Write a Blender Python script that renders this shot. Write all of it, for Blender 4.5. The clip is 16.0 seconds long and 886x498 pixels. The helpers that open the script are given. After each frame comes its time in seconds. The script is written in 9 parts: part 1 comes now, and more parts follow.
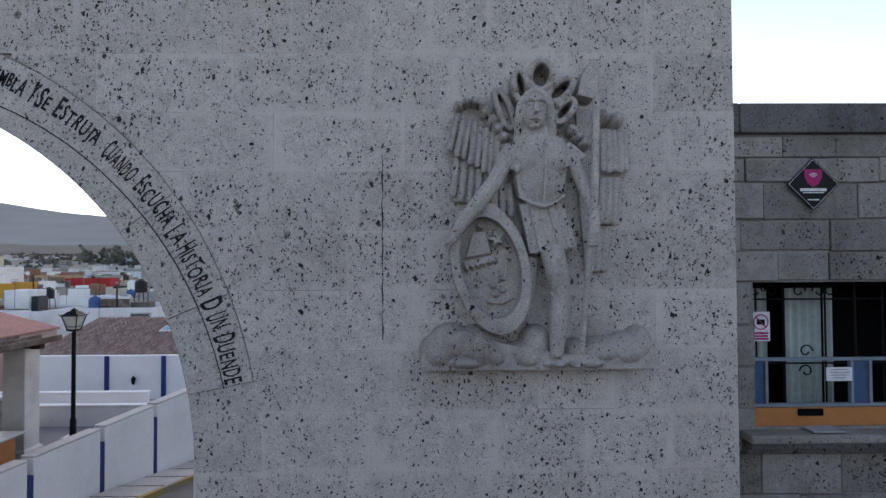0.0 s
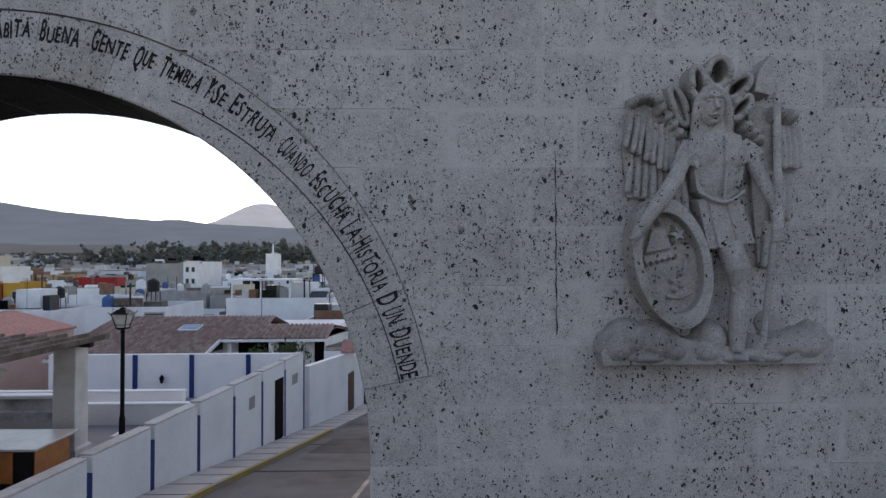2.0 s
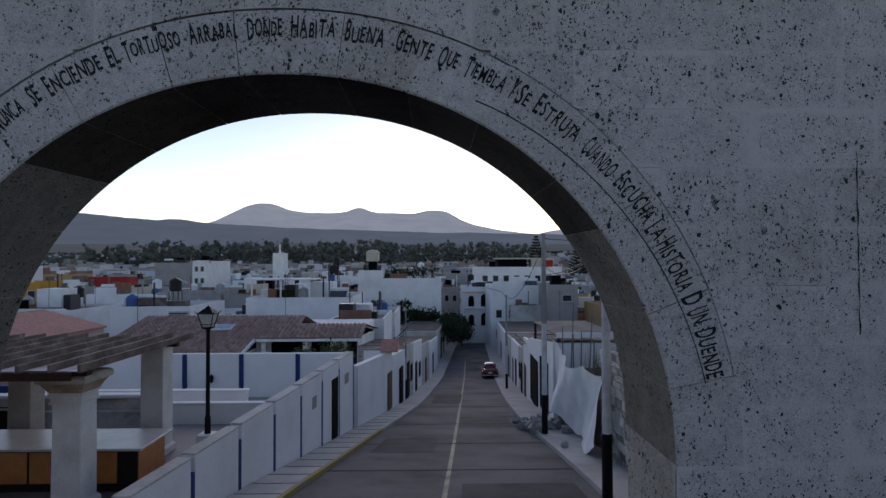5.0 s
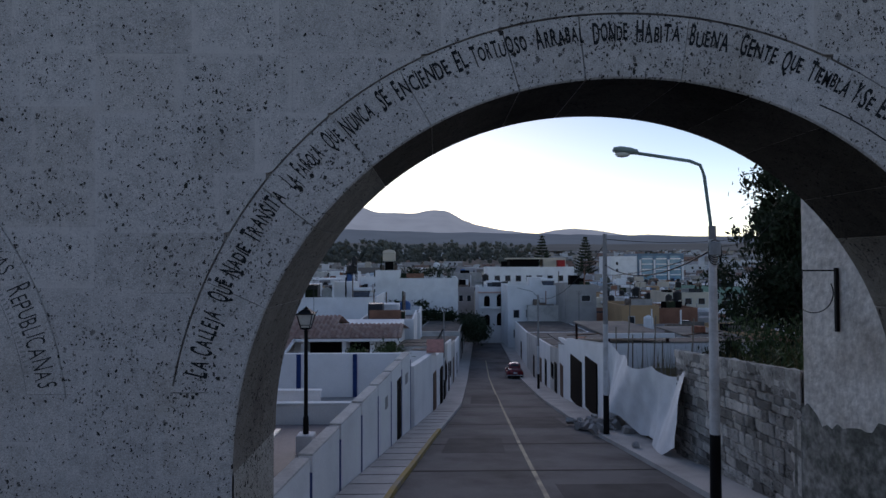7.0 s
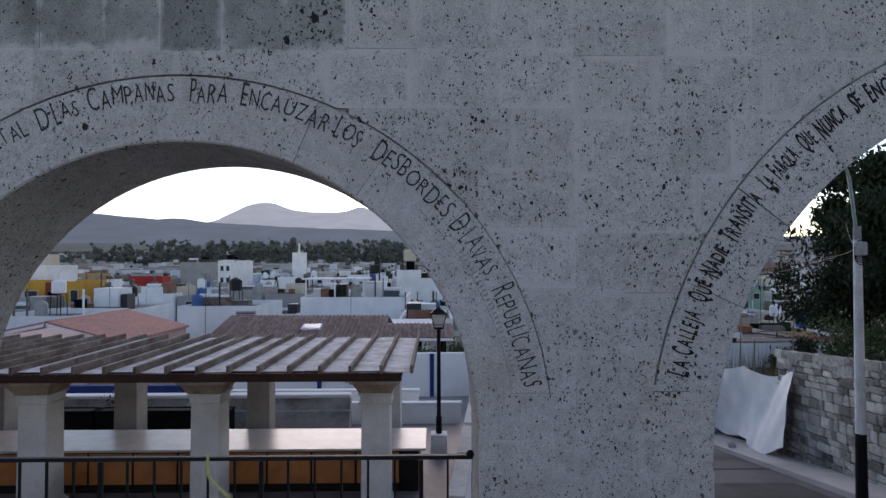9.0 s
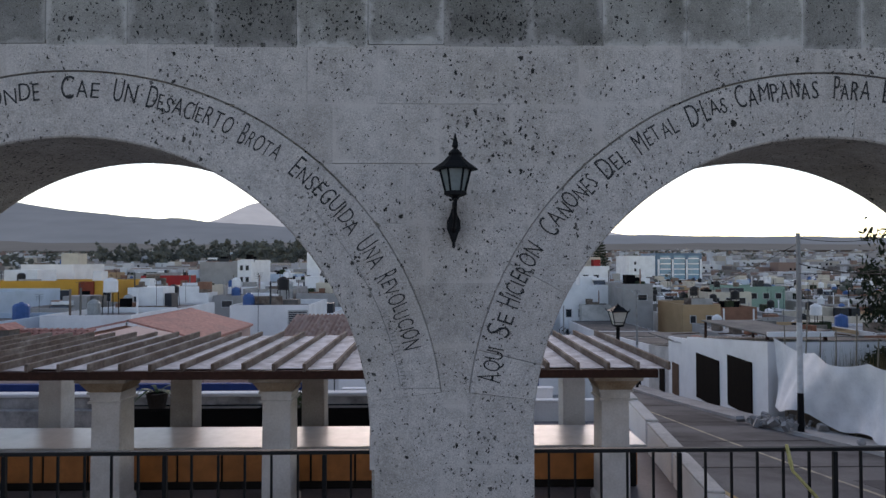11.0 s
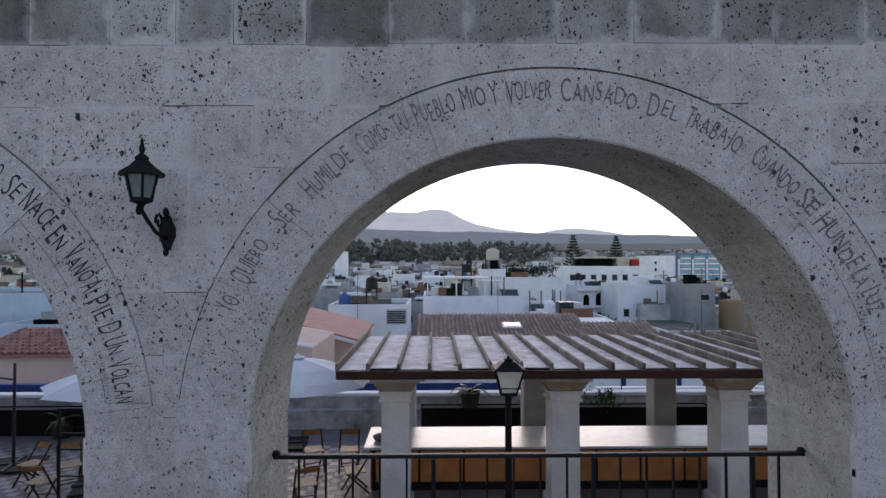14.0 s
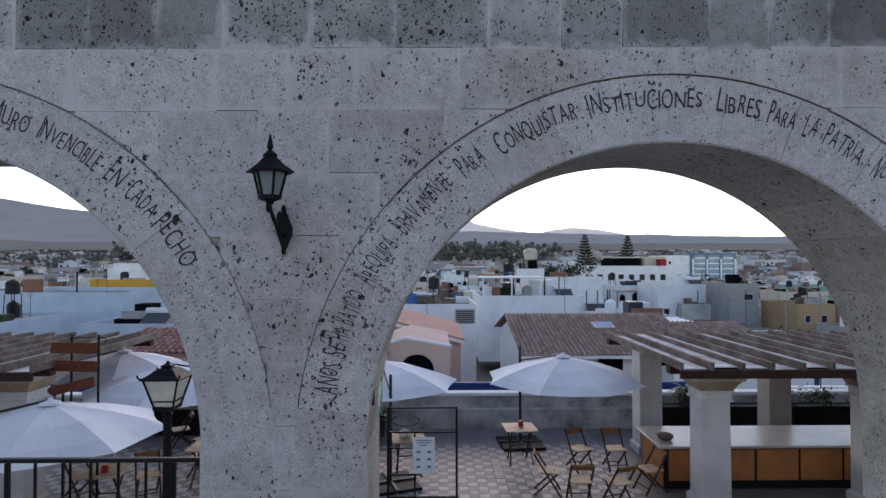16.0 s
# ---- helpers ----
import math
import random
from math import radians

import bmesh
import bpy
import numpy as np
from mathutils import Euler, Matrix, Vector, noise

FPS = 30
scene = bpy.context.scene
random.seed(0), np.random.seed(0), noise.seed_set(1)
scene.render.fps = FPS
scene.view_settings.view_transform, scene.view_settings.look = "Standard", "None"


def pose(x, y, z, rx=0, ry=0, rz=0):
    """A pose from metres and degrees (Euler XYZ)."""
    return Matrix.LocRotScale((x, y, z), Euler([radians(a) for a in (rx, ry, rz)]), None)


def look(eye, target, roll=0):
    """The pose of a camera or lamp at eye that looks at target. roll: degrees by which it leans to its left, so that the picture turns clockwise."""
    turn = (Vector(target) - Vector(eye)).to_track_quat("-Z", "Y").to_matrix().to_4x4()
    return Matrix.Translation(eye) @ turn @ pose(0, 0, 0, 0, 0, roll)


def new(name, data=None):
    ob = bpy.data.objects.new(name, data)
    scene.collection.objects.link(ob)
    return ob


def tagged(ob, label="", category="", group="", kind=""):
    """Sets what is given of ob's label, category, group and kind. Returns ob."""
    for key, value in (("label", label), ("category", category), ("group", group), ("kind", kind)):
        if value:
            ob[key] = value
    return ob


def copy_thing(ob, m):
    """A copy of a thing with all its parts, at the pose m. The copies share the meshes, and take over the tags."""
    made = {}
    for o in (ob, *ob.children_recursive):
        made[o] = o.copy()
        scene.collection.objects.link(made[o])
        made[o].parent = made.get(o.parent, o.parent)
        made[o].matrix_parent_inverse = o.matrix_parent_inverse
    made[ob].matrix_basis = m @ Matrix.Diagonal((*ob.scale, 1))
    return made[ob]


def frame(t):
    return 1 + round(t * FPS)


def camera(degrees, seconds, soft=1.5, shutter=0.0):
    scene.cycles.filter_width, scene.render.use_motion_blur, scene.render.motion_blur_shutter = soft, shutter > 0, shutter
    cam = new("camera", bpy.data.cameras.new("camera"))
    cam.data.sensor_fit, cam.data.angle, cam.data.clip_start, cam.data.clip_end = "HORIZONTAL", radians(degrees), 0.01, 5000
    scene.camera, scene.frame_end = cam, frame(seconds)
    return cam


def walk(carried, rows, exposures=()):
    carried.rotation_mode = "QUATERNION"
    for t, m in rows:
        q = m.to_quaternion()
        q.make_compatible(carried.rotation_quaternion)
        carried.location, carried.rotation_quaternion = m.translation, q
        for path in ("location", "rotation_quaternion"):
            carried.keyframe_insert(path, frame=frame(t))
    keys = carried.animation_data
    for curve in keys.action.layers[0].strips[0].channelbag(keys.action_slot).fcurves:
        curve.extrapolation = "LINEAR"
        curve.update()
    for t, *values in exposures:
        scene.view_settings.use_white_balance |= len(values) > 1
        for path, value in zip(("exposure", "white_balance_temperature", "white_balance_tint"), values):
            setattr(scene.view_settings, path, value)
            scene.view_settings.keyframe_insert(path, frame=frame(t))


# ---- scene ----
# the camera glides along the arcade, at an even height, facing it
cam = camera(75.0, 16.0)
# seconds, x, y, z, yaw, pitch, lean
PATH = [
    (0, -0.190, -0.131, 2.401, -0.77, 1.38, -0.29),
    (0.5, -0.501, -0.142, 2.395, -0.78, 1.38, -0.28),
    (1, -0.803, -0.149, 2.387, -0.79, 1.37, -0.28),
    (1.5, -1.092, -0.146, 2.380, -0.80, 1.37, -0.27),
    (2, -1.378, -0.139, 2.377, -0.81, 1.36, -0.26),
    (2.5, -1.670, -0.133, 2.378, -0.82, 1.36, -0.25),
    (3, -1.960, -0.128, 2.381, -0.84, 1.35, -0.24),
    (3.5, -2.268, -0.123, 2.383, -0.85, 1.34, -0.23),
    (4, -2.604, -0.120, 2.383, -0.86, 1.34, -0.23),
    (4.2, -2.758, -0.119, 2.384, -0.87, 1.34, -0.22),
    (6.3, -4.887, -0.116, 2.397, -0.72, 1.31, -0.18),
    (6.5, -5.145, -0.115, 2.403, -0.72, 1.31, -0.18),
    (7, -5.806, -0.105, 2.420, -0.73, 1.31, -0.18),
    (7.5, -6.515, -0.095, 2.437, -0.74, 1.30, -0.17),
    (8, -7.295, -0.091, 2.448, -0.75, 1.29, -0.16),
    (8.2, -7.626, -0.092, 2.447, -0.76, 1.29, -0.16),
    (10.3, -11.777, -0.141, 2.404, -0.81, 1.27, -0.12),
    (10.5, -12.245, -0.142, 2.402, -0.81, 1.27, -0.12),
    (11, -13.473, -0.134, 2.400, -0.82, 1.26, -0.11),
    (11.5, -14.768, -0.123, 2.400, -0.83, 1.25, -0.10),
    (12, -16.087, -0.107, 2.401, -0.84, 1.25, -0.09),
    (12.5, -17.432, -0.087, 2.403, -0.85, 1.24, -0.09),
    (13, -18.826, -0.065, 2.404, -0.86, 1.24, -0.08),
    (13.5, -20.318, -0.043, 2.402, -0.88, 1.23, -0.07),
    (14, -21.860, -0.014, 2.397, -0.89, 1.23, -0.06),
    (14.5, -23.409, 0.014, 2.392, -0.90, 1.22, -0.05),
    (15, -24.906, 0.031, 2.392, -0.91, 1.21, -0.04),
    (15.5, -26.309, 0.040, 2.395, -0.92, 1.21, -0.04),
    (16, -27.700, 0.046, 2.396, -0.93, 1.20, -0.03),
]
# seconds, stops, white balance in kelvin
EXPOSURES = [(0, 1.72, 7190), (2, 1.42, 7130), (4, 1.02, 6870), (6.3, 0.28, 6020), (8.2, 0.96, 6360), (10.3, 1.42, 7060), (11, 1.3, 7030), (11.5, 1.08, 6900), (12, 1.4, 7030), (13.5, 1.38, 6760), (14, 1.48, 6800), (15, 1.35, 6760), (16, 1.55, 6780)]
walk(cam, [(t, pose(x, y, z, 90 + pitch, 0, yaw) @ pose(0, 0, 0, 0, 0, lean)) for t, x, y, z, yaw, pitch, lean in PATH], [(t, s, k, 27) for t, s, k in EXPOSURES])

# ==== light ====
SUN_AZ = radians(0.0)          # the sun has just gone behind the ridge, straight ahead (+y)
world = bpy.data.worlds.new("dusk_sky")
scene.world = world
world.use_nodes = True
_n = world.node_tree.nodes
_bg = _n["Background"]
_sky = _n.new("ShaderNodeTexSky")
_sky.sky_type = "NISHITA"
_sky.sun_disc = False
_sky.sun_elevation = radians(6.0)
_sky.sun_rotation = SUN_AZ
_sky.altitude = 2300
_sky.air_density = 1.0
_sky.dust_density = 0.6
_sky.ozone_density = 0.8
_bg.inputs["Strength"].default_value = 0.15
world.node_tree.links.new(_sky.outputs[0], _bg.inputs["Color"])

sun = new("sun", bpy.data.lights.new("sun", "SUN"))
sun.data.energy = 0.6
sun.data.angle = radians(40)
sun.data.color = (1.0, 0.9, 0.78)
sun.matrix_world = look((0, 60, 17), (0, 0, 0))

# ==== small tools ====
R = random.Random(7)


def mesh_of(name, bm, smooth=False):
    me = bpy.data.meshes.new(name)
    bm.to_mesh(me)
    bm.free()
    if smooth:
        me.polygons.foreach_set("use_smooth", [True] * len(me.polygons))
    return me


def part(name, bm, material, parent=None, label="", smooth=False):
    """One mesh object out of a bmesh, under a thing or a part."""
    me = bm if isinstance(bm, bpy.types.Mesh) else mesh_of(name, bm, smooth)
    ob = new(name, me)
    if material and not me.materials:
        me.materials.append(material)
    if parent:
        ob.parent = parent
    if label:
        tagged(ob, label)
    return ob


def thing(name, at=(0, 0, 0), turn=0, label="", category="", group="", kind=""):
    ob = new(name)
    ob.empty_display_size = 0.1
    ob.matrix_basis = pose(*at, 0, 0, turn)
    return tagged(ob, label, category, group, kind)


def box(bm, x0, x1, y0, y1, z0, z1, m=None):
    c = [(x, y, z) for x in (x0, x1) for y in (y0, y1) for z in (z0, z1)]
    v = [bm.verts.new(m @ Vector(p) if m else p) for p in c]
    for f in ((0, 1, 3, 2), (4, 6, 7, 5), (0, 4, 5, 1), (2, 3, 7, 6), (0, 2, 6, 4), (1, 5, 7, 3)):
        bm.faces.new([v[i] for i in f])
    return v


def bevelled(x0, x1, y0, y1, z0, z1, w=0.01, seg=1):
    bm = bmesh.new()
    box(bm, x0, x1, y0, y1, z0, z1)
    bmesh.ops.recalc_face_normals(bm, faces=bm.faces)
    bmesh.ops.bevel(bm, geom=bm.edges[:], offset=w, segments=seg, affect="EDGES", profile=0.5)
    return bm


def rod(bm, p, q, r0, r1=None, n=8, cap=True):
    """A round bar from p to q."""
    p, q = Vector(p), Vector(q)
    r1 = r0 if r1 is None else r1
    t = (q - p).to_track_quat("Z", "Y").to_matrix()
    rings = []
    for c, r in ((p, r0), (q, r1)):
        rings.append([bm.verts.new(c + t @ Vector((r * math.cos(a), r * math.sin(a), 0))) for a in (2 * math.pi * k / n for k in range(n))])
    for k in range(n):
        bm.faces.new((rings[0][k], rings[0][(k + 1) % n], rings[1][(k + 1) % n], rings[1][k]))
    if cap:
        bm.faces.new(rings[0][::-1])
        bm.faces.new(rings[1])


def pipe(bm, pts, r, n=8):
    """A round bar along points."""
    pts = [Vector(p) for p in pts]
    rings = []
    for i, p in enumerate(pts):
        d = (pts[min(i + 1, len(pts) - 1)] - pts[max(i - 1, 0)])
        t = d.to_track_quat("Z", "Y").to_matrix()
        rr = r[i] if isinstance(r, (list, tuple)) else r
        rings.append([bm.verts.new(p + t @ Vector((rr * math.cos(2 * math.pi * k / n), rr * math.sin(2 * math.pi * k / n), 0))) for k in range(n)])
    for a, b in zip(rings, rings[1:]):
        # rings are joined at the turn that twists least
        s = min(range(n), key=lambda j: (a[0].co - b[j].co).length)
        for k in range(n):
            bm.faces.new((a[k], a[(k + 1) % n], b[(k + 1 + s) % n], b[(k + s) % n]))
    bm.faces.new(rings[0][::-1])
    bm.faces.new(rings[-1])


def lathe(bm, prof, n=16, m=None, square=False):
    """A turned (or, with n=4 and square, a four-sided) body from (radius, height) pairs."""
    rings = []
    for r, z in prof:
        ring = []
        for k in range(n):
            a = 2 * math.pi * (k + (0.5 if square else 0)) / n
            rr = r * (math.sqrt(2) if square else 1)
            p = Vector((rr * math.cos(a), rr * math.sin(a), z))
            ring.append(bm.verts.new(m @ p if m else p))
        rings.append(ring)
    for a, b in zip(rings, rings[1:]):
        for k in range(n):
            bm.faces.new((a[k], a[(k + 1) % n], b[(k + 1) % n], b[k]))
    bm.faces.new(rings[0][::-1])
    bm.faces.new(rings[-1])


def prism(bm, outline, y0, y1, m=None):
    """An outline in x, z pushed from y0 to y1."""
    a = [bm.verts.new(m @ Vector((x, y0, z)) if m else (x, y0, z)) for x, z in outline]
    b = [bm.verts.new(m @ Vector((x, y1, z)) if m else (x, y1, z)) for x, z in outline]
    bm.faces.new(a)
    bm.faces.new(b[::-1])
    for k in range(len(a)):
        bm.faces.new((a[k], b[k], b[(k + 1) % len(a)], a[(k + 1) % len(a)]))


def plate(bm, outline, z0, z1):
    """An outline in x, y pushed from z0 to z1."""
    a = [bm.verts.new((x, y, z0)) for x, y in outline]
    b = [bm.verts.new((x, y, z1)) for x, y in outline]
    bm.faces.new(a[::-1])
    bm.faces.new(b)
    for k in range(len(a)):
        bm.faces.new((a[k], a[(k + 1) % len(a)], b[(k + 1) % len(a)], b[k]))


# ==== materials ====
def nodes_of(name):
    m = bpy.data.materials.new(name)
    m.use_nodes = True
    return m, m.node_tree.nodes, m.node_tree.links, m.node_tree.nodes["Principled BSDF"]


def surface(name, colour, rough=0.8, grain=30.0, blotch=1.2, vary=0.12, dark=0.25, bump=0.15, metal=0.0, dist=0.01, per_piece=0.0, tint=None, spec=0.2):
    """A plain material with wear at two scales. tint: a second colour that shows in blotches."""
    m, n, l, b = nodes_of(name)
    geo = n.new("ShaderNodeNewGeometry")
    big, small = n.new("ShaderNodeTexNoise"), n.new("ShaderNodeTexNoise")
    big.inputs["Scale"].default_value, big.inputs["Detail"].default_value, big.inputs["Roughness"].default_value = blotch, 6, 0.6
    small.inputs["Scale"].default_value, small.inputs["Detail"].default_value = grain, 5
    for x in (big, small):
        l.new(geo.outputs["Position"], x.inputs["Vector"])
    mix = n.new("ShaderNodeMix")
    mix.data_type = "RGBA"
    t = tint or tuple(c * (1 - dark) for c in colour)
    mix.inputs["A"].default_value, mix.inputs["B"].default_value = (*colour, 1), (*t, 1)
    ramp = n.new("ShaderNodeMapRange")
    ramp.inputs["From Min"].default_value, ramp.inputs["From Max"].default_value = 0.42, 0.72
    l.new(big.outputs["Fac"], ramp.inputs["Value"])
    l.new(ramp.outputs["Result"], mix.inputs["Factor"])
    hsv = n.new("ShaderNodeHueSaturation")
    l.new(mix.outputs["Result"], hsv.inputs["Color"])
    val = n.new("ShaderNodeMapRange")
    val.inputs["From Min"].default_value, val.inputs["From Max"].default_value = 0.3, 0.7
    val.inputs["To Min"].default_value, val.inputs["To Max"].default_value = 1 - vary, 1 + vary
    l.new(small.outputs["Fac"], val.inputs["Value"])
    out = val.outputs["Result"]
    if per_piece:
        info = n.new("ShaderNodeObjectInfo")
        pr = n.new("ShaderNodeMapRange")
        pr.inputs["To Min"].default_value, pr.inputs["To Max"].default_value = 1 - per_piece, 1 + per_piece
        l.new(info.outputs["Random"], pr.inputs["Value"])
        mul = n.new("ShaderNodeMath")
        mul.operation = "MULTIPLY"
        l.new(out, mul.inputs[0])
        l.new(pr.outputs["Result"], mul.inputs[1])
        out = mul.outputs[0]
    l.new(out, hsv.inputs["Value"])
    l.new(hsv.outputs["Color"], b.inputs["Base Color"])
    b.inputs["Roughness"].default_value, b.inputs["Metallic"].default_value = rough, metal
    b.inputs["Specular IOR Level"].default_value = spec
    if bump:
        bp = n.new("ShaderNodeBump")
        bp.inputs["Strength"].default_value, bp.inputs["Distance"].default_value = bump, dist
        l.new(small.outputs["Fac"], bp.inputs["Height"])
        l.new(bp.outputs["Normal"], b.inputs["Normal"])
    return m


def sillar(name, colour, dirt, dirt_from=0.5, per_piece=0.10, pits=1.0, smear=0.0, lime=None):
    """White volcanic ashlar: fine grain, soft stains, scattered dark pits of many sizes; smear: pale mortar spread over the edges of each block."""
    m, n, l, b = nodes_of(name)
    geo, info = n.new("ShaderNodeNewGeometry"), n.new("ShaderNodeObjectInfo")
    pos = geo.outputs["Position"]

    def noise_at(scale, detail=5, rough=0.6):
        x = n.new("ShaderNodeTexNoise")
        x.inputs["Scale"].default_value, x.inputs["Detail"].default_value, x.inputs["Roughness"].default_value = scale, detail, rough
        l.new(pos, x.inputs["Vector"])
        return x.outputs["Fac"]

    def ranged(v, a, c, lo=0.0, hi=1.0):
        x = n.new("ShaderNodeMapRange")
        for k, q in (("From Min", a), ("From Max", c), ("To Min", lo), ("To Max", hi)):
            x.inputs[k].default_value = q
        l.new(v, x.inputs["Value"])
        return x.outputs["Result"]

    def math2(op, a, c):
        x = n.new("ShaderNodeMath")
        x.operation = op
        for i, q in enumerate((a, c)):
            if isinstance(q, (int, float)):
                x.inputs[i].default_value = q
            else:
                l.new(q, x.inputs[i])
        return x.outputs[0]

    stretch = n.new("ShaderNodeMapping")
    stretch.inputs["Scale"].default_value = (1, 1, 0.72)
    warp = n.new("ShaderNodeTexNoise")
    warp.inputs["Scale"].default_value, warp.inputs["Detail"].default_value = 26, 3
    l.new(pos, warp.inputs["Vector"])
    add = n.new("ShaderNodeMixRGB")
    add.blend_type = "ADD"
    add.inputs["Fac"].default_value = 0.055
    l.new(pos, add.inputs["Color1"])
    l.new(warp.outputs["Color"], add.inputs["Color2"])
    l.new(add.outputs["Color"], stretch.inputs["Vector"])
    clump = noise_at(1.7, 4)
    # some blocks are more pitted and browner than their neighbours
    kind = math2("FRACT", math2("MULTIPLY", info.outputs["Random"], 7.13), 0.0)
    clump = math2("ADD", clump, math2("MULTIPLY", math2("SUBTRACT", kind, 0.55), 1.2 * per_piece))
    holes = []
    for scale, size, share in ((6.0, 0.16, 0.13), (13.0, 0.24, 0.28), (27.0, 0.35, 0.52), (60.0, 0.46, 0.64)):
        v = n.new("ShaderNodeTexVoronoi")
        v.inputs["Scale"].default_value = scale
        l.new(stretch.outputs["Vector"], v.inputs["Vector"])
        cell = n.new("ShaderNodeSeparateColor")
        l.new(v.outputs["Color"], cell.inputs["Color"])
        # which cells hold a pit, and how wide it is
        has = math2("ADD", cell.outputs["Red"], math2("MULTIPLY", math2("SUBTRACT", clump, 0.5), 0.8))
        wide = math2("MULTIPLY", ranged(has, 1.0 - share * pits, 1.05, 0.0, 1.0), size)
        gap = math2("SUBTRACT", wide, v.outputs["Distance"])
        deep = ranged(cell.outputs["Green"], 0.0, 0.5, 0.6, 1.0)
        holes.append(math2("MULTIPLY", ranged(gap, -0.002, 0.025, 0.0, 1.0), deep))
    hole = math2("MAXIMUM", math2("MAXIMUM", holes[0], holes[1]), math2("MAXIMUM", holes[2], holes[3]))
    band = None
    if smear:
        tc, sep = n.new("ShaderNodeTexCoord"), n.new("ShaderNodeSeparateXYZ")
        l.new(tc.outputs["Generated"], sep.inputs["Vector"])
        ex = math2("MULTIPLY", math2("MINIMUM", sep.outputs["X"], math2("SUBTRACT", 1.0, sep.outputs["X"])), 0.7)
        ez = math2("MULTIPLY", math2("MINIMUM", sep.outputs["Z"], math2("SUBTRACT", 1.0, sep.outputs["Z"])), 0.43)
        edge = math2("ADD", math2("MINIMUM", ex, ez), math2("MULTIPLY", math2("SUBTRACT", noise_at(3.3, 6, 0.7), 0.5), 0.34))
        band = math2("MULTIPLY", ranged(edge, 0.05, 0.0), ranged(info.outputs["Random"], 0.1, 0.9, 0.3, 1.0))
        hole = math2("MULTIPLY", hole, ranged(band, 0.0, 0.7, 1.0, 0.15))
    stain = ranged(noise_at(0.9, 7, 0.65), dirt_from, dirt_from + 0.28)
    streak_map = n.new("ShaderNodeMapping")
    streak_map.inputs["Scale"].default_value = (3.2, 3.2, 0.5)
    l.new(pos, streak_map.inputs["Vector"])
    streak = n.new("ShaderNodeTexNoise")
    streak.inputs["Scale"].default_value, streak.inputs["Detail"].default_value = 1.0, 5
    l.new(streak_map.outputs["Vector"], streak.inputs["Vector"])
    stain = math2("MULTIPLY", stain, ranged(streak.outputs["Fac"], 0.3, 0.6, 0.45, 1.0))
    stain = math2("MINIMUM", math2("ADD", stain, ranged(kind, 0.8, 1.0, 0.0, 0.3)), 1.0)
    mix = n.new("ShaderNodeMix")
    mix.data_type = "RGBA"
    mix.inputs["A"].default_value, mix.inputs["B"].default_value = (*colour, 1), (*dirt, 1)
    l.new(stain, mix.inputs["Factor"])
    fine = ranged(noise_at(95, 4), 0.3, 0.7, 0.70, 1.27)
    mid = ranged(noise_at(9, 6, 0.7), 0.3, 0.7, 0.84, 1.13)
    # dim patches between the pits: soft shade of shallow weathered hollows, in colour only
    mid = math2("MULTIPLY", mid, ranged(noise_at(22, 5, 0.72), 0.54, 0.72, 1.0, 0.72))
    piece = ranged(info.outputs["Random"], 0, 1, 1 - per_piece, 1 + per_piece)
    value = math2("MULTIPLY", math2("MULTIPLY", fine, mid), piece)
    if band is not None:
        value = math2("ADD", math2("MULTIPLY", value, math2("SUBTRACT", 1.0, math2("MULTIPLY", band, smear))), math2("MULTIPLY", band, 1.16 * smear))
    hsv = n.new("ShaderNodeHueSaturation")
    l.new(mix.outputs["Result"], hsv.inputs["Color"])
    l.new(value, hsv.inputs["Value"])
    body = hsv.outputs["Color"]
    if lime:
        over = n.new("ShaderNodeMix")
        over.data_type = "RGBA"
        over.inputs["B"].default_value = (*lime, 1)
        l.new(body, over.inputs["A"])
        l.new(math2("MULTIPLY", band, 0.8), over.inputs["Factor"])
        body = over.outputs["Result"]
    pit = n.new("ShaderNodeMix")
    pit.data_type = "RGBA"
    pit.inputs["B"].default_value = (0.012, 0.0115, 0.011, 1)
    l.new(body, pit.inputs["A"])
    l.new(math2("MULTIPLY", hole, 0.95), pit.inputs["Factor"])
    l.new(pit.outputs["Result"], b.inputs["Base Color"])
    b.inputs["Roughness"].default_value = 0.92
    b.inputs["Specular IOR Level"].default_value = 0.08
    height = math2("SUBTRACT", math2("MULTIPLY", noise_at(60, 6, 0.7), 0.35), hole)
    height = math2("ADD", height, math2("MULTIPLY", noise_at(7, 5), 0.7))
    bp = n.new("ShaderNodeBump")
    bp.inputs["Strength"].default_value, bp.inputs["Distance"].default_value = 0.75, 0.014
    l.new(height, bp.inputs["Height"])
    l.new(bp.outputs["Normal"], b.inputs["Normal"])
    return m


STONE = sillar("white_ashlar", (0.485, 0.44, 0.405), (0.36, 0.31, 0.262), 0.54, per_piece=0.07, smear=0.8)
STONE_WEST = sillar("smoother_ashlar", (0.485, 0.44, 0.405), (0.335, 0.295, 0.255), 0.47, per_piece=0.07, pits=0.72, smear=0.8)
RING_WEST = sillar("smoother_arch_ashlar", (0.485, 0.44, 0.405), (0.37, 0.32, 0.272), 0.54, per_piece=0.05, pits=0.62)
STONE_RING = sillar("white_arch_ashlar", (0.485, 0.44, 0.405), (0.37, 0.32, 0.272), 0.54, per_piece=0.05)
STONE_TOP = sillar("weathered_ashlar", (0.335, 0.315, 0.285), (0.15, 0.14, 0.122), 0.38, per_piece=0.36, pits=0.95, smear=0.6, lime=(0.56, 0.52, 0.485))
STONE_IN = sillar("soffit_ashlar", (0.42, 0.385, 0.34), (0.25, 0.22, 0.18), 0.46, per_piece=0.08)
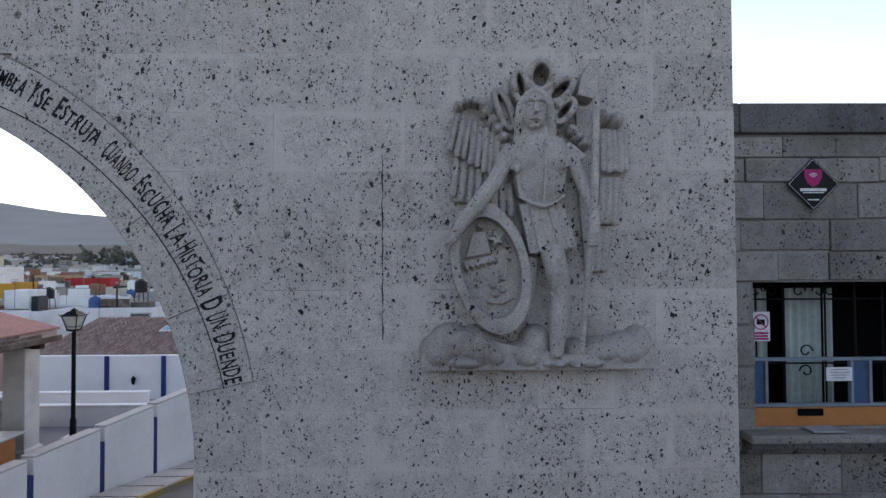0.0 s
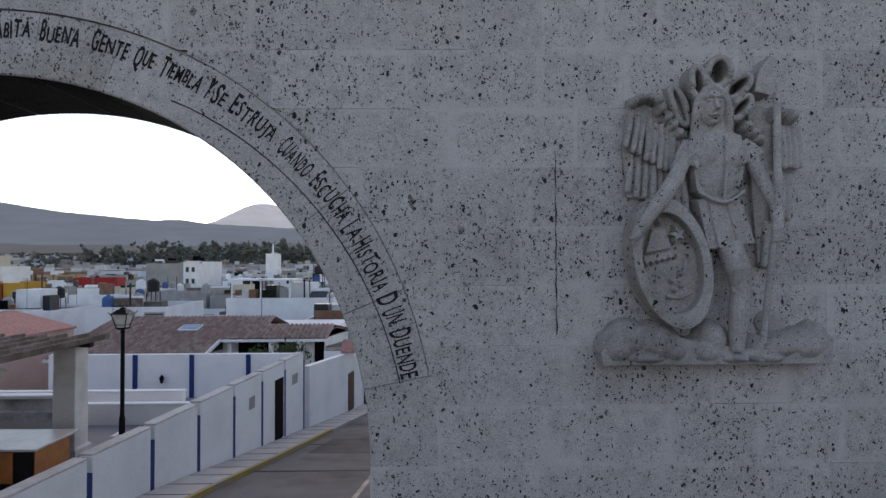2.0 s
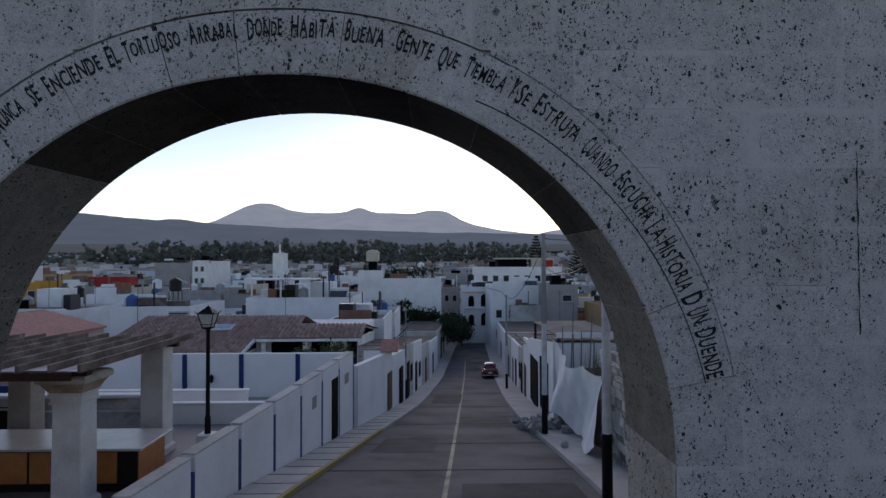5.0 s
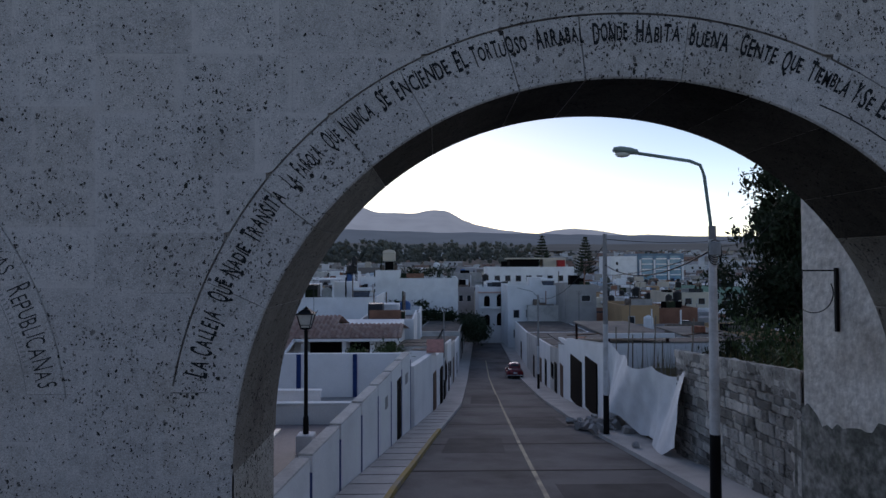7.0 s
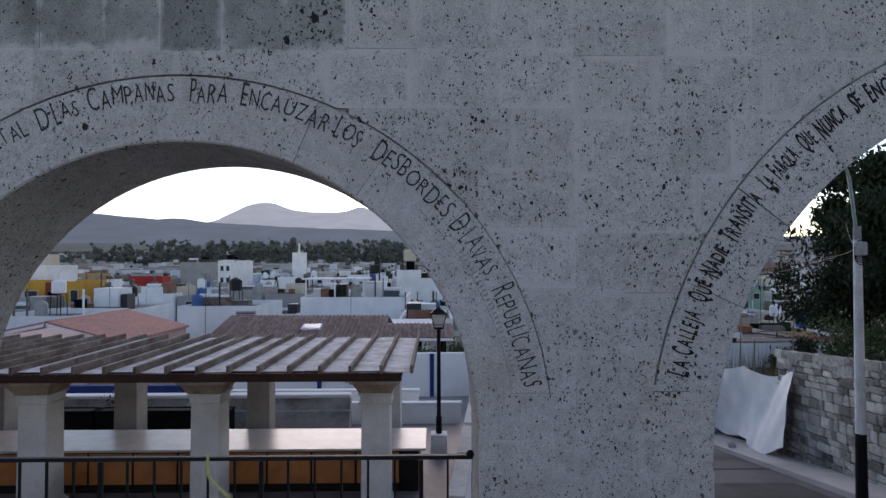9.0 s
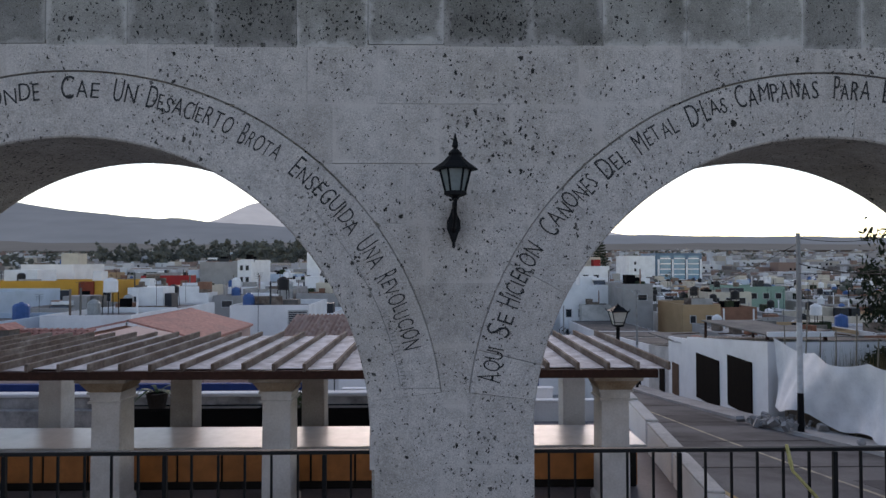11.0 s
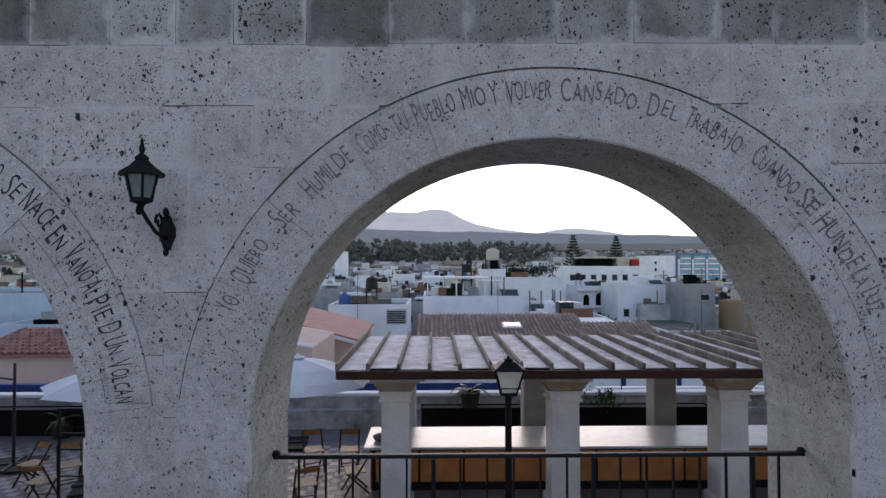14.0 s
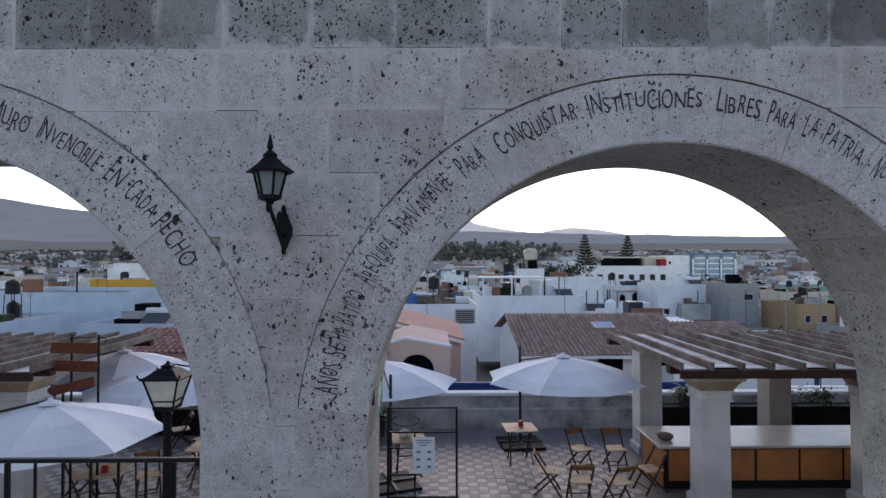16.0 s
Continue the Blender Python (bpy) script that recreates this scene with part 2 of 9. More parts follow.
# darker brown copies of the stone: shade under the street arch, put into colour
STONE_MID = sillar("half_shaded_soffit_ashlar", (0.25, 0.222, 0.19), (0.12, 0.104, 0.088), 0.42, per_piece=0.12)
STONE_SHADE = sillar("shaded_soffit_ashlar", (0.08, 0.068, 0.056), (0.03, 0.026, 0.022), 0.42, per_piece=0.1)
MORTAR = surface("lime_mortar", (0.36, 0.34, 0.32), 0.95, 40, 2, 0.15, 0.3)
PLASTER = surface("white_plaster", (0.82, 0.81, 0.80), 0.9, 20, 0.6, 0.05, 0.14, 0.08)
PLASTER_OLD = surface("worn_plaster", (0.55, 0.53, 0.50), 0.92, 14, 0.7, 0.1, 0.4, 0.15)
CONCRETE = surface("concrete", (0.36, 0.35, 0.34), 0.9, 25, 0.8, 0.1, 0.35, 0.15)
ASPHALT = surface("asphalt", (0.14, 0.137, 0.138), 0.9, 60, 0.4, 0.3, 0.6, 0.3, spec=0.15)
PAVING = surface("pavement", (0.46, 0.445, 0.43), 0.88, 30, 0.7, 0.12, 0.3, 0.15)
BLACK = surface("black_iron", (0.008, 0.008, 0.009), 0.6, 60, 3, 0.2, 0.3, 0.1, spec=0.15)
EARTH = surface("earth", (0.16, 0.135, 0.11), 0.95, 1.5, 0.02, 0.2, 0.35, 0.1)


# ==== the arcade ====
WALL_Y, WALL_BACK = 3.80, 4.84
# centre, radius of the opening, height of the springing, radius of the carved outer line
# (the street arch is a little squarer than a circle)
ARCHES = [(-4.495, 2.675, 1.0, 3.13), (-10.78, 2.02, 1.23, 2.48), (-15.935, 2.02, 1.23, 2.48), (-21.065, 2.0, 1.22, 2.477), (-26.135, 2.0, 1.175, 2.458), (-31.2, 2.0, 1.175, 2.47)]
WALL_R, WALL_L, WALL_TOP, WALL_FOOT = 1.872, -37.0, 5.1, -2.6


def bulge(c):
    return 2.06 if c > -6 else 2.0


def spread(c, r, east):
    """How much wider than round an arch, or the line carved round it, stands on one side."""
    return 1.018 if east and r > 2.2 and -20 < c < -6 else 1.0


def off(c, x, r=0.0):
    """How far x lies from an arch's middle, as on a round arch."""
    return (x - c) / spread(c, r, x > c)


def leg(c, r, s):
    """Where the opening's edge stands on one side (s: -1 or 1)."""
    return c + s * r * spread(c, r, s > 0)


def arc_z(c, r, z, x):
    """The height of an arch of radius r over x."""
    p = bulge(c)
    return z + r * max(0.0, 1 - (abs(off(c, x, r)) / r) ** p) ** (1 / p)


def arc_r(c, r, a):
    """The radius of an arch at the angle a."""
    p = bulge(c)
    s = spread(c, r, math.cos(a) > 0)
    return r * (abs(math.cos(a) / s) ** p + abs(math.sin(a)) ** p) ** (-1 / p)


def underside(x, ring):
    """The lowest stone above x: the arch's ring (or its carved line), the springing on a pier, or None."""
    for c, r, z, o in ARCHES:
        rr = o if ring else r
        if abs(off(c, x, rr)) < rr:
            return arc_z(c, rr, z, x)
    return None


def arcade():
    wall = thing("wall_arcade", label="long arcade wall of white pitted volcanic stone with inscribed arches", category="wall", kind="structure")
    bm = bmesh.new()
    cuts = {WALL_R, WALL_L}
    for c, r, z, o in ARCHES:
        for k in range(49):
            u = math.cos(math.pi * k / 48)
            cuts.add(round(leg(c, (r + 0.012) * abs(u), 1 if u > 0 else -1), 5))
    cuts = sorted(cuts)

    def low(x, side):
        for c, r, z, o in ARCHES:
            if abs(off(c, x)) <= r + 0.0121 and abs(off(c, x + side)) < r + 0.012:
                return arc_z(c, r + 0.012, z, x)
        return WALL_FOOT
    y0, y1 = WALL_Y + 0.03, WALL_BACK
    for a, b in zip(cuts, cuts[1:]):
        za, zb = low(a, 1e-4), low(b, -1e-4)
        p = [bm.verts.new(q) for q in ((a, y0, za), (b, y0, zb), (b, y0, WALL_TOP), (a, y0, WALL_TOP), (a, y1, za), (b, y1, zb), (b, y1, WALL_TOP), (a, y1, WALL_TOP))]
        for f in ((0, 1, 2, 3), (5, 4, 7, 6), (4, 5, 1, 0), (3, 2, 6, 7)):
            bm.faces.new([p[i] for i in f])
    for x in [WALL_R, WALL_L]:
        bm.faces.new([bm.verts.new(q) for q in ((x, y0, WALL_FOOT), (x, y1, WALL_FOOT), (x, y1, WALL_TOP), (x, y0, WALL_TOP))])
    for c, r, z, o in ARCHES:
        for x in (leg(c, r + 0.012, -1), leg(c, r + 0.012, 1)):
            bm.faces.new([bm.verts.new(q) for q in ((x, y0, WALL_FOOT), (x, y1, WALL_FOOT), (x, y1, z), (x, y0, z))])
    bmesh.ops.remove_doubles(bm, verts=bm.verts, dist=1e-4)
    bmesh.ops.recalc_face_normals(bm, faces=bm.faces)
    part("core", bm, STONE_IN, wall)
    return wall


wall = arcade()


# each arch: its ring of wedge stones, reaching through the wall
def ring_stone(cc, r_in, r_out, a0, a1, y0, y1, n=8):
    bm = bmesh.new()
    rows = []
    for k in range(n + 1):
        a = a0 + (a1 - a0) * k / n
        c, s = math.cos(a), math.sin(a)
        r, o = arc_r(cc, r_in, a), arc_r(cc, r_out, a)
        e = 0.012
        rows.append([bm.verts.new(p) for p in ((r * c, y0 + e, r * s), ((r + e) * c, y0, (r + e) * s), ((o - 0.006) * c, y0, (o - 0.006) * s), (o * c, y0 + 0.006, o * s), (o * c, y1, o * s), (r * c, y1, r * s))])
    for p, q in zip(rows, rows[1:]):
        for i in range(6):
            f = bm.faces.new((p[i], p[(i + 1) % 6], q[(i + 1) % 6], q[i]))
            f.material_index = int(i == 5)
    bm.faces.new(rows[0][::-1])
    bm.faces.new(rows[-1])
    bmesh.ops.recalc_face_normals(bm, faces=bm.faces)
    return bm


for c, r, z, o in ARCHES:
    count = 15 if r > 2.5 else 13
    edges = [math.pi * k / count for k in range(count + 1)]
    # the carved line stops a little above the springing
    stop = radians(11.0 if r > 2.5 else 6.5)
    edges = [edges[0], stop] + [a + R.uniform(-0.04, 0.04) for a in edges[1:-1]] + [math.pi - stop, edges[-1]]
    for a0, a1 in zip(edges, edges[1:]):
        g = R.choice((0.0006, 0.0018, 0.0032) if r > 2.5 else (0.0005, 0.0005, 0.0016)) / r
        faint = a1 < 1.1 if r > 2.5 else (a1 < 0.8 or a0 > 2.35)
        ob = part("wedge_stone", ring_stone(c, r, o - (-0.01 if a0 < 0.01 or a1 > 3.14 else 0.005 if faint else 0.014), a0 + g, a1 - g, WALL_Y + (0.0022 if a0 < 0.01 or a1 > 3.14 else -R.uniform(0, 0.004)), WALL_BACK + 0.01), STONE_RING if r > 2.5 else RING_WEST, wall)
        # the street arch's crown takes the darkest copy, its flanks the middle one
        ob.data.materials.append(STONE_IN if r < 2.5 else STONE_SHADE if 0.55 < (a0 + a1) / 2 < 2.25 else STONE_MID)
        ob.location = (c, 0, z)


# the coursed stones of the face; each is cut to the carved line of the arches
COURSE = 0.409
FACE_TOP = 3.889
EAST_TOP, SEAM = 3.842, -8.1     # the older east part lies a little lower in its beds


def face_stone(x0, x1, z0, z1, proud, g=0.0012, bed=0.0):
    """The outlines of a stone between x0, x1, z0 and z1, with what the arches take away cut off."""
    x0, x1, z0, z1 = x0 + g, x1 - g, z0 + max(bed, min(g, 0.004)), z1 - min(g, 0.004)
    near = any(abs(abs(off(c, x, o)) - o) < 0.12 for x in (x0, x1, (x0 + x1) / 2) for c, r, z, o in ARCHES) or any(x0 < leg(c, o, s) < x1 for s in (-1, 1) for c, r, z, o in ARCHES)
    n = max(2, int((x1 - x0) / (0.005 if near else 0.03)))
    lows = []
    for k in range(n + 1):
        x = x0 + (x1 - x0) * k / n
        u = underside(x, True)
        if any(abs(off(c, x, o)) < o and z1 < z + 0.05 for c, r, z, o in ARCHES):
            u = None
        lows.append((x, z0 if u is None else max(z0, u)))
    runs, run = [], []
    for x, l in lows:
        if l < z1 - 0.012:
            run.append((x, l))
        elif run:
            runs.append(run)
            run = []
    if run:
        runs.append(run)
    for run in runs:
        if len(run) < 2 or run[-1][0] - run[0][0] < 0.04:
            continue
        keep = [run[0]]
        for a, b, c in zip(run, run[1:], run[2:]):
            if abs((b[1] - a[1]) - (c[1] - b[1])) > 1e-5:
                keep.append(b)
        keep.append(run[-1])
        outline = keep + [(run[-1][0], z1), (run[0][0], z1)]
        bm = bmesh.new()
        cx, cz = (x0 + x1) / 2, (z0 + z1) / 2
        front = [bm.verts.new((x - cx, -proud, zz - cz)) for x, zz in outline]
        back = [bm.verts.new((x - cx, 0.03, zz - cz)) for x, zz in outline]
        f = bm.faces.new(front)
        for k in range(len(front)):
            bm.faces.new((front[k], back[k], back[(k + 1) % len(front)], front[(k + 1) % len(front)]))
        bmesh.ops.recalc_face_normals(bm, faces=bm.faces)
        yield bm, (cx, WALL_Y + 0.008, cz)


def courses():
    for start, end, bed, course in ((WALL_R, SEAM, EAST_TOP, 0.406), (SEAM, WALL_L, FACE_TOP, COURSE)):
        rows = []
        z = bed
        while z > -0.4:
            rows.append((z - course, z, False))
            z -= course
        z = bed
        while z < WALL_TOP - 0.1:
            rows.append((z, min(z + 0.44, WALL_TOP), True))
            z += 0.44
        for z0, z1, top in rows:
            last = start
            while last > end:
                width = R.uniform(0.38, 0.62) if top else R.choice((R.uniform(0.42, 0.6), R.uniform(0.55, 0.8), R.uniform(0.8, 1.1)))
                nxt = max(last - width, end)
                if nxt - end < 0.25:
                    nxt = end
                yield nxt, last, z0, z1, top
                last = nxt


for x0, x1, z0, z1, top in courses():
    sink = 0.0088 * max(0.0, -17.0 - (x0 + x1) / 2)
    z0, z1 = z0 - sink, z1 - sink
    spans = [(x0, x1)]
    for c, r, z, o in ARCHES:
        if z0 < z + 0.02:
            # below the springing the stones end at the edge of the opening
            cut = []
            for a, b in spans:
                if b <= leg(c, r, -1) or a >= leg(c, r, 1):
                    cut.append((a, b))
                else:
                    if a < leg(c, r, -1) - 0.05:
                        cut.append((a, leg(c, r, -1)))
                    if b > leg(c, r, 1) + 0.05:
                        cut.append((leg(c, r, 1), b))
            spans = cut
    weathered = top and x1 < -9.2
    for a, b in spans:
        lows = min((z for c, r, z, o in ARCHES if c - o < (a + b) / 2 < c + o), default=None)
        dip = R.choice((0.0, 0.0, 0.004, 0.01, 0.02)) if weathered and z0 < FACE_TOP + 0.1 else 0.0
        made = face_stone(a, b, z0 - dip, z1, R.uniform(0.0052, 0.0066) + (0.0018 if weathered else 0), R.choice((0.0005, 0.001, 0.002, 0.005)) if weathered else R.choice((0.0, 0.0, 0.0, 0.0003, 0.0012)), 0.0 if weathered else R.choice((0.0, 0.0, 0.0, 0.0, 0.0, 0.003)))
        for bm, at in made:
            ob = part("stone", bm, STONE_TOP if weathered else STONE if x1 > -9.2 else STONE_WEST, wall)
            ob.location = at

# between springing and the course below, beside each opening
for c, r, z, o in ARCHES:
    bed, course = (EAST_TOP, 0.406) if c > SEAM else (FACE_TOP, COURSE)
    bed -= 0.0088 * max(0.0, -17.0 - c)
    z0 = bed - course * int((bed - z) / course + 1)
    for x0, x1 in ((leg(c, o, -1) - 0.036, leg(c, r, -1)), (leg(c, r, 1), leg(c, o, 1) + 0.036)):
        if z - z0 > 0.05:
            bm = bmesh.new()
            box(bm, x0, x1, WALL_Y + 0.0032, WALL_Y + 0.05, z0 - 0.03, z + 0.004)
            part("stone", bm, STONE if c > -6 else STONE_WEST, wall)

# pale mortar behind the wide joints of the weathered top
bm = bmesh.new()
box(bm, WALL_L, -9.3, WALL_Y + 0.0045, WALL_Y + 0.04, FACE_TOP + 0.03, WALL_TOP)
part("mortar_bed", bm, MORTAR, wall, "pale mortar showing in wide joints")

# ==== inscriptions ====
INK = surface("inscription_paint", (0.022, 0.022, 0.024), 0.8, 60, 8, 0.3, 0.5, 0.0)
INK_CARVED = surface("carved_letter", (0.05, 0.049, 0.05), 0.9, 60, 8, 0.3, 0.5, 0.0)
INK_SOFT = surface("weathered_letter", (0.17, 0.162, 0.155), 0.9, 60, 8, 0.3, 0.4, 0.0)
INK_FAINT = surface("faded_inscription", (0.31, 0.29, 0.27), 0.9, 60, 8, 0.25, 0.3, 0.0)


def letter(ch, weight, cache={}):
    """The flat outline of one character, as vertices and faces, one unit high, and its width; weight: how much fatter it is cut."""
    key = (ch, weight)
    if key not in cache:
        cu = bpy.data.curves.new("letter", "FONT")
        cu.body, cu.size = ch, 1.0
        cu.resolution_u = 3
        cu.offset = weight
        ob = bpy.data.objects.new("letter", cu)
        scene.collection.objects.link(ob)
        dg = bpy.context.evaluated_depsgraph_get()
        me = ob.evaluated_get(dg).to_mesh()
        vs = [tuple(v.co) for v in me.vertices]
        fs = [tuple(p.vertices) for p in me.polygons]
        ob.evaluated_get(dg).to_mesh_clear()
        bpy.data.objects.remove(ob)
        bpy.data.curves.remove(cu)
        x0, x1 = (min(v[0] for v in vs), max(v[0] for v in vs)) if vs else (0, 0.3)
        cache[key] = ([(v[0] - x0, v[1] / 0.69) for v in vs], fs, x1 - x0)
    return cache[key]


def inscription(words, arch, base, height, material, weight=0.0):
    """Hand-cut capitals along the ring: each word with the angles at which it begins and ends; first letters stand taller."""
    c, r, z, o = arch
    rr = random.Random(words)
    bm = bmesh.new()
    items = words.split()
    for w, from_deg, to_deg in zip(items[0::3], items[1::3], items[2::3]):
        a0, a1 = float(from_deg), float(to_deg)
        gap = 0.12 + 0.03 * (a0 - a1)
        a0, a1 = radians(a0 - 0.3 * gap), radians(a1 + gap)
        glyphs, along = [], 0.0
        for k, ch in enumerate(w):
            vs, fs, wd = letter(ch, weight)
            s = height * (1.24 if k == 0 else rr.uniform(0.8, 1.04))
            fat = rr.uniform(0.85, 1.1) * height
            glyphs.append((vs, fs, along, s, fat, rr.uniform(-0.07, 0.07), rr.uniform(-0.1, 0.1) * height - (0.1 * height if k == 0 else 0)))
            along += wd * fat + 0.14 * height
        squeeze = (a0 - a1) / (along - 0.14 * height)
        for vs, fs, at, s, fat, lean, drop in glyphs:
            pts = []
            for x, y in vs:
                ang = a0 - (at + (x + lean * y) * fat) * squeeze
                rad = arc_r(c, base + y * s + drop, ang)
                pts.append(bm.verts.new((c + rad * math.cos(ang), WALL_Y - 0.0065, z + rad * math.sin(ang))))
            for f in fs:
                try:
                    bm.faces.new([pts[i] for i in f])
                except ValueError:
                    pass
    # a slight thickness
    ext = bmesh.ops.extrude_face_region(bm, geom=bm.faces[:])
    for v in ext["geom"]:
        if isinstance(v, bmesh.types.BMVert):
            v.co.y += 0.005
    return part("inscription", bm, material, wall, "dark hand-cut capitals along the arch")


def signature(arch, from_deg, to_deg, base, height, n):
    """The poet's name under the last words, as plain bars."""
    c, r, z, o = arch
    bm = bmesh.new()
    for k in range(n):
        a = radians(from_deg + (to_deg - from_deg) * (k + 0.1) / n)
        b = radians(from_deg + (to_deg - from_deg) * (k + 0.42) / n)
        q = [(rad, ang) for rad, ang in ((base, a), (base + height, a), (base + height, b), (base, b))]
        bm.faces.new([bm.verts.new((c + arc_r(c, rad, ang) * math.cos(ang), WALL_Y - 0.006, z + arc_r(c, rad, ang) * math.sin(ang))) for rad, ang in q])
    part("faint_line", bm, INK_FAINT, wall, "faint small line of lettering under the inscription")


A = ARCHES
inscription("LA 167.3 165.0 CALLEJA 164.5 158.4 QUE 157.2 154.2 NADIE 153.6 149.2 TRANSITA 148.4 141.0 LA 139.8 138.4 FAROLA 137.9 133.6 QUE 132.7 130.4 NUNCA 129.8 125.1 SE 124.1 122.5 ENCIENDE 121.6 113.5 EL 113.0 111.2 TORTUOSO 110.7 102.9 ARRABAL 102.1 95.4 DONDE 94.5 89.6 HABITA 88.8 82.6 BUENA 81.7 76.1 GENTE 74.9 69.7 QUE 69.0 66.1 TIEMBLA 65.3 59.2 Y 58.8 57.8 SE 57.6 55.6 ESTRUJA 54.9 47.5 CUANDO 46.6 41.1 ESCUCHA 40.5 33.4 LA 33.0 30.8 HISTORIA 30.5 23.1 D 22.7 21.2 UN 20.8 18.7 DUENDE 18.0 11.1", A[0], 2.935, 0.118, INK, 0.014)
inscription("AQUI 171.4 165.3 SE 163.7 159.5 HICIERON 158.5 146.9 CAÑONES 144.8 132.3 DEL 131.1 125.6 METAL 123.9 115.5 D 113.9 111.8 LAS 111.1 106.7 CAMPANAS 105.2 90.4 PARA 88.4 81.8 ENCAUZAR 80.0 64.3 LOS 63.5 58.8 DESBORDES 56.3 39.5 D 38.6 36.6 LAVAS 35.8 27.9 REPUBLICANAS 25.8 8.1", A[1], 2.3, 0.132, INK_CARVED, -0.01)
inscription("CIUDAD 166.3 157.8 CON 155.9 152.1 FISIOLOGIA 151.1 136.9 D 134.7 132.4 SEMILLA 130.3 118.0 PUES 114.8 108.3 DONDE 105.8 95.0 CAE 91.9 85.2 UN 83.2 79.1 DESACIERTO 77.6 62.0 BROTA 60.8 53.1 ENSEGUIDA 50.7 35.0 UNA 33.7 28.5 REVOLUCION 27.3 13.6", A[2], 2.285, 0.13, INK_CARVED, -0.01)
inscription("YO 158.3 155.6 QUIERO 153.2 145.2 SER 142.2 137.7 HUMILDE 135.2 125.2 COMO 123.7 118.5 TU 117.3 114.4 PUEBLO 113.5 106.1 MIO 105.3 101.0 Y 100.5 98.9 VOLVER 97.8 90.0 CANSADO 88.8 75.4 DEL 74.0 68.4 TRABAJO 67.5 56.6 CUANDO 54.6 45.0 SE 44.1 40.7 HUNDE 39.6 29.1 LA 28.7 25.9 LUZ 25.2 20.9", A[3], 2.26, 0.13, INK_SOFT, -0.01)
inscription("AÑOS 170.8 165.5 SE 164.7 162.3 HA 161.8 159.6 BATIDO 159.1 153.2 AREQUIPA 151.9 143.1 BRAVAMENTE 141.6 129.3 PARA 127.6 122.7 CONQUISTAR 120.5 105.4 INSTITUCIONES 104.1 84.2 LIBRES 82.5 74.6 PARA 73.7 68.6 LA 67.3 65.0 PATRIA, 63.7 55.5 NO 53.9 51.2 SE 49.6 46.6 NACE 45.8 39.2 EN 38.4 35.4 VANO 34.4 28.5 AL 28.3 25.9 PIE 25.5 21.6 D 20.9 19.2 UN 18.4 15.6 VOLCAN 14.6 7.4", A[4], 2.23, 0.132, INK_CARVED, -0.01)
inscription("MURO 73.3 66.6 INVENCIBLE 65.3 53.6 EN 52.3 49.3 CADA 47.8 41.7 PECHO 40.9 31.5", A[5], 2.225, 0.132, INK_CARVED, -0.01)
for k, (f, t) in enumerate(((37, 10), (34, 12), (22, 6), (26, 8), (17, 4), (28, 6))):
    signature(A[k], f, t, (2.89, 2.243, 2.228, 2.203, 2.173, 2.168)[k], 0.034 if k == 0 else 0.028, 30 if k == 0 else 26)

# a second line cut under the words on the east leg of the street arch
bm = bmesh.new()
c, r, z, o = A[0]
pipe(bm, [(c + arc_r(c, q, a) * math.cos(a), WALL_Y - 0.002, z + arc_r(c, q, a) * math.sin(a)) for a, q in ((radians(62 - 2.55 * k), 2.80 + 0.125 * (k / 20) ** 0.8) for k in range(21))], 0.0055, 5)
part("inner_line", bm, INK_CARVED, wall, "carved line under the inscription")
for k, inner in ((1, 2.228), (2, 2.213), (3, 2.188), (4, 2.158)):
    c, r, z, o = A[k]
    bm = bmesh.new()
    # the line under the last words turns out to meet the carved line at its foot
    line = [(radians(44 - 2.25 * j), inner) for j in range(17)] + [(math.asin(0.139 * inner / q), q) for q in (inner + (o - inner) * j / 5 for j in range(1, 6))]
    pipe(bm, [(c + arc_r(c, q, a) * math.cos(a), WALL_Y - 0.001, z + arc_r(c, q, a) * math.sin(a)) for a, q in line], 0.0035, 5)
    part("inner_line", bm, INK_FAINT, wall, "faint carved line under the inscription")
c, r, z, o = A[0]
bm = bmesh.new()
pipe(bm, [(c + arc_r(c, q, a) * math.cos(a), WALL_Y - 0.001, z + arc_r(c, q, a) * math.sin(a)) for a, q in ((math.pi - math.asin(0.55 / q), q) for q in (o - 0.05 * j for j in range(6)))], 0.0035, 5)
part("end_line", bm, INK_SOFT, wall, "short carved line closing the inscription")

# ==== carved relief ====
RELIEF = sillar("relief_stone", (0.435, 0.393, 0.357), (0.22, 0.192, 0.165), 0.45, per_piece=0.0, pits=0.34)


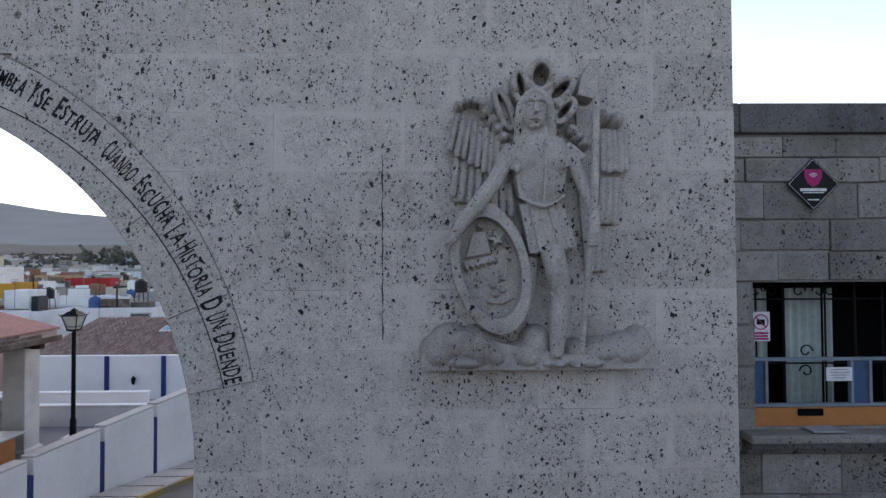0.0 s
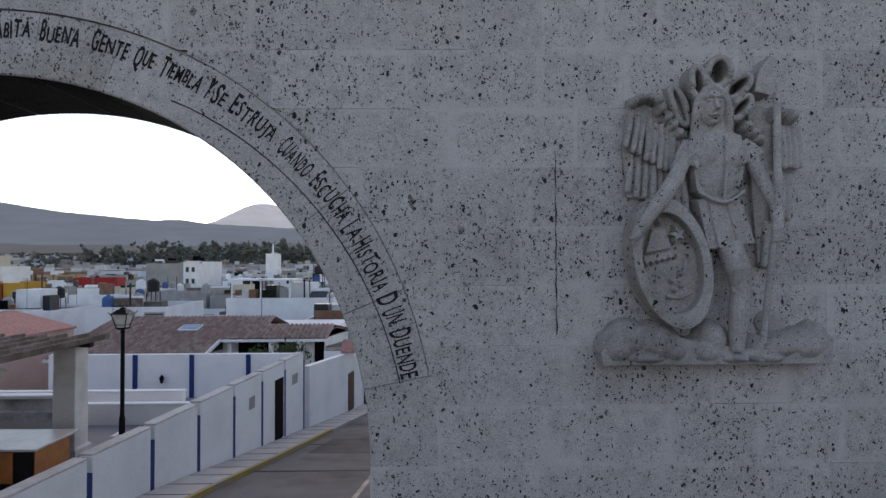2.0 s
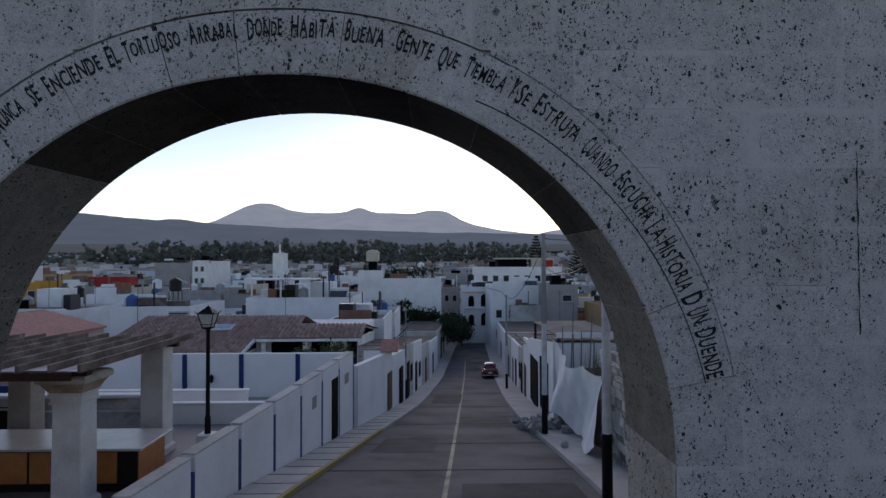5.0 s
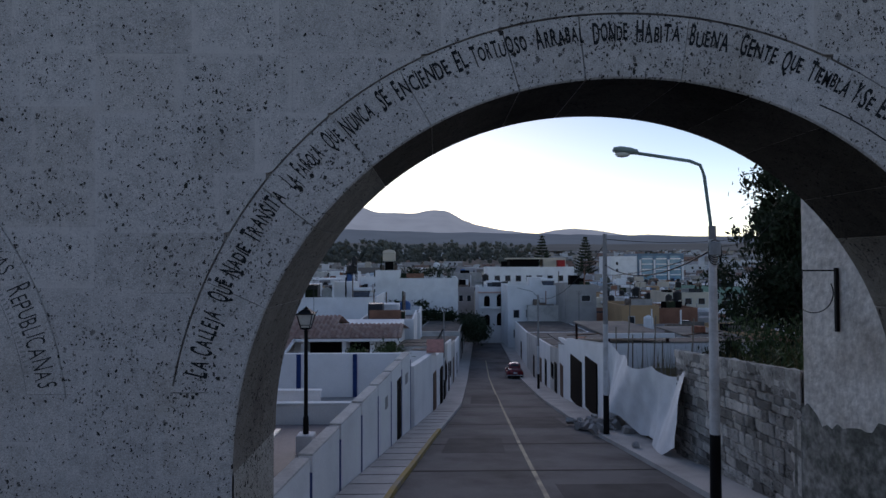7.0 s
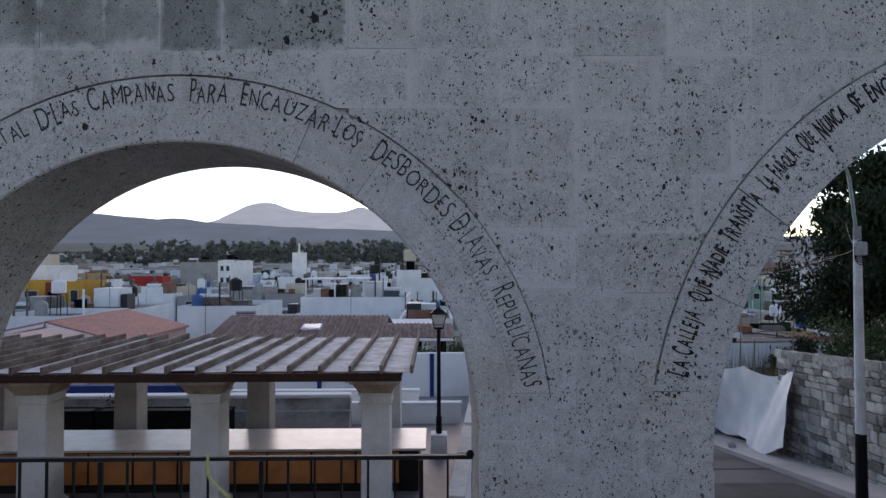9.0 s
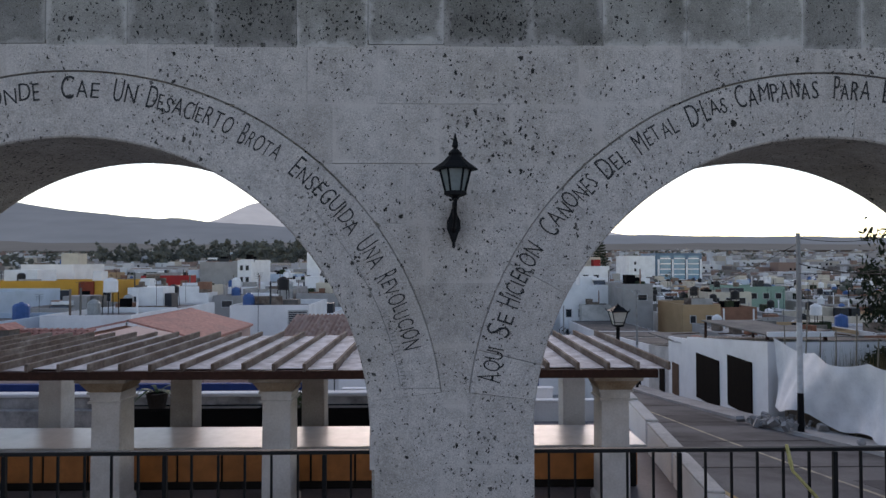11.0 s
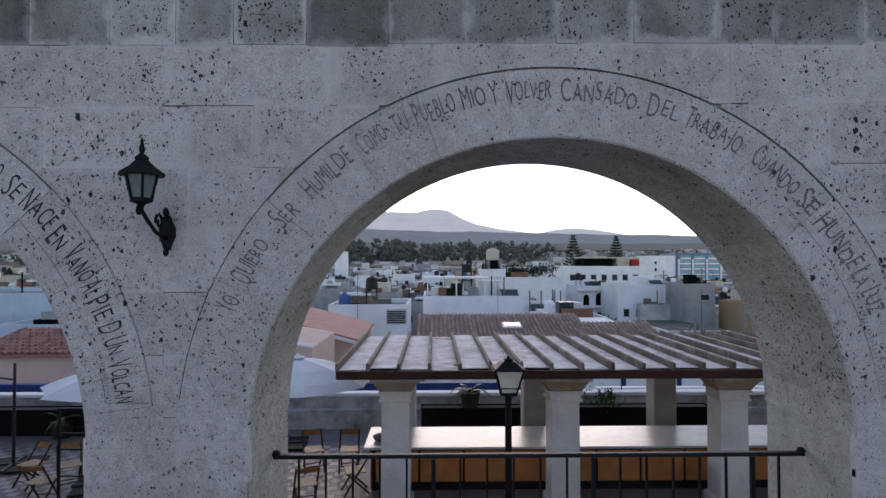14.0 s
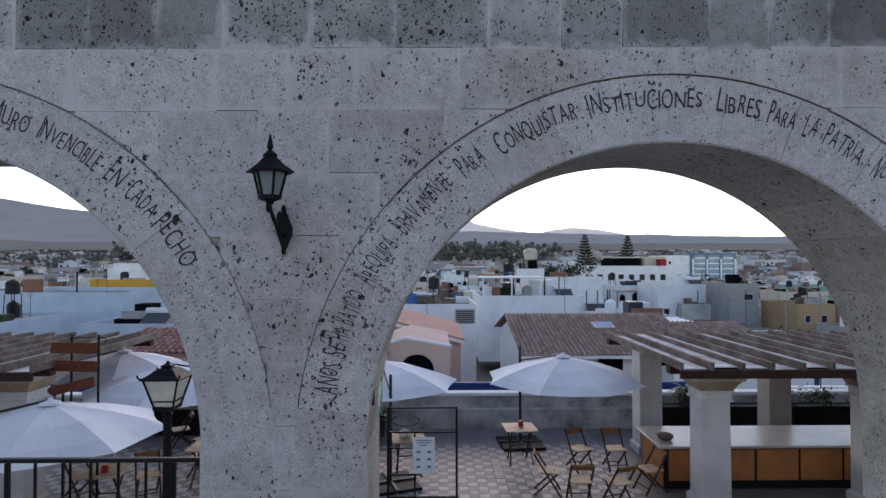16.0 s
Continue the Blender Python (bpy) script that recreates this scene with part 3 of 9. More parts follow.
def relief():
    """A winged guardian with a spear and an oval shield, standing on clouds: one carved piece."""
    bm = bmesh.new()
    deep = 1.75

    def at(u, v, d=0.0):
        return Vector((-0.308 + 0.002245 * u, WALL_Y - deep * d, 3.869 - 0.002245 * v))

    def lump(u, v, ru, rv, d, tilt=0.0, lift=0.0):
        m = Matrix.Translation(at(u, v, lift)) @ Matrix.Rotation(radians(tilt), 4, "Y") @ Matrix.Diagonal((ru * 0.002245, deep * d, rv * 0.002245, 1))
        bmesh.ops.create_uvsphere(bm, u_segments=20, v_segments=12, radius=1, matrix=m)

    def limb(pts, radii, n=12):
        pipe(bm, [at(u, v, d) for u, v, d in pts], [x * 0.002245 for x in radii], n)

    def slab(outline, d0, d1):
        prism(bm, [(-0.308 + 0.002245 * u, 3.869 - 0.002245 * v) for u, v in outline], WALL_Y - deep * d1, WALL_Y - deep * d0)

    def feather(u0, v0, u1, v1, w, d):
        """A rounded feather, a little thicker towards its blunt tip."""
        limb([(u0, v0, d * 0.55), ((u0 + u1) / 2, (v0 + v1) / 2, d * 0.75), (u1, v1, d * 0.8)], [w, w * 1.1, w * 1.15], 8)
        lump(u1, v1, w * 1.15, w * 1.3, w * 0.0013, lift=d * 0.8)

    def cup(u, v, ru, rv, tilt, wide, d):
        """A hollow petal: a deep rim round an empty middle."""
        s, c = math.sin(radians(tilt)), math.cos(radians(tilt))

        def edge(a, f):
            x, y = (ru + f) * math.cos(a), (rv + f) * math.sin(a)
            return (u + x * c - y * s, v + x * s + y * c)
        for k in range(24):
            a, b = 2 * math.pi * k / 24, 2 * math.pi * (k + 1.03) / 24
            h = d * (0.8 + 0.2 * (math.sin((a + b) / 2) < 0.2))
            slab([edge(a, -wide / 2), edge(b, -wide / 2), edge(b, wide / 2), edge(a, wide / 2)], 0, h)
        limb([(*edge(2 * math.pi * k / 24, 0), d * (0.8 + 0.2 * (math.sin(2 * math.pi * k / 24) < 0.2))) for k in range(25)], [wide * 0.5] * 25, 6)

    # clouds at the foot: broad boulders split by creases
    slab([(8, 930), (14, 968), (690, 966), (694, 890), (660, 868), (480, 930), (250, 890), (130, 850), (40, 880)], 0, 0.09)
    for u, v, ru, rv, d, tilt in ((64, 918, 62, 56, 0.118, -12), (100, 895, 70, 62, 0.112, 8), (182, 905, 76, 68, 0.122, 6), (140, 945, 90, 26, 0.118, 0), (225, 925, 50, 44, 0.116, 20), (320, 930, 66, 46, 0.112, 0), (350, 900, 54, 62, 0.102, 10), (400, 945, 66, 28, 0.118, 0), (500, 945, 74, 28, 0.116, 4), (545, 918, 80, 46, 0.11, -8), (620, 915, 74, 54, 0.114, 6), (655, 900, 44, 58, 0.108, 10), (470, 915, 44, 36, 0.09, 0), (545, 850, 50, 40, 0.02, 0)):
        lump(u, v, ru, rv, d, tilt)
    # west wing: curled shoulder, two tiers of hanging feathers
    slab([(112, 190), (190, 150), (262, 170), (300, 300), (295, 430), (215, 480), (110, 470), (95, 330)], 0, 0.022)
    for k in range(4):
        lump(124 + k * 25, 184 - 12 * (k in (1, 2)), 15, 19, 0.085, -20)
    for k in range(4):
        lump(206 + k * 17, 205 + k * 25, 19, 23, 0.085, 25)
    for k in range(9):
        feather(124 + k * 17, 206 + k * 9, 98 + k * 20, 312 + k * 12 + 6 * (k % 2), 8.2, 0.058 + 0.01 * (k % 2))
    for k in range(8):
        feather(122 + k * 22, 340 + k * 11, 106 + k * 25, 446 + k * 8 + 6 * (k % 2), 9.5, 0.036 + 0.009 * (k % 2))
    # east wing
    slab([(480, 170), (560, 205), (615, 250), (628, 385), (612, 400), (596, 540), (572, 680), (505, 680), (490, 480)], 0, 0.02)
    for k in range(2):
        lump(560 + k * 36, 218 + k * 12, 24, 30, 0.10, 20)
    for k in range(3):
        lump(466 + k * 18, 258 + k * 20, 20, 22, 0.08, -25)
    for k in range(5):
        feather(556 + k * 17, 256, 554 + k * 17, 376 + 5 * (k % 2), 8, 0.066 + 0.008 * (k % 2))
    for k in range(3):
        feather(556 + k * 21, 402, 546 + k * 20, 530, 10, 0.05)
    for k in range(3):
        feather(528 + k * 21, 545, 518 + k * 19, 672, 9.5, 0.036)
    # crest behind the head: a shell of deep hollow petals
    for u, v, ru, rv, tilt, d in ((262, 196, 18, 62, -22, 0.05), (308, 134, 20, 46, -12, 0.09), (366, 104, 33, 40, 4, 0.10), (424, 146, 22, 42, 48, 0.095), (438, 204, 20, 38, 40, 0.08)):
        cup(u, v, ru, rv, tilt, 19, d)
    # heavy hair at both sides and over the brow
    slab([(300, 285), (302, 190), (322, 152), (350, 142), (378, 152), (398, 190), (400, 285)], 0, 0.075)
    limb([(298, 292, 0.06), (300, 240, 0.075), (306, 192, 0.08), (326, 160, 0.085), (350, 150, 0.09), (374, 160, 0.085), (393, 192, 0.08), (400, 240, 0.075), (402, 290, 0.06)], [12, 14, 13, 12, 12, 12, 13, 14, 12], 8)
    # head, neck, cuirass
    lump(346, 206, 40, 60, 0.058, lift=0.062)
    limb([(346, 186, 0.112), (346, 208, 0.128), (346, 222, 0.136)], [5, 6, 8], 6)
    limb([(318, 186, 0.104), (330, 179, 0.118), (344, 184, 0.121)], [5, 6.5, 5], 6)
    limb([(348, 184, 0.121), (362, 179, 0.118), (374, 187, 0.104)], [5, 6.5, 5], 6)
    limb([(332, 237, 0.112), (346, 234, 0.121), (360, 237, 0.112)], [3.5, 5, 3.5], 6)
    for u in (329, 363):
        lump(u, 195, 8, 5, 0.012, lift=0.108)
    lump(346, 256, 14, 10, 0.055, lift=0.062)
    lump(351, 268, 25, 44, 0.085)
    slab([(285, 290), (330, 278), (380, 278), (432, 290), (444, 330), (438, 400), (428, 452), (400, 478), (365, 490), (330, 478), (298, 455), (290, 400), (276, 330)], 0, 0.085)
    lump(362, 380, 80, 112, 0.05, lift=0.06)
    lump(328, 345, 44, 50, 0.028, lift=0.088)
    lump(398, 345, 44, 50, 0.028, lift=0.088)
    limb([(295, 462, 0.105), (330, 482, 0.11), (365, 493, 0.115), (400, 482, 0.11), (432, 458, 0.105)], [6, 7, 7, 7, 6], 6)
    # a keel down the breastplate, and its lower edge
    limb([(372, 300, 0.112), (374, 380, 0.118), (368, 486, 0.112)], [4, 5, 5], 6)
    # skirt of five broad pleats
    slab([(300, 480), (430, 476), (470, 606), (400, 616), (328, 624)], 0, 0.07)
    for k in range(5):
        a, b = 300 + k * 26.4, 324 + k * 26.4
        c, d = 328 + k * 28.6, 354 + k * 28.6
        slab([(a, 484 - k), (b, 484 - k), (d, 628 - k * 4), (c, 628 - k * 4)], 0.05, 0.088 + 0.008 * (k % 2))
    # strapped sleeves, arms
    for k in range(5):
        feather(268 + k * 9, 305 + k * 2, 236 + k * 14, 350 + k * 9, 6.5, 0.125)
        feather(450 - k * 6, 302 + k * 5, 486 - k * 13, 346 + k * 7, 6.5, 0.12)
    limb([(262, 350, 0.09), (222, 425, 0.12), (168, 492, 0.15), (118, 556, 0.15), (98, 590, 0.14)], [25, 24, 23, 19, 16])
    for k in range(4):
        limb([(98 - k * 5, 585 + k * 4, 0.16), (88 - k * 2, 618 - k * 6, 0.14)], [6, 5], 6)
    limb([(462, 362, 0.08), (486, 430, 0.10), (508, 500, 0.14), (504, 578, 0.155)], [21, 21, 19, 15])
    for k in range(4):
        limb([(486, 575 + k * 10, 0.16), (512, 572 + k * 11, 0.175)], [6, 6], 6)
    # legs with banded boots
    limb([(395, 615, 0.07), (408, 690, 0.105), (416, 745, 0.10), (410, 820, 0.10), (402, 925, 0.10)], [36, 35, 27, 30, 19])
    limb([(384, 748, 0.11), (448, 748, 0.11)], [8, 8], 8)
    limb([(344, 640, 0.03), (336, 700, 0.04), (320, 830, 0.03)], [18, 20, 16])
    lump(404, 943, 28, 15, 0.17)
    lump(455, 948, 22, 12, 0.16)
    # spear with a leaf blade
    limb([(474, 900, 0.11), (490, 640, 0.15), (506, 470, 0.155), (518, 250, 0.13), (524, 170, 0.12)], [9, 10, 11, 11, 10])
    slab([(474, 160), (488, 98), (522, 52), (538, 62), (538, 150), (522, 172)], 0, 0.085)
    # oval shield: flat rim, sunk field, raised devices
    n = 36
    tilt = radians(-13)

    def oval(a, f):
        x, y = 112 * f * math.cos(a), 196 * f * math.sin(a)
        return (212 + x * math.cos(tilt) - y * math.sin(tilt), 668 + x * math.sin(tilt) + y * math.cos(tilt))
    for k in range(n):
        a, b = 2 * math.pi * k / n, 2 * math.pi * (k + 1.02) / n
        slab([oval(a, 0.76), oval(b, 0.76), oval(b, 1.0), oval(a, 1.0)], 0, 0.125)
    slab([oval(2 * math.pi * k / n, 0.78) for k in range(n)], 0, 0.07)
    slab([(230 + (26 if k % 2 else 10) * math.sin(math.pi * k / 5 + 0.3), 585 + (26 if k % 2 else 10) * math.cos(math.pi * k / 5 + 0.3)) for k in range(10)], 0.06, 0.115)
    lump(182, 548, 14, 18, 0.105)
    slab([(160, 570), (200, 566), (216, 625), (140, 640)], 0.06, 0.095)
    for k in range(6):
        lump(146 + k * 17, 672 - k * 5, 9, 14, 0.10)
    slab([(136, 650), (225, 632), (228, 650), (138, 668)], 0.06, 0.088)
    for u, v in ((222, 722), (246, 700), (250, 735), (228, 748)):
        lump(u, v, 15, 14, 0.095)
    limb([(262, 655, 0.085), (254, 705, 0.09)], [4, 5], 6)
    limb([(205, 768, 0.075), (245, 772, 0.08), (280, 755, 0.075)], [6, 6, 6], 6)
    bmesh.ops.recalc_face_normals(bm, faces=bm.faces)
    ob = part("relief_statue", bm, RELIEF, None, "grey stone relief of a winged guardian with spear and shield", True)
    mod = ob.modifiers.new("carved", "REMESH")
    mod.mode, mod.voxel_size, mod.use_smooth_shade = "VOXEL", 0.0048, True
    return tagged(ob, category="statue")


relief()

# ==== wall lanterns ====
LAMP_GLASS = surface("frosted_lamp_glass", (0.20, 0.23, 0.22), 0.3, 20, 6, 0.15, 0.35, 0.0, spec=0.5)
PALE_GLASS = surface("milky_lamp_glass", (0.62, 0.62, 0.56), 0.35, 20, 5, 0.1, 0.3, 0.0, spec=0.5)


def lantern_head(top, s, glass, n=6):
    """The lantern itself, its top at height 0 of the thing, s: overall height."""
    roof, frame_bm = bmesh.new(), bmesh.new()
    lathe(roof, [(0.004, 0.03), (0.02, -0.045 * s / 0.42), (0.022, -0.06 * s / 0.42), (0.012, -0.075 * s / 0.42), (0.03, -0.09 * s / 0.42), (0.05, -0.11 * s / 0.42), (0.045, -0.125 * s / 0.42), (0.09, -0.17 * s / 0.42), (0.155, -0.215 * s / 0.42), (0.16, -0.224 * s / 0.42), (0.10, -0.224 * s / 0.42)], n)
    z0, z1 = -0.225 * s / 0.42, -0.385 * s / 0.42
    r0, r1 = 0.106, 0.066
    bars = []
    for k in range(n):
        a = 2 * math.pi * k / n
        c, d = math.cos(a), math.sin(a)
        bm = bmesh.new()
        rod(bm, (r0 * c, r0 * d, z0), (r1 * c, r1 * d, z1), 0.0085, 0.0085, 6)
        bars.append(bm)
    lathe(frame_bm, [(r1 + 0.012, z1 + 0.012), (r1 + 0.012, z1 - 0.012), (0.03, z1 - 0.03), (0.014, z1 - 0.055)], n)
    pane = bmesh.new()
    lathe(pane, [(r0 - 0.006, z0), (r1 - 0.006, z1)], n)
    return [("cap", roof, BLACK), ("base", frame_bm, BLACK), ("panes", pane, glass)] + [("cage_bar", b, BLACK) for b in bars]


def wall_lantern(x, top):
    lamp = thing("wall_lantern", (x, WALL_Y, top), 0, "black iron wall lantern with frosted panes on a scrolled bracket", "lamp", "lanterns on the arcade piers")
    off_y = -0.40
    for name, bm, mt in lantern_head(0, 0.42, LAMP_GLASS):
        ob = part(name, bm, mt, lamp)
        ob.location = (0, off_y, 0)
    bm = bmesh.new()
    z = -0.44
    pipe(bm, [(0, off_y, z + 0.03), (0, off_y + 0.01, z - 0.02), (0, off_y + 0.09, z - 0.08), (0, off_y + 0.2, z - 0.15), (0, -0.04, z - 0.185)], [0.012, 0.013, 0.014, 0.014, 0.018], 8)
    part("bracket", bm, BLACK, lamp, smooth=True)
    # curls under the lantern, above the arm, at the plate's head and foot
    for cy, cz, rr, turn, start in ((off_y - 0.03, z - 0.02, 0.036, 1, 0.0), (-0.15, z - 0.075, 0.06, -1, 3.3), (-0.055, z - 0.0, 0.042, 1, 4.2), (-0.05, z - 0.285, 0.034, -1, 1.6)):
        bm = bmesh.new()
        pipe(bm, [(0, cy + rr * (1 - 0.055 * k) * math.cos(start + turn * k * 0.55), cz + rr * (1 - 0.055 * k) * math.sin(start + turn * k * 0.55)) for k in range(14)], 0.011, 6)
        part("scroll", bm, BLACK, lamp, smooth=True)
    bm = bmesh.new()
    prism(bm, [(-0.014, z - 0.02), (0.014, z - 0.02), (0.03, z - 0.07), (0.05, z - 0.11), (0.052, z - 0.17), (0.03, z - 0.22), (0.014, z - 0.27), (-0.014, z - 0.27), (-0.03, z - 0.22), (-0.052, z - 0.17), (-0.05, z - 0.11), (-0.03, z - 0.07)], -0.05, 0.0)
    part("wall_plate", bm, BLACK, lamp)
    lamp.scale = (0.9, 0.9, 0.9)
    return lamp


for x, top in ((-13.345, 3.172), (-18.53, 3.158), (-23.6, 3.112), (-28.66, 3.118)):
    wall_lantern(x, top)

# ==== railings in the arches ====
def railing(arch):
    c, r, z, o = arch
    rail = thing("railing", (c, 4.33, 0.0), 0, "black iron railing with thin upright bars closing the arch", "railing", "railings in the arches")
    part("top_rail", bevelled(-r + 0.01, r - 0.01, -0.025, 0.025, 0.932, 0.962, 0.006), RAIL_TOP, rail)
    low = bmesh.new()
    box(low, -r + 0.01, r - 0.01, -0.018, 0.018, 0.10, 0.13)
    part("low_rail", low, BLACK, rail)
    n = 19
    bar = bmesh.new()
    box(bar, -0.008, 0.008, -0.008, 0.008, 0.13, 0.926)
    bar = mesh_of("bar", bar)
    post = mesh_of("post", bevelled(-0.016, 0.016, -0.016, 0.016, -0.03, 0.926, 0.003))
    for k in range(1, n + 1):
        ob = part("post" if k % 6 == 0 else "bar", post if k % 6 == 0 else bar, BLACK, rail)
        ob.location = (-r + 2 * r * k / (n + 1), 0, 0)
    for s in (-1, 1):
        bm = bmesh.new()
        bmesh.ops.create_uvsphere(bm, u_segments=10, v_segments=6, radius=0.032, matrix=Matrix.Translation((s * (r - 0.03), 0, 0.965)))
        part("end_knob", bm, BLACK, rail, smooth=True)


RAIL_TOP = surface("black_rail", (0.01, 0.01, 0.011), 0.6, 40, 4, 0.2, 0.5, 0.04, spec=0.22)
for k in (1, 2, 3, 5):
    railing(ARCHES[k])
bm = bmesh.new()
pipe(bm, [(-10.77, 4.30, 0.99), (-10.76, 4.27, 0.86), (-10.74, 4.28, 0.80), (-10.55, 4.31, 0.6), (-10.4, 4.31, 0.42)], [0.012, 0.016, 0.012, 0.015, 0.012], 5)
tagged(part("warning_tape", bm, surface("yellow_tape", (0.50, 0.44, 0.17), 0.5, 60, 6, 0.2, 0.5, 0.1)), "crumpled yellow warning tape knotted on the railing", "tape")
part("rail_socket", bevelled(-17.93, -17.84, 4.26, 4.38, 0.93, 1.02, 0.02, 2), MORTAR, wall, "rough pale plaster round the railing's end")
# a green arrow and a dark mark painted on the inner face of one arch
GREEN = surface("green_paint", (0.05, 0.30, 0.14), 0.7, 30, 6, 0.1, 0.3, 0.05)


def jamb_arrow(arch, y, z, s):
    c, r, zz, o = arch
    d = z - zz
    x = c - math.sqrt(r * r - d * d) if d > 0 else c - r
    bm = bmesh.new()
    out = [(-0.05, -0.9), (0.25, -0.6), (0.10, -0.2), (0.5, -0.3), (0.1, 0.9), (-0.5, 0.1), (-0.15, -0.15)]
    m = Matrix.Translation((x + 0.014, y, z)) @ Matrix.Diagonal((1, s, s, 1)) @ Matrix.Rotation(radians(90), 4, "Z")
    prism(bm, out, -0.004, 0.004, m)
    return part("arrow_mark", bm, GREEN, wall, "small green painted arrow")


jamb_arrow(ARCHES[4], 4.62, 1.36, 0.19)
bm = bmesh.new()
for k in range(3):
    box(bm, -28.125, -28.108, 4.43 + 0.055 * k, 4.465 + 0.055 * k, 1.30 + 0.03 * k, 1.40 + 0.03 * k)
part("arrow_writing", bm, PLASTER, wall, "small white marks beside the arrow")
bm = bmesh.new()
box(bm, -28.12, -28.105, 3.98, 4.05, 1.42, 1.55)
part("dark_mark", bm, INK, wall, "small dark plate on the pier")
bm = bmesh.new()
pipe(bm, [(-0.549 + 0.004 * math.sin(k * 2.3), WALL_Y - 0.003, 1.88 + 0.07 * k) for k in range(19)], [0.003 + 0.002 * math.sin(k * 1.7) for k in range(19)], 5)
part("open_joint", bm, INK, wall, "open dark upright joint")

# ==== ground, road and plaza ====
def profile(pts, y):
    for (a, za), (b, zb) in zip(pts, pts[1:]):
        if y <= b:
            return za + (zb - za) * (y - a) / (b - a)
    return pts[-1][1]


SLOPE = ((-60, -1.0), (4, -1.6), (14, -3.12), (17.6, -3.68), (22, -4.33), (40, -6.85), (57, -9.0), (90, -10.2), (150, -9.3), (250, -8), (400, -5.5), (600, 3), (900, 10), (2000, 45), (4900, 140))
LEFT_EDGE = ((-60, -8.5), (4, -7.6), (14.1, -6.75), (22, -5.87), (33.5, -4.35), (62, -2.3), (95, 0.4))
RIGHT_EDGE = ((-60, -0.5), (4, 0.1), (14, 0.4), (17.8, 0.5), (27.5, 0.55), (36, 0.9), (62, 2.7), (95, 4.5))


def street(y):
    return profile(SLOPE, y)


def ground():
    bm = bmesh.new()
    ys = [-60, -20, 4, 9, 14.5, 18, 22, 30, 40, 48, 57, 70, 90, 120, 150, 200, 250, 320, 400, 500, 600, 750, 900, 1400, 2000, 3000, 4000, 4900]
    xs = [-4500, -2500, -1200, -600, -300, -150, -80, -40, -15, 0, 15, 40, 80, 150, 300, 600, 1200, 2500, 4500]
    grid = [[bm.verts.new((x, y, street(y) - 0.22 + (0.002 * y * math.sin(x * 0.004 + y * 0.003) if y > 300 else 0))) for x in xs] for y in ys]
    for i in range(len(ys) - 1):
        for j in range(len(xs) - 1):
            bm.faces.new((grid[i][j], grid[i][j + 1], grid[i + 1][j + 1], grid[i + 1][j]))
    return tagged(part("ground", bm, EARTH, None, smooth=True), "dry earth and scrub that falls away below the town", "ground", kind="structure")


ground()


def strip(name, left, right, ys, lift, thick, material, label, category):
    """A sloping band along the street between two edges."""
    bm = bmesh.new()
    rows = []
    for y in ys:
        z = street(y) + lift
        rows.append([bm.verts.new(p) for p in ((left(y), y, z), (right(y), y, z), (right(y), y, z - thick), (left(y), y, z - thick))])
    for a, b in zip(rows, rows[1:]):
        for k in range(4):
            bm.faces.new((a[k], a[(k + 1) % 4], b[(k + 1) % 4], b[k]))
    bm.faces.new(rows[0])
    bm.faces.new(rows[-1][::-1])
    bmesh.ops.recalc_face_normals(bm, faces=bm.faces)
    return tagged(part(name, bm, material), label, category, kind="structure")


YS = [-20, 4, 9, 14, 14.1, 17.6, 17.8, 20, 22, 24, 27.5, 30, 33.5, 36, 40, 48, 57, 62, 75, 90]
le, re_ = (lambda y: profile(LEFT_EDGE, y)), (lambda y: profile(RIGHT_EDGE, y))
strip("road", le, re_, YS, 0.0, 0.15, ASPHALT, "worn grey asphalt street running downhill", "road")
strip("pavement_west", lambda y: le(y) - 1.25, lambda y: le(y) - 0.13, YS, 0.13, 0.3, PAVING, "narrow concrete pavement along the walls", "pavement")
strip("pavement_east", lambda y: re_(y) + 0.13, lambda y: re_(y) + 1.5, YS, 0.13, 0.3, PAVING, "broken concrete pavement below the stone wall", "pavement")
YELLOW = surface("kerb_paint", (0.36, 0.26, 0.08), 0.8, 25, 1.1, 0.2, 0.3, 0.1, tint=(0.27, 0.255, 0.225))
LINE = surface("road_paint", (0.40, 0.36, 0.26), 0.8, 18, 1.6, 0.25, 0.3, 0.1, tint=(0.17, 0.16, 0.15))
strip("kerb_west", lambda y: le(y) - 0.13, lambda y: le(y), [4, 9, 14.1, 17.6, 20, 22, 24], 0.14, 0.3, YELLOW, "kerb with worn yellow paint", "kerb")
strip("kerb_west_far", lambda y: le(y) - 0.13, lambda y: le(y), [24, 27.5, 30, 33.5, 40, 48, 57, 62, 75, 90], 0.14, 0.3, PAVING, "bare concrete kerb", "kerb")
strip("kerb_east", lambda y: re_(y), lambda y: re_(y) + 0.13, YS, 0.14, 0.3, PAVING, "bare concrete kerb", "kerb")
mid = lambda y: -4.06 + 0.061 * y
strip("centre_line", lambda y: mid(y) - 0.06, lambda y: mid(y) + 0.06, [4, 9, 14, 17.6, 20, 22, 24, 30, 40, 48, 57, 70], 0.006, 0.004, LINE, "faded yellow centre line", "road marking")
PATCH = surface("tar_seam", (0.035, 0.034, 0.035), 0.8, 40, 3, 0.2, 0.3, 0.1)
for y in (16.3, 20.9, 26, 33):
    strip("tar_seam", le, re_, [y, y + 0.11], 0.012, 0.01, PATCH, "dark tar seam across the asphalt", "road seam")
OLD_PATCH = surface("mended_asphalt", (0.085, 0.083, 0.084), 0.9, 50, 0.8, 0.3, 0.4, 0.3, spec=0.1)
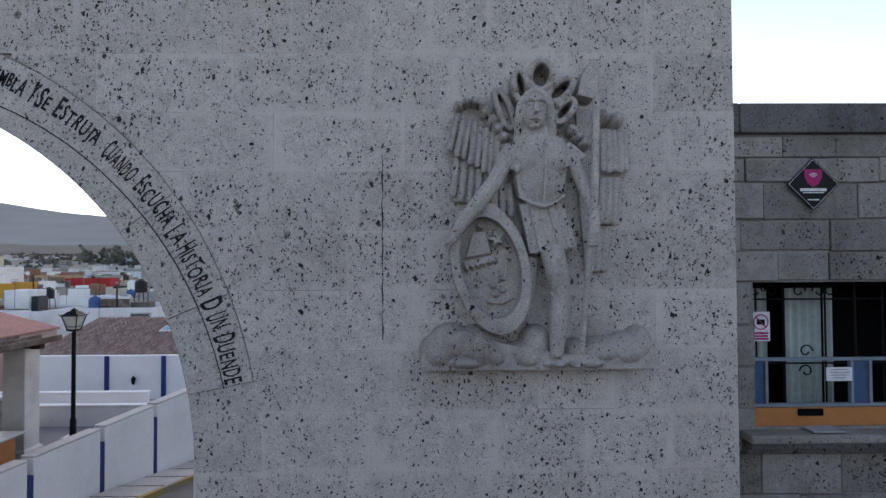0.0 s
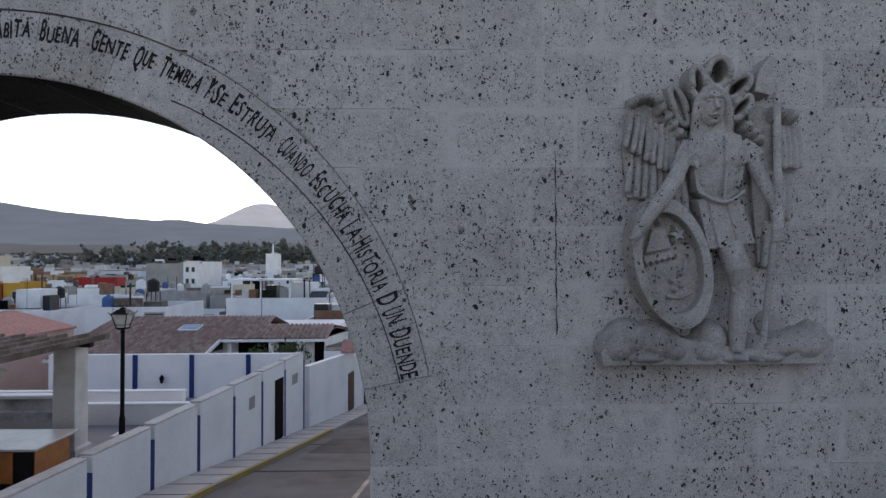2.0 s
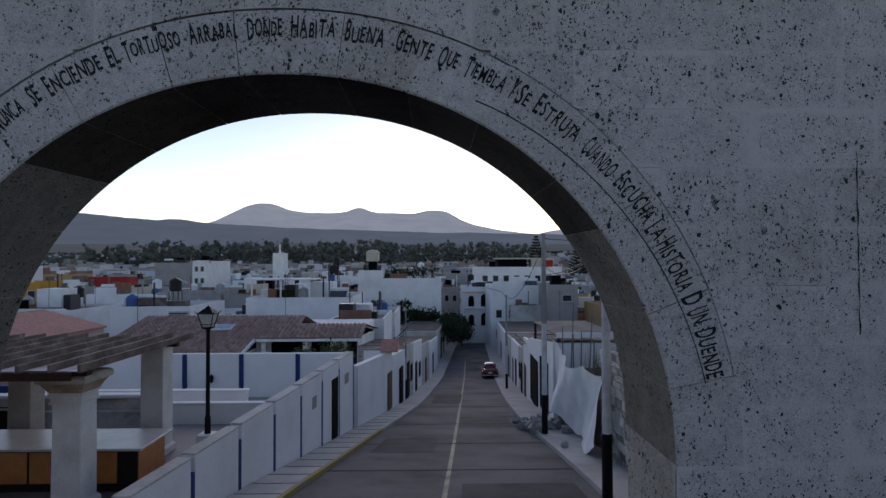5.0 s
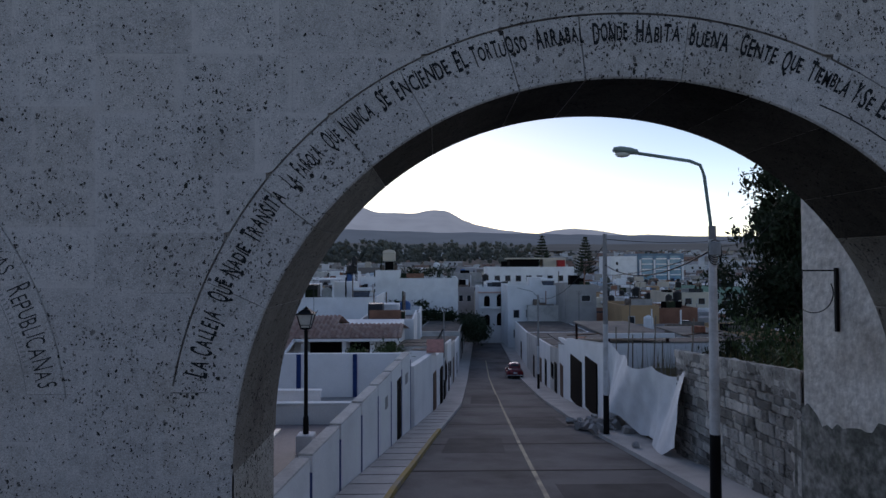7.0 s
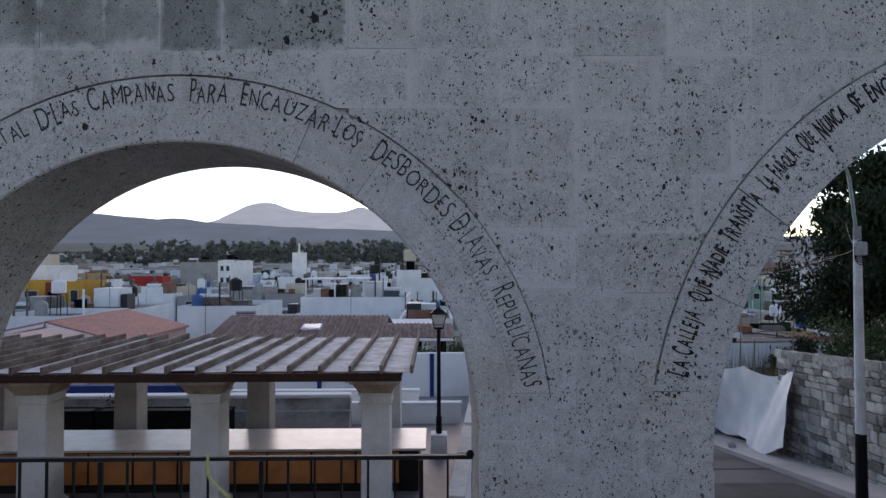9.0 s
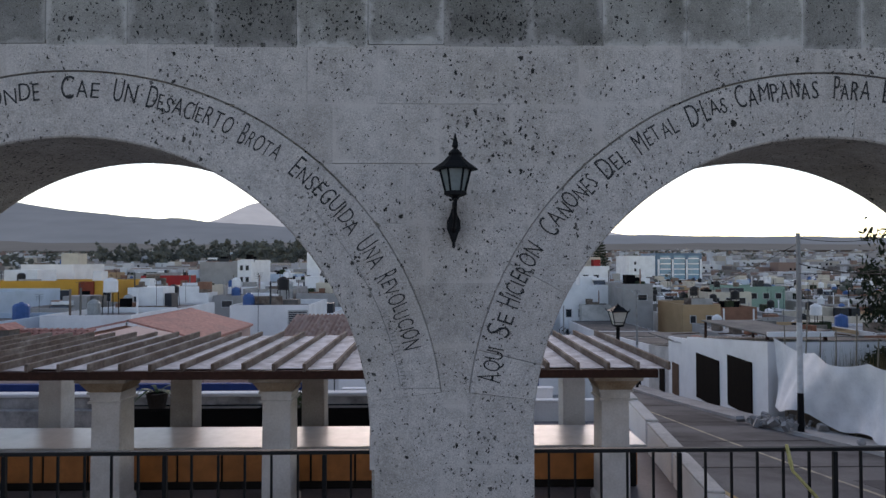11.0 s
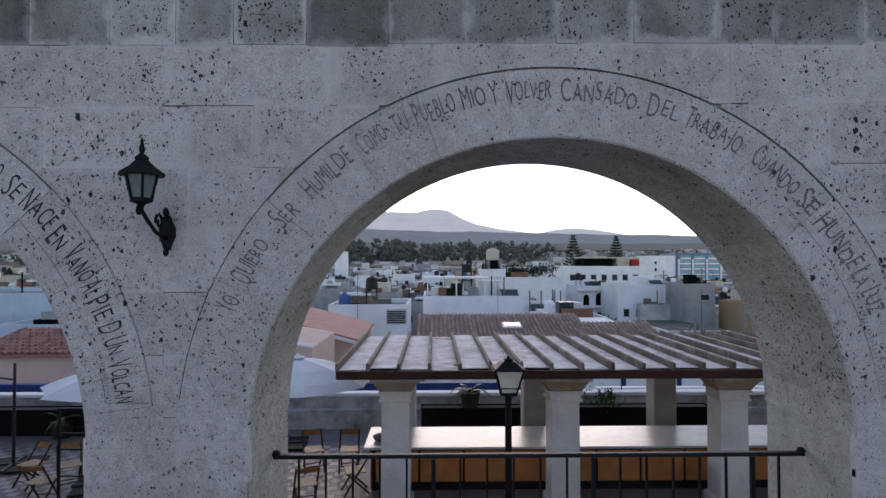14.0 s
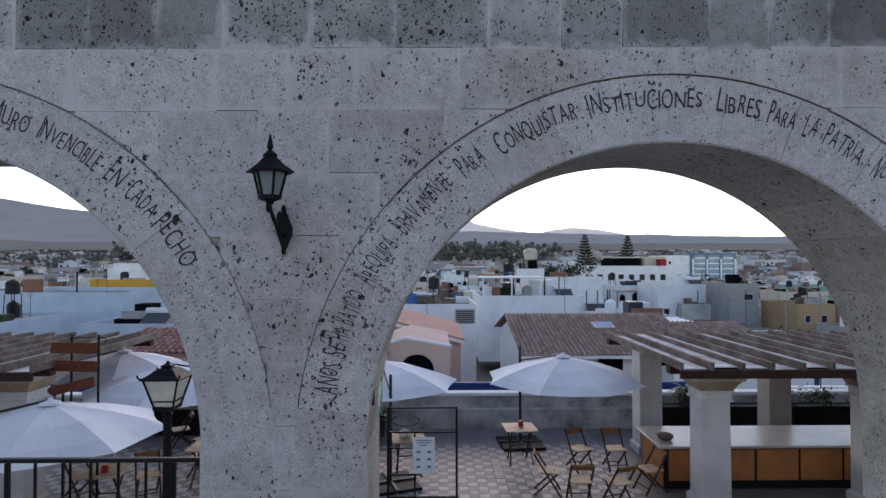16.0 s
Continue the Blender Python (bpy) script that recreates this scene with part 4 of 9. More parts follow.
for y, n, a, b in ((12.4, 2.2, 0.55, 0.95), (19.2, 3.1, 0.08, 0.4), (25.0, 3.6, 0.5, 0.9), (35, 6, 0.1, 0.45)):
    strip("road_patch", lambda v, a=a: le(v) + (re_(v) - le(v)) * a, lambda v, b=b: le(v) + (re_(v) - le(v)) * b, [y, y + n], 0.007, 0.005, OLD_PATCH, "darker mended patch of asphalt", "road patch")
# paving joints of the west pavement
bm = bmesh.new()
for k in range(22):
    y = 9 + 1.05 * k
    z = street(y) + 0.132
    box(bm, le(y) - 1.24, le(y) - 0.14, y, y + 0.025, z - 0.01, z + 0.003)
tagged(part("pavement_joints", bm, PATCH), "dark joints between the pavement slabs", "joint", kind="structure")

# this floor stays out of view; its pale colour bounces light up the wall
PLAZA = surface("pale_plaza_floor", (0.40, 0.385, 0.37), 0.85, 20, 0.6, 0.12, 0.3, 0.1)
bm = bmesh.new()
box(bm, -40, -7.95, -16, 4.9, -0.35, -0.03)
tagged(part("plaza", bm, PLAZA), "stone floor of the lookout square", "floor", kind="structure")
# unseen walls added behind the square, to close it and block the low sky
for k, (x0, x1, y0, y1, h) in enumerate(((-75, -42, -27, -26, 6.5), (-42, -12, -29, -28, 7.5), (-12, 40, -27, -26, 6.8), (40, 41, -27, 5, 6.5), (-76, -75, -27, 16, 6.0))):
    bm = bevelled(x0, x1, y0, y1, -1.4, h, 0.05)
    tagged(part("wall_square_%d" % (k + 1), bm, PLASTER_OLD), "unseen plain wall added to close the square and block low sky", "wall", kind="structure")
bm = bmesh.new()
box(bm, -40, -7.95, 4.9, 5.2, -2.6, -0.03)
tagged(part("plaza_retaining_wall", bm, PLASTER_OLD), "rendered retaining wall under the arcade", "wall", kind="structure")

# ==== terrace ====
FLOOR = -2.15
bm = bmesh.new()
plate(bm, [(-44, 5.2), (-9.0, 5.2), (-8.8, 9.6), (-8.02, 16.4), (-44, 16.4)], FLOOR - 0.4, FLOOR - 0.012)
tagged(part("terrace_floor", bm, surface("terrace_screed", (0.18, 0.16, 0.165), 0.55, 20, 0.8, 0.12, 0.3, 0.1)), "dark screed floor of the terrace", "floor", kind="structure")
TILE_D = surface("dark_tile", (0.15, 0.13, 0.13), 0.5, 18, 3, 0.12, 0.25, 0.05, per_piece=0.12)
TILE_L = surface("light_tile", (0.36, 0.335, 0.33), 0.5, 18, 3, 0.12, 0.3, 0.05, per_piece=0.12)
TILE_P = surface("plain_tile", (0.24, 0.205, 0.21), 0.5, 18, 2, 0.12, 0.25, 0.05, per_piece=0.15)


def tile_floor():
    floor = thing("tiled_floor", label="worn terrace paving of small light and dark grey square tiles", category="floor", kind="structure")
    s = 0.2
    shape = mesh_of("tile", bevelled(-s / 2 + 0.003, s / 2 - 0.003, -s / 2 + 0.003, s / 2 - 0.003, -0.012, 0.0, 0.002))
    kinds, rest = {}, {}
    for mt in (TILE_D, TILE_L, TILE_P):
        kinds[mt.name] = shape.copy()
        kinds[mt.name].materials.append(mt)
        rest[mt.name] = bmesh.new()
    for i in range(-180, -118):
        for j in range(48, 79):
            x, y = (i + 0.5) * s, (j + 0.5) * s
            mt = TILE_P if y > 14.3 else (TILE_L if (i + j) % 2 == 0 else TILE_D)
            if R.random() < 0.06:
                mt = TILE_P
            if -29.4 < x < -23.9 and 11.0 < y < 13.2:
                ob = part("tile", kinds[mt.name], None, floor)
                ob.location = (x, y, FLOOR + R.uniform(-0.0015, 0.0015))
            else:
                box(rest[mt.name], x - s / 2 + 0.003, x + s / 2 - 0.003, y - s / 2 + 0.003, y + s / 2 - 0.003, FLOOR - 0.012, FLOOR)
    for mt in (TILE_D, TILE_L, TILE_P):
        tagged(part("outer_tiles", rest[mt.name], mt, floor), kind="stuff")


# pergola columns: shaft, neck, moulded capital
CREAM = surface("weathered_cream_stone", (0.40, 0.31, 0.22), 0.9, 25, 2.0, 0.15, 0.3, 0.2, tint=(0.22, 0.13, 0.07))
CREAM_PALE = surface("pale_cream_stone", (0.50, 0.45, 0.38), 0.9, 25, 2.5, 0.12, 0.3, 0.2, tint=(0.30, 0.235, 0.17))
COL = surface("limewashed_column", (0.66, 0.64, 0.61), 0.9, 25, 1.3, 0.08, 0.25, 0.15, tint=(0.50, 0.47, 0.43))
# a darker grey-brown for the back columns between the end ones
COL_BACK = surface("grey_brown_column", (0.42, 0.37, 0.32), 0.9, 25, 1.3, 0.1, 0.3, 0.15)


def pergola_column(x, y, capital=True, w=0.268, mat_shaft=COL):
    col = thing("pergola_column", (x, y, FLOOR), 0, "square white stone column with a moulded stained capital" if capital else "square plain column under the pergola beam", "column", "columns of the pergola")
    bm = bmesh.new()
    lathe(bm, [(w + 0.05, 0), (w + 0.05, 0.14), (w + 0.02, 0.18), (w, 0.2), (w - 0.01, 1.98 if capital else 2.56)], 4, None, True)
    bmesh.ops.bevel(bm, geom=[e for e in bm.edges if abs(e.verts[0].co.z - e.verts[1].co.z) > 1], offset=0.015, segments=1, affect="EDGES")
    part("shaft", bm, mat_shaft, col)
    if capital:
        bm = bmesh.new()
        lathe(bm, [(w - 0.01, 1.98), (w + 0.033, 1.985), (w + 0.036, 2.02), (w + 0.006, 2.03), (w + 0.006, 2.14), (w + 0.044, 2.15), (w + 0.046, 2.19)], 4, None, True)
        part("neck", bm, COL, col)
        bm = bmesh.new()
        lathe(bm, [(w + 0.022, 2.19), (w + 0.04, 2.215), (w + 0.075, 2.28), (w + 0.13, 2.365), (w + 0.135, 2.375)], 4, None, True)
        part("capital", bm, CREAM, col, "stained ochre moulding")
        bm = bmesh.new()
        lathe(bm, [(w + 0.15, 2.375), (w + 0.185, 2.39), (w + 0.192, 2.46), (w + 0.175, 2.51), (w + 0.13, 2.535)], 4, None, True)
        part("abacus", bm, CREAM_PALE, col, "weathered cream slab")
    return col


COLS = (-22.56, -19.47, -16.37, -13.25, -10.15)
for x in COLS:
    pergola_column(x, 10.78)
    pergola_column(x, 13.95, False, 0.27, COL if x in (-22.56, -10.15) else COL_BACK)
for x in (-35.3, -38.3):
    pergola_column(x, 10.9)

TIMBER = surface("grey_brown_timber", (0.12, 0.088, 0.07), 0.85, 14, 2, 0.25, 0.3, 0.25, tint=(0.25, 0.21, 0.18))
TIMBER_DK = surface("dark_red_timber", (0.05, 0.022, 0.016), 0.7, 14, 2, 0.25, 0.35, 0.2)
SHEET = surface("roof_sheet", (0.62, 0.61, 0.615), 0.75, 5, 2.6, 0.2, 0.35, 0.25, tint=(0.32, 0.30, 0.29), spec=0.12)


def pergola(x0, x1, y0, y1):
    roof = thing("pergola_roof", (0, 0, 0), 0, "weathered timber pergola roof with upright slats over pale sheets", "pergola")
    for y in (y0 + 0.62, 13.95):
        part("beam", bevelled(x0, x1, y - 0.09, y + 0.09, 0.385, 0.535, 0.01), TIMBER_DK, roof, "dark reddish beam")
    for x in COLS if x0 > -30 else (-35.3,):
        ob = part("cross_beam", bevelled(x - 0.07, x + 0.07, y0 + 0.1, y1 - 0.2, 0.40, 0.53, 0.01), TIMBER_DK, roof)
    n = int(round((x1 - x0) / 0.52))
    sheet = mesh_of("sheet", bevelled(-0.235, 0.235, y0 + 0.14, y1 - 0.05, 0.545, 0.556, 0.002))
    for k in range(n):
        ob = part("sheet", sheet, SHEET, roof)
        ob.location = (x0 + 0.52 * (k + 0.5), 0, R.uniform(0, 0.012))
        ob.rotation_euler = (R.uniform(-0.002, 0.002), R.uniform(-0.02, 0.02), 0)
    slat = mesh_of("slat", bevelled(-0.028, 0.028, y0, y1, 0.536, 0.675, 0.008))
    for k in range(n + 1):
        ob = part("slat", slat, TIMBER, roof)
        ob.location = (x0 + 0.52 * k, R.uniform(-0.03, 0.03), R.uniform(-0.004, 0.006))
    fascia = bevelled(x0 - 0.02, x1 + 0.02, y0 + 0.03, y0 + 0.09, 0.40, 0.545, 0.006)
    part("fascia", fascia, TIMBER_DK, roof, "dark front board")


pergola(-23.5, -9.65, 9.75, 14.35)
pergola(-40.1, -34.4, 9.75, 14.35)

# the bar under the pergola
ORANGE = surface("orange_wood", (0.46, 0.17, 0.045), 0.55, 10, 2.5, 0.15, 0.35, 0.08, spec=0.5)
BAR_TOP = surface("polished_pale_top", (0.46, 0.45, 0.44), 0.32, 6, 1.2, 0.08, 0.25, 0.02, spec=0.3)
bar = thing("bar_counter", (0, 0, FLOOR), 0, "long bar counter with glossy pale top and orange wood front", "counter")
part("counter_top", bevelled(-23.25, -9.25, 11.42, 12.85, 0.84, 0.89, 0.012, 2), BAR_TOP, bar, "glossy pale worktop")
# near-black body: the shade about the bar's lower part is in its colour
part("body", bevelled(-23.1, -9.4, 11.58, 12.75, 0.0, 0.84, 0.01), surface("shaded_bar_body", (0.012, 0.01, 0.009), 0.7, 20, 2), bar)
panel = mesh_of("front_panel", bevelled(-0.42, 0.42, 11.545, 11.575, 0.17, 0.80, 0.008))
k = 0
x = -22.6
while x < -9.7:
    ob = part("front_panel", panel, ORANGE, bar)
    ob.location.x = x
    x += 0.885
part("end_panel", bevelled(-9.40, -9.375, 11.6, 12.7, 0.02, 0.82, 0.006), ORANGE, bar)
part("end_panel", bevelled(-23.13, -23.105, 11.6, 12.7, 0.02, 0.82, 0.006), ORANGE, bar)
bm = bmesh.new()
box(bm, -23.1, -9.4, 11.5, 11.56, 0.80, 0.838)
part("lip", bm, TIMBER_DK, bar)
# basket on the bar's end
bm = bmesh.new()
lathe(bm, [(0.10, 0), (0.16, 0.05), (0.17, 0.09), (0.12, 0.12), (0.05, 0.14)], 10, pose(-22.95, 11.9, FLOOR + 0.89))
tagged(part("bread_basket", bm, TIMBER, smooth=True), "small heaped brown basket on the bar", "basket")

# back parapet and the dark planters before it
part_wall = thing("terrace_parapet", (0, 0, 0), 0, "low grey rendered parapet with a pale coping and dark streaks", "wall", kind="structure")
PAR = surface("stained_render", (0.52, 0.50, 0.49), 0.9, 20, 1.3, 0.1, 0.5, 0.15, tint=(0.14, 0.13, 0.125))
part("body", bevelled(-44, -11.4, 16.0, 16.25, FLOOR - 0.2, -1.32, 0.01), PAR, part_wall)
part("coping", bevelled(-44, -11.4, 15.95, 16.3, -1.32, -1.22, 0.02), PLASTER, part_wall)
part("ledge", bevelled(-44, -11.4, 15.78, 16.0, FLOOR - 0.2, -1.62, 0.02), PAR, part_wall)
# near-black: deep shade at the parapet's foot is put into this colour
PLANTER = surface("shaded_planter", (0.008, 0.008, 0.008), 0.8, 20, 2, 0.2, 0.3, 0.1)
for x0, x1 in ((-35.5, -29.8), (-22.2, -18.1), (-18.0, -14.5)):
    box_thing = thing("planter_box", ((x0 + x1) / 2, 15.52, FLOOR), 0, "long black planter box at the foot of the parapet", "planter", "planters on the terrace")
    half = (x1 - x0) / 2
    part("trough", bevelled(-half, half, -0.21, 0.21, 0, 0.63, 0.01), PLANTER, box_thing)
    for a in ((-half - 0.015, half + 0.015, -0.225, -0.17), (-half - 0.015, half + 0.015, 0.17, 0.225), (-half - 0.015, -half + 0.05, -0.17, 0.17), (half - 0.05, half + 0.015, -0.17, 0.17)):
        part("rim", bevelled(*a, 0.63, 0.68, 0.006), PLANTER, box_thing)
    part("soil", bevelled(-half + 0.05, half - 0.05, -0.17, 0.17, 0.63, 0.655, 0.005), EARTH, box_thing)

LEAF = surface("garden_leaf", (0.055, 0.085, 0.03), 0.6, 8, 2, 0.3, 0.4, 0.0)
LEAF_DK = surface("dark_leaf", (0.022, 0.034, 0.016), 0.7, 4, 0.8, 0.35, 0.4, 0.0)
LEAF_DRY = surface("dry_grass", (0.17, 0.14, 0.07), 0.8, 4, 0.8, 0.3, 0.4, 0.0)
# paler and greyer than the near leaves: distance haze put into the colour
FAR_LEAF = surface("hazed_far_leaf", (0.10, 0.108, 0.095), 0.9, 0.3, 0.03, 0.25, 0.35, 0.0)


def leaves(bm, centre, spread, n, size, rng, squash=1.0):
    """Small leaf blades strewn round a centre, denser inside."""
    for _ in range(n):
        d = Vector((rng.gauss(0, 1), rng.gauss(0, 1), rng.gauss(0, 1) * squash))
        p = Vector(centre) + Vector((d.x * spread, d.y * spread, d.z * spread))
        q = Euler((rng.uniform(0, 6.3), rng.uniform(0, 6.3), rng.uniform(0, 6.3))).to_matrix()
        s = size * rng.uniform(0.5, 1.3)
        bm.faces.new([bm.verts.new(p + q @ Vector(c)) for c in ((-s, 0, 0), (0, -s * 0.35, 0), (s, 0, 0.15 * s), (0, s * 0.35, 0))])


def shrub(x, y, z, r, h, material, label, n=260, size=0.07):
    bm = bmesh.new()
    rng = random.Random(int(x * 31 + y * 17))
    for k in range(7):
        leaves(bm, (x + rng.uniform(-r, r) * 0.6, y + rng.uniform(-r, r) * 0.5, z + h * rng.uniform(0.3, 0.9)), r * 0.32, n // 7, size, rng, 0.7)
    return tagged(part("shrub", bm, material), label, "plant")


POT = surface("dark_pot", (0.05, 0.04, 0.035), 0.7, 20, 3)


def potted_palm(x, y, z):
    plant = thing("potted_palm", (x, y, z), 0, "small potted palm with arching fronds by the parapet", "plant", "potted plants")
    bm = bmesh.new()
    lathe(bm, [(0.2, 0), (0.27, 0.4), (0.3, 0.45), (0.26, 0.45), (0.24, 0.38)], 14)
    part("pot", bm, POT, plant)
    bm = bmesh.new()
    rng = random.Random(int(x * 10))
    for k in range(14):
        a, up = rng.uniform(0, 6.28), rng.uniform(0.5, 1.0)
        last = None
        for s in range(6):
            t = s / 5
            p = Vector((0.62 * t * math.cos(a), 0.62 * t * math.sin(a), 0.42 + 0.75 * up * t - 0.6 * t * t))
            w = 0.045 * math.sin(math.pi * min(1, 0.15 + t * 0.85)) + 0.004
            side = Vector((-math.sin(a), math.cos(a), 0)) * w
            pair = (bm.verts.new(p + side), bm.verts.new(p - side))
            if last:
                bm.faces.new((last[0], last[1], pair[1], pair[0]))
            last = pair
    part("fronds", bm, LEAF, plant, "green fronds")


for x, y, z in ((-20.9, 15.5, FLOOR + 0.62), (-29.2, 15.2, FLOOR), (-31.5, 15.2, FLOOR)):
    potted_palm(x, y, z)
shrub(-17.4, 15.5, FLOOR + 0.62, 0.5, 0.45, LEAF, "clipped green shrub in the black planter")
shrub(-29.9, 15.5, FLOOR + 0.62, 0.5, 0.4, LEAF, "green shrub in the black planter")

# lamp posts on the terrace
def lamp_post(x, y, foot, top, s=0.56, plinth=False):
    lamp = thing("lamp_post", (x, y, foot), 0, "black iron lamp post with a four-sided milky lantern", "street lamp", "lamp posts of the terrace")
    h = top - foot
    bm = bmesh.new()
    lathe(bm, [(0.11, 0), (0.11, 0.1), (0.075, 0.16), (0.07, 0.8), (0.05, 0.86), (0.045, h - s - 0.06), (0.06, h - s - 0.03), (0.03, h - s)], 12)
    part("post", bm, BLACK, lamp, smooth=False)
    z1, z0 = h - s, h - s * 0.34
    r1, r0 = 0.10, 0.185
    bm = bmesh.new()
    lathe(bm, [(r1 - 0.006, z1 + 0.06), (r0 - 0.008, z0)], 4, None, True)
    part("panes", bm, PALE_GLASS, lamp, "milky glass panes")
    bm = bmesh.new()
    for sx in (-1, 1):
        for sy in (-1, 1):
            bar = bmesh.new()
            rod(bar, (sx * r1, sy * r1, z1 + 0.04), (sx * r0, sy * r0, z0), 0.012, 0.012, 6)
            part("cage_bar", bar, BLACK, lamp)
    lathe(bm, [(0.04, z1), (r1 + 0.015, z1 + 0.03), (r1 + 0.015, z1 + 0.065)], 4, None, True)
    lathe(bm, [(r1 + 0.02, z1 + 0.12), (r1 + 0.022, z1 + 0.135)], 4, None, True)
    part("cage", bm, BLACK, lamp)
    bm = bmesh.new()
    lathe(bm, [(r0 + 0.02, z0), (r0 + 0.035, z0 + 0.015), (r0 - 0.03, z0 + 0.05), (0.10, h - 0.09), (0.05, h - 0.07), (0.06, h - 0.05), (0.02, h - 0.03), (0.008, h)], 4, None, True)
    part("cap", bm, BLACK, lamp)
    for k in range(4):
        bm = bmesh.new()
        a = math.pi / 4 + k * math.pi / 2
        pipe(bm, [((r0 + 0.05) * 1.35 * math.cos(a) * q, (r0 + 0.05) * 1.35 * math.sin(a) * q, z0 + 0.02 + w) for q, w in ((0.9, 0), (1.0, 0.02), (1.02, 0.05))], 0.01, 5)
        part("corner_scroll", bm, BLACK, lamp)
    if plinth:
        part("plinth", bevelled(-0.2, 0.2, -0.2, 0.2, -0.05, 0.42, 0.02), PLASTER, lamp, "white plinth")
    return lamp


lamp_post(-20.84, 7.96, FLOOR, 1.10)
lamp_post(-30.68, 6.6, FLOOR, 1.28)
lamp_post(-8.97, 14.05, FLOOR, 1.36, 0.58, True)

# ==== furniture of the terrace ====
CANVAS = surface("white_canvas", (0.74, 0.75, 0.78), 0.85, 60, 1.5, 0.04, 0.12, 0.1)
STEEL = surface("dark_steel", (0.04, 0.045, 0.055), 0.5, 40, 4, 0.15, 0.3, 0.05, metal=0.5)
WOOD = surface("oiled_wood", (0.33, 0.15, 0.055), 0.6, 12, 4, 0.18, 0.35, 0.1)
SEAT_WOOD = surface("pale_worn_wood", (0.50, 0.36, 0.23), 0.6, 12, 4, 0.15, 0.3, 0.1)
WOOD_DK = surface("dark_chair_wood", (0.07, 0.036, 0.02), 0.65, 12, 4, 0.2, 0.35, 0.1)


def umbrella(x, y, apex, half, mast, base, turn=0.0, side=8):
    """A cantilever umbrella: canopy round (x, y), mast beside it."""
    u = thing("cantilever_umbrella", (0, 0, 0), 0, "large white canvas cantilever umbrella with a dark mast", "umbrella", "umbrellas of the terrace")
    bm = bmesh.new()
    tip = bm.verts.new((x, y, apex))
    rings = []
    for f, drop in ((0.18, 0.04), (0.5, 0.16), (0.8, 0.33), (1.0, 0.47)):
        ring = []
        for k in range(side * 4):
            a = turn + 2 * math.pi * k / (side * 4)
            w = 2 * math.pi / side
            inner = ((a - turn) % w) - w / 2
            rad = half * f * math.cos(w / 2) / math.cos(inner)
            sag = 0.035 * f * math.cos(inner / (w / 2) * math.pi / 2)
            rad *= 1 - (0.045 * math.cos(inner / (w / 2) * math.pi / 2) if f == 1.0 else 0)
            ring.append(bm.verts.new((x + rad * math.cos(a), y + rad * math.sin(a), apex - drop * half / 1.75 - sag)))
        rings.append(ring)
    n = side * 4
    for k in range(n):
        bm.faces.new((tip, rings[0][k], rings[0][(k + 1) % n]))
    for a, b in zip(rings, rings[1:]):
        for k in range(n):
            bm.faces.new((a[k], b[k], b[(k + 1) % n], a[(k + 1) % n]))
    ext = bmesh.ops.extrude_face_region(bm, geom=bm.faces[:])
    for v in ext["geom"]:
        if isinstance(v, bmesh.types.BMVert):
            v.co.z -= 0.006
    bmesh.ops.recalc_face_normals(bm, faces=bm.faces)
    canopy = part("canopy", bm, CANVAS, u)
    bm = bmesh.new()
    lathe(bm, [(0.16, 0), (0.15, 0.03), (0.05, 0.06), (0.02, 0.1)], 12, Matrix.Translation((x, y, apex + 0.005)))
    part("top_vent", bm, CANVAS, canopy)
    bm = bmesh.new()
    for k in range(side):
        a = turn + 2 * math.pi * (k) / side
        rod(bm, (x, y, apex - 0.06), (x + half * 0.97 * math.cos(a), y + half * 0.97 * math.sin(a), apex - 0.51 * half / 1.75), 0.010, 0.008, 5)
    part("ribs", bm, STEEL, u)
    mx, my = mast
    bm = bmesh.new()
    rod(bm, (mx, my, FLOOR + 0.06), (mx, my, apex + 0.02), 0.035, 0.03, 10)
    part("mast", bm, STEEL, u)
    bm = bmesh.new()
    rod(bm, (mx, my, apex - 0.35), (x, y, apex + 0.07), 0.02, 0.02, 8)
    part("arm", bm, STEEL, u)
    bm = bmesh.new()
    for a in (0, 90):
        box(bm, -0.55, 0.55, -0.035, 0.035, 0.05, 0.09, pose(mx, my, FLOOR, 0, 0, a + base))
    part("cross_foot", bm, STEEL, u)
    slab_me = mesh_of("base_slab", bevelled(-0.25, 0.25, -0.25, 0.25, 0.0, 0.06, 0.015))
    for sx in (-1, 1):
        for sy in (-1, 1):
            ob = part("base_slab", slab_me, BLACK, u)
            ob.matrix_basis = pose(mx, my, FLOOR, 0, 0, base) @ Matrix.Translation((sx * 0.27, sy * 0.27, 0))


umbrella(-28.95, 13.6, 0.06, 1.85, (-28.58, 11.91), 20, 0.2)
umbrella(-24.85, 12.75, 0.28, 1.75, (-25.55, 14.45), 5, 0.3)
umbrella(-33.35, 12.6, 0.12, 1.8, (-31.2, 13.05), 12, 0.1)
umbrella(-35.2, 14.2, 0.20, 1.7, (-36.9, 14.6), 0, 0.35)
umbrella(-33.75, 9.3, 0.14, 1.75, (-35.8, 8.6), 0, 0.25)


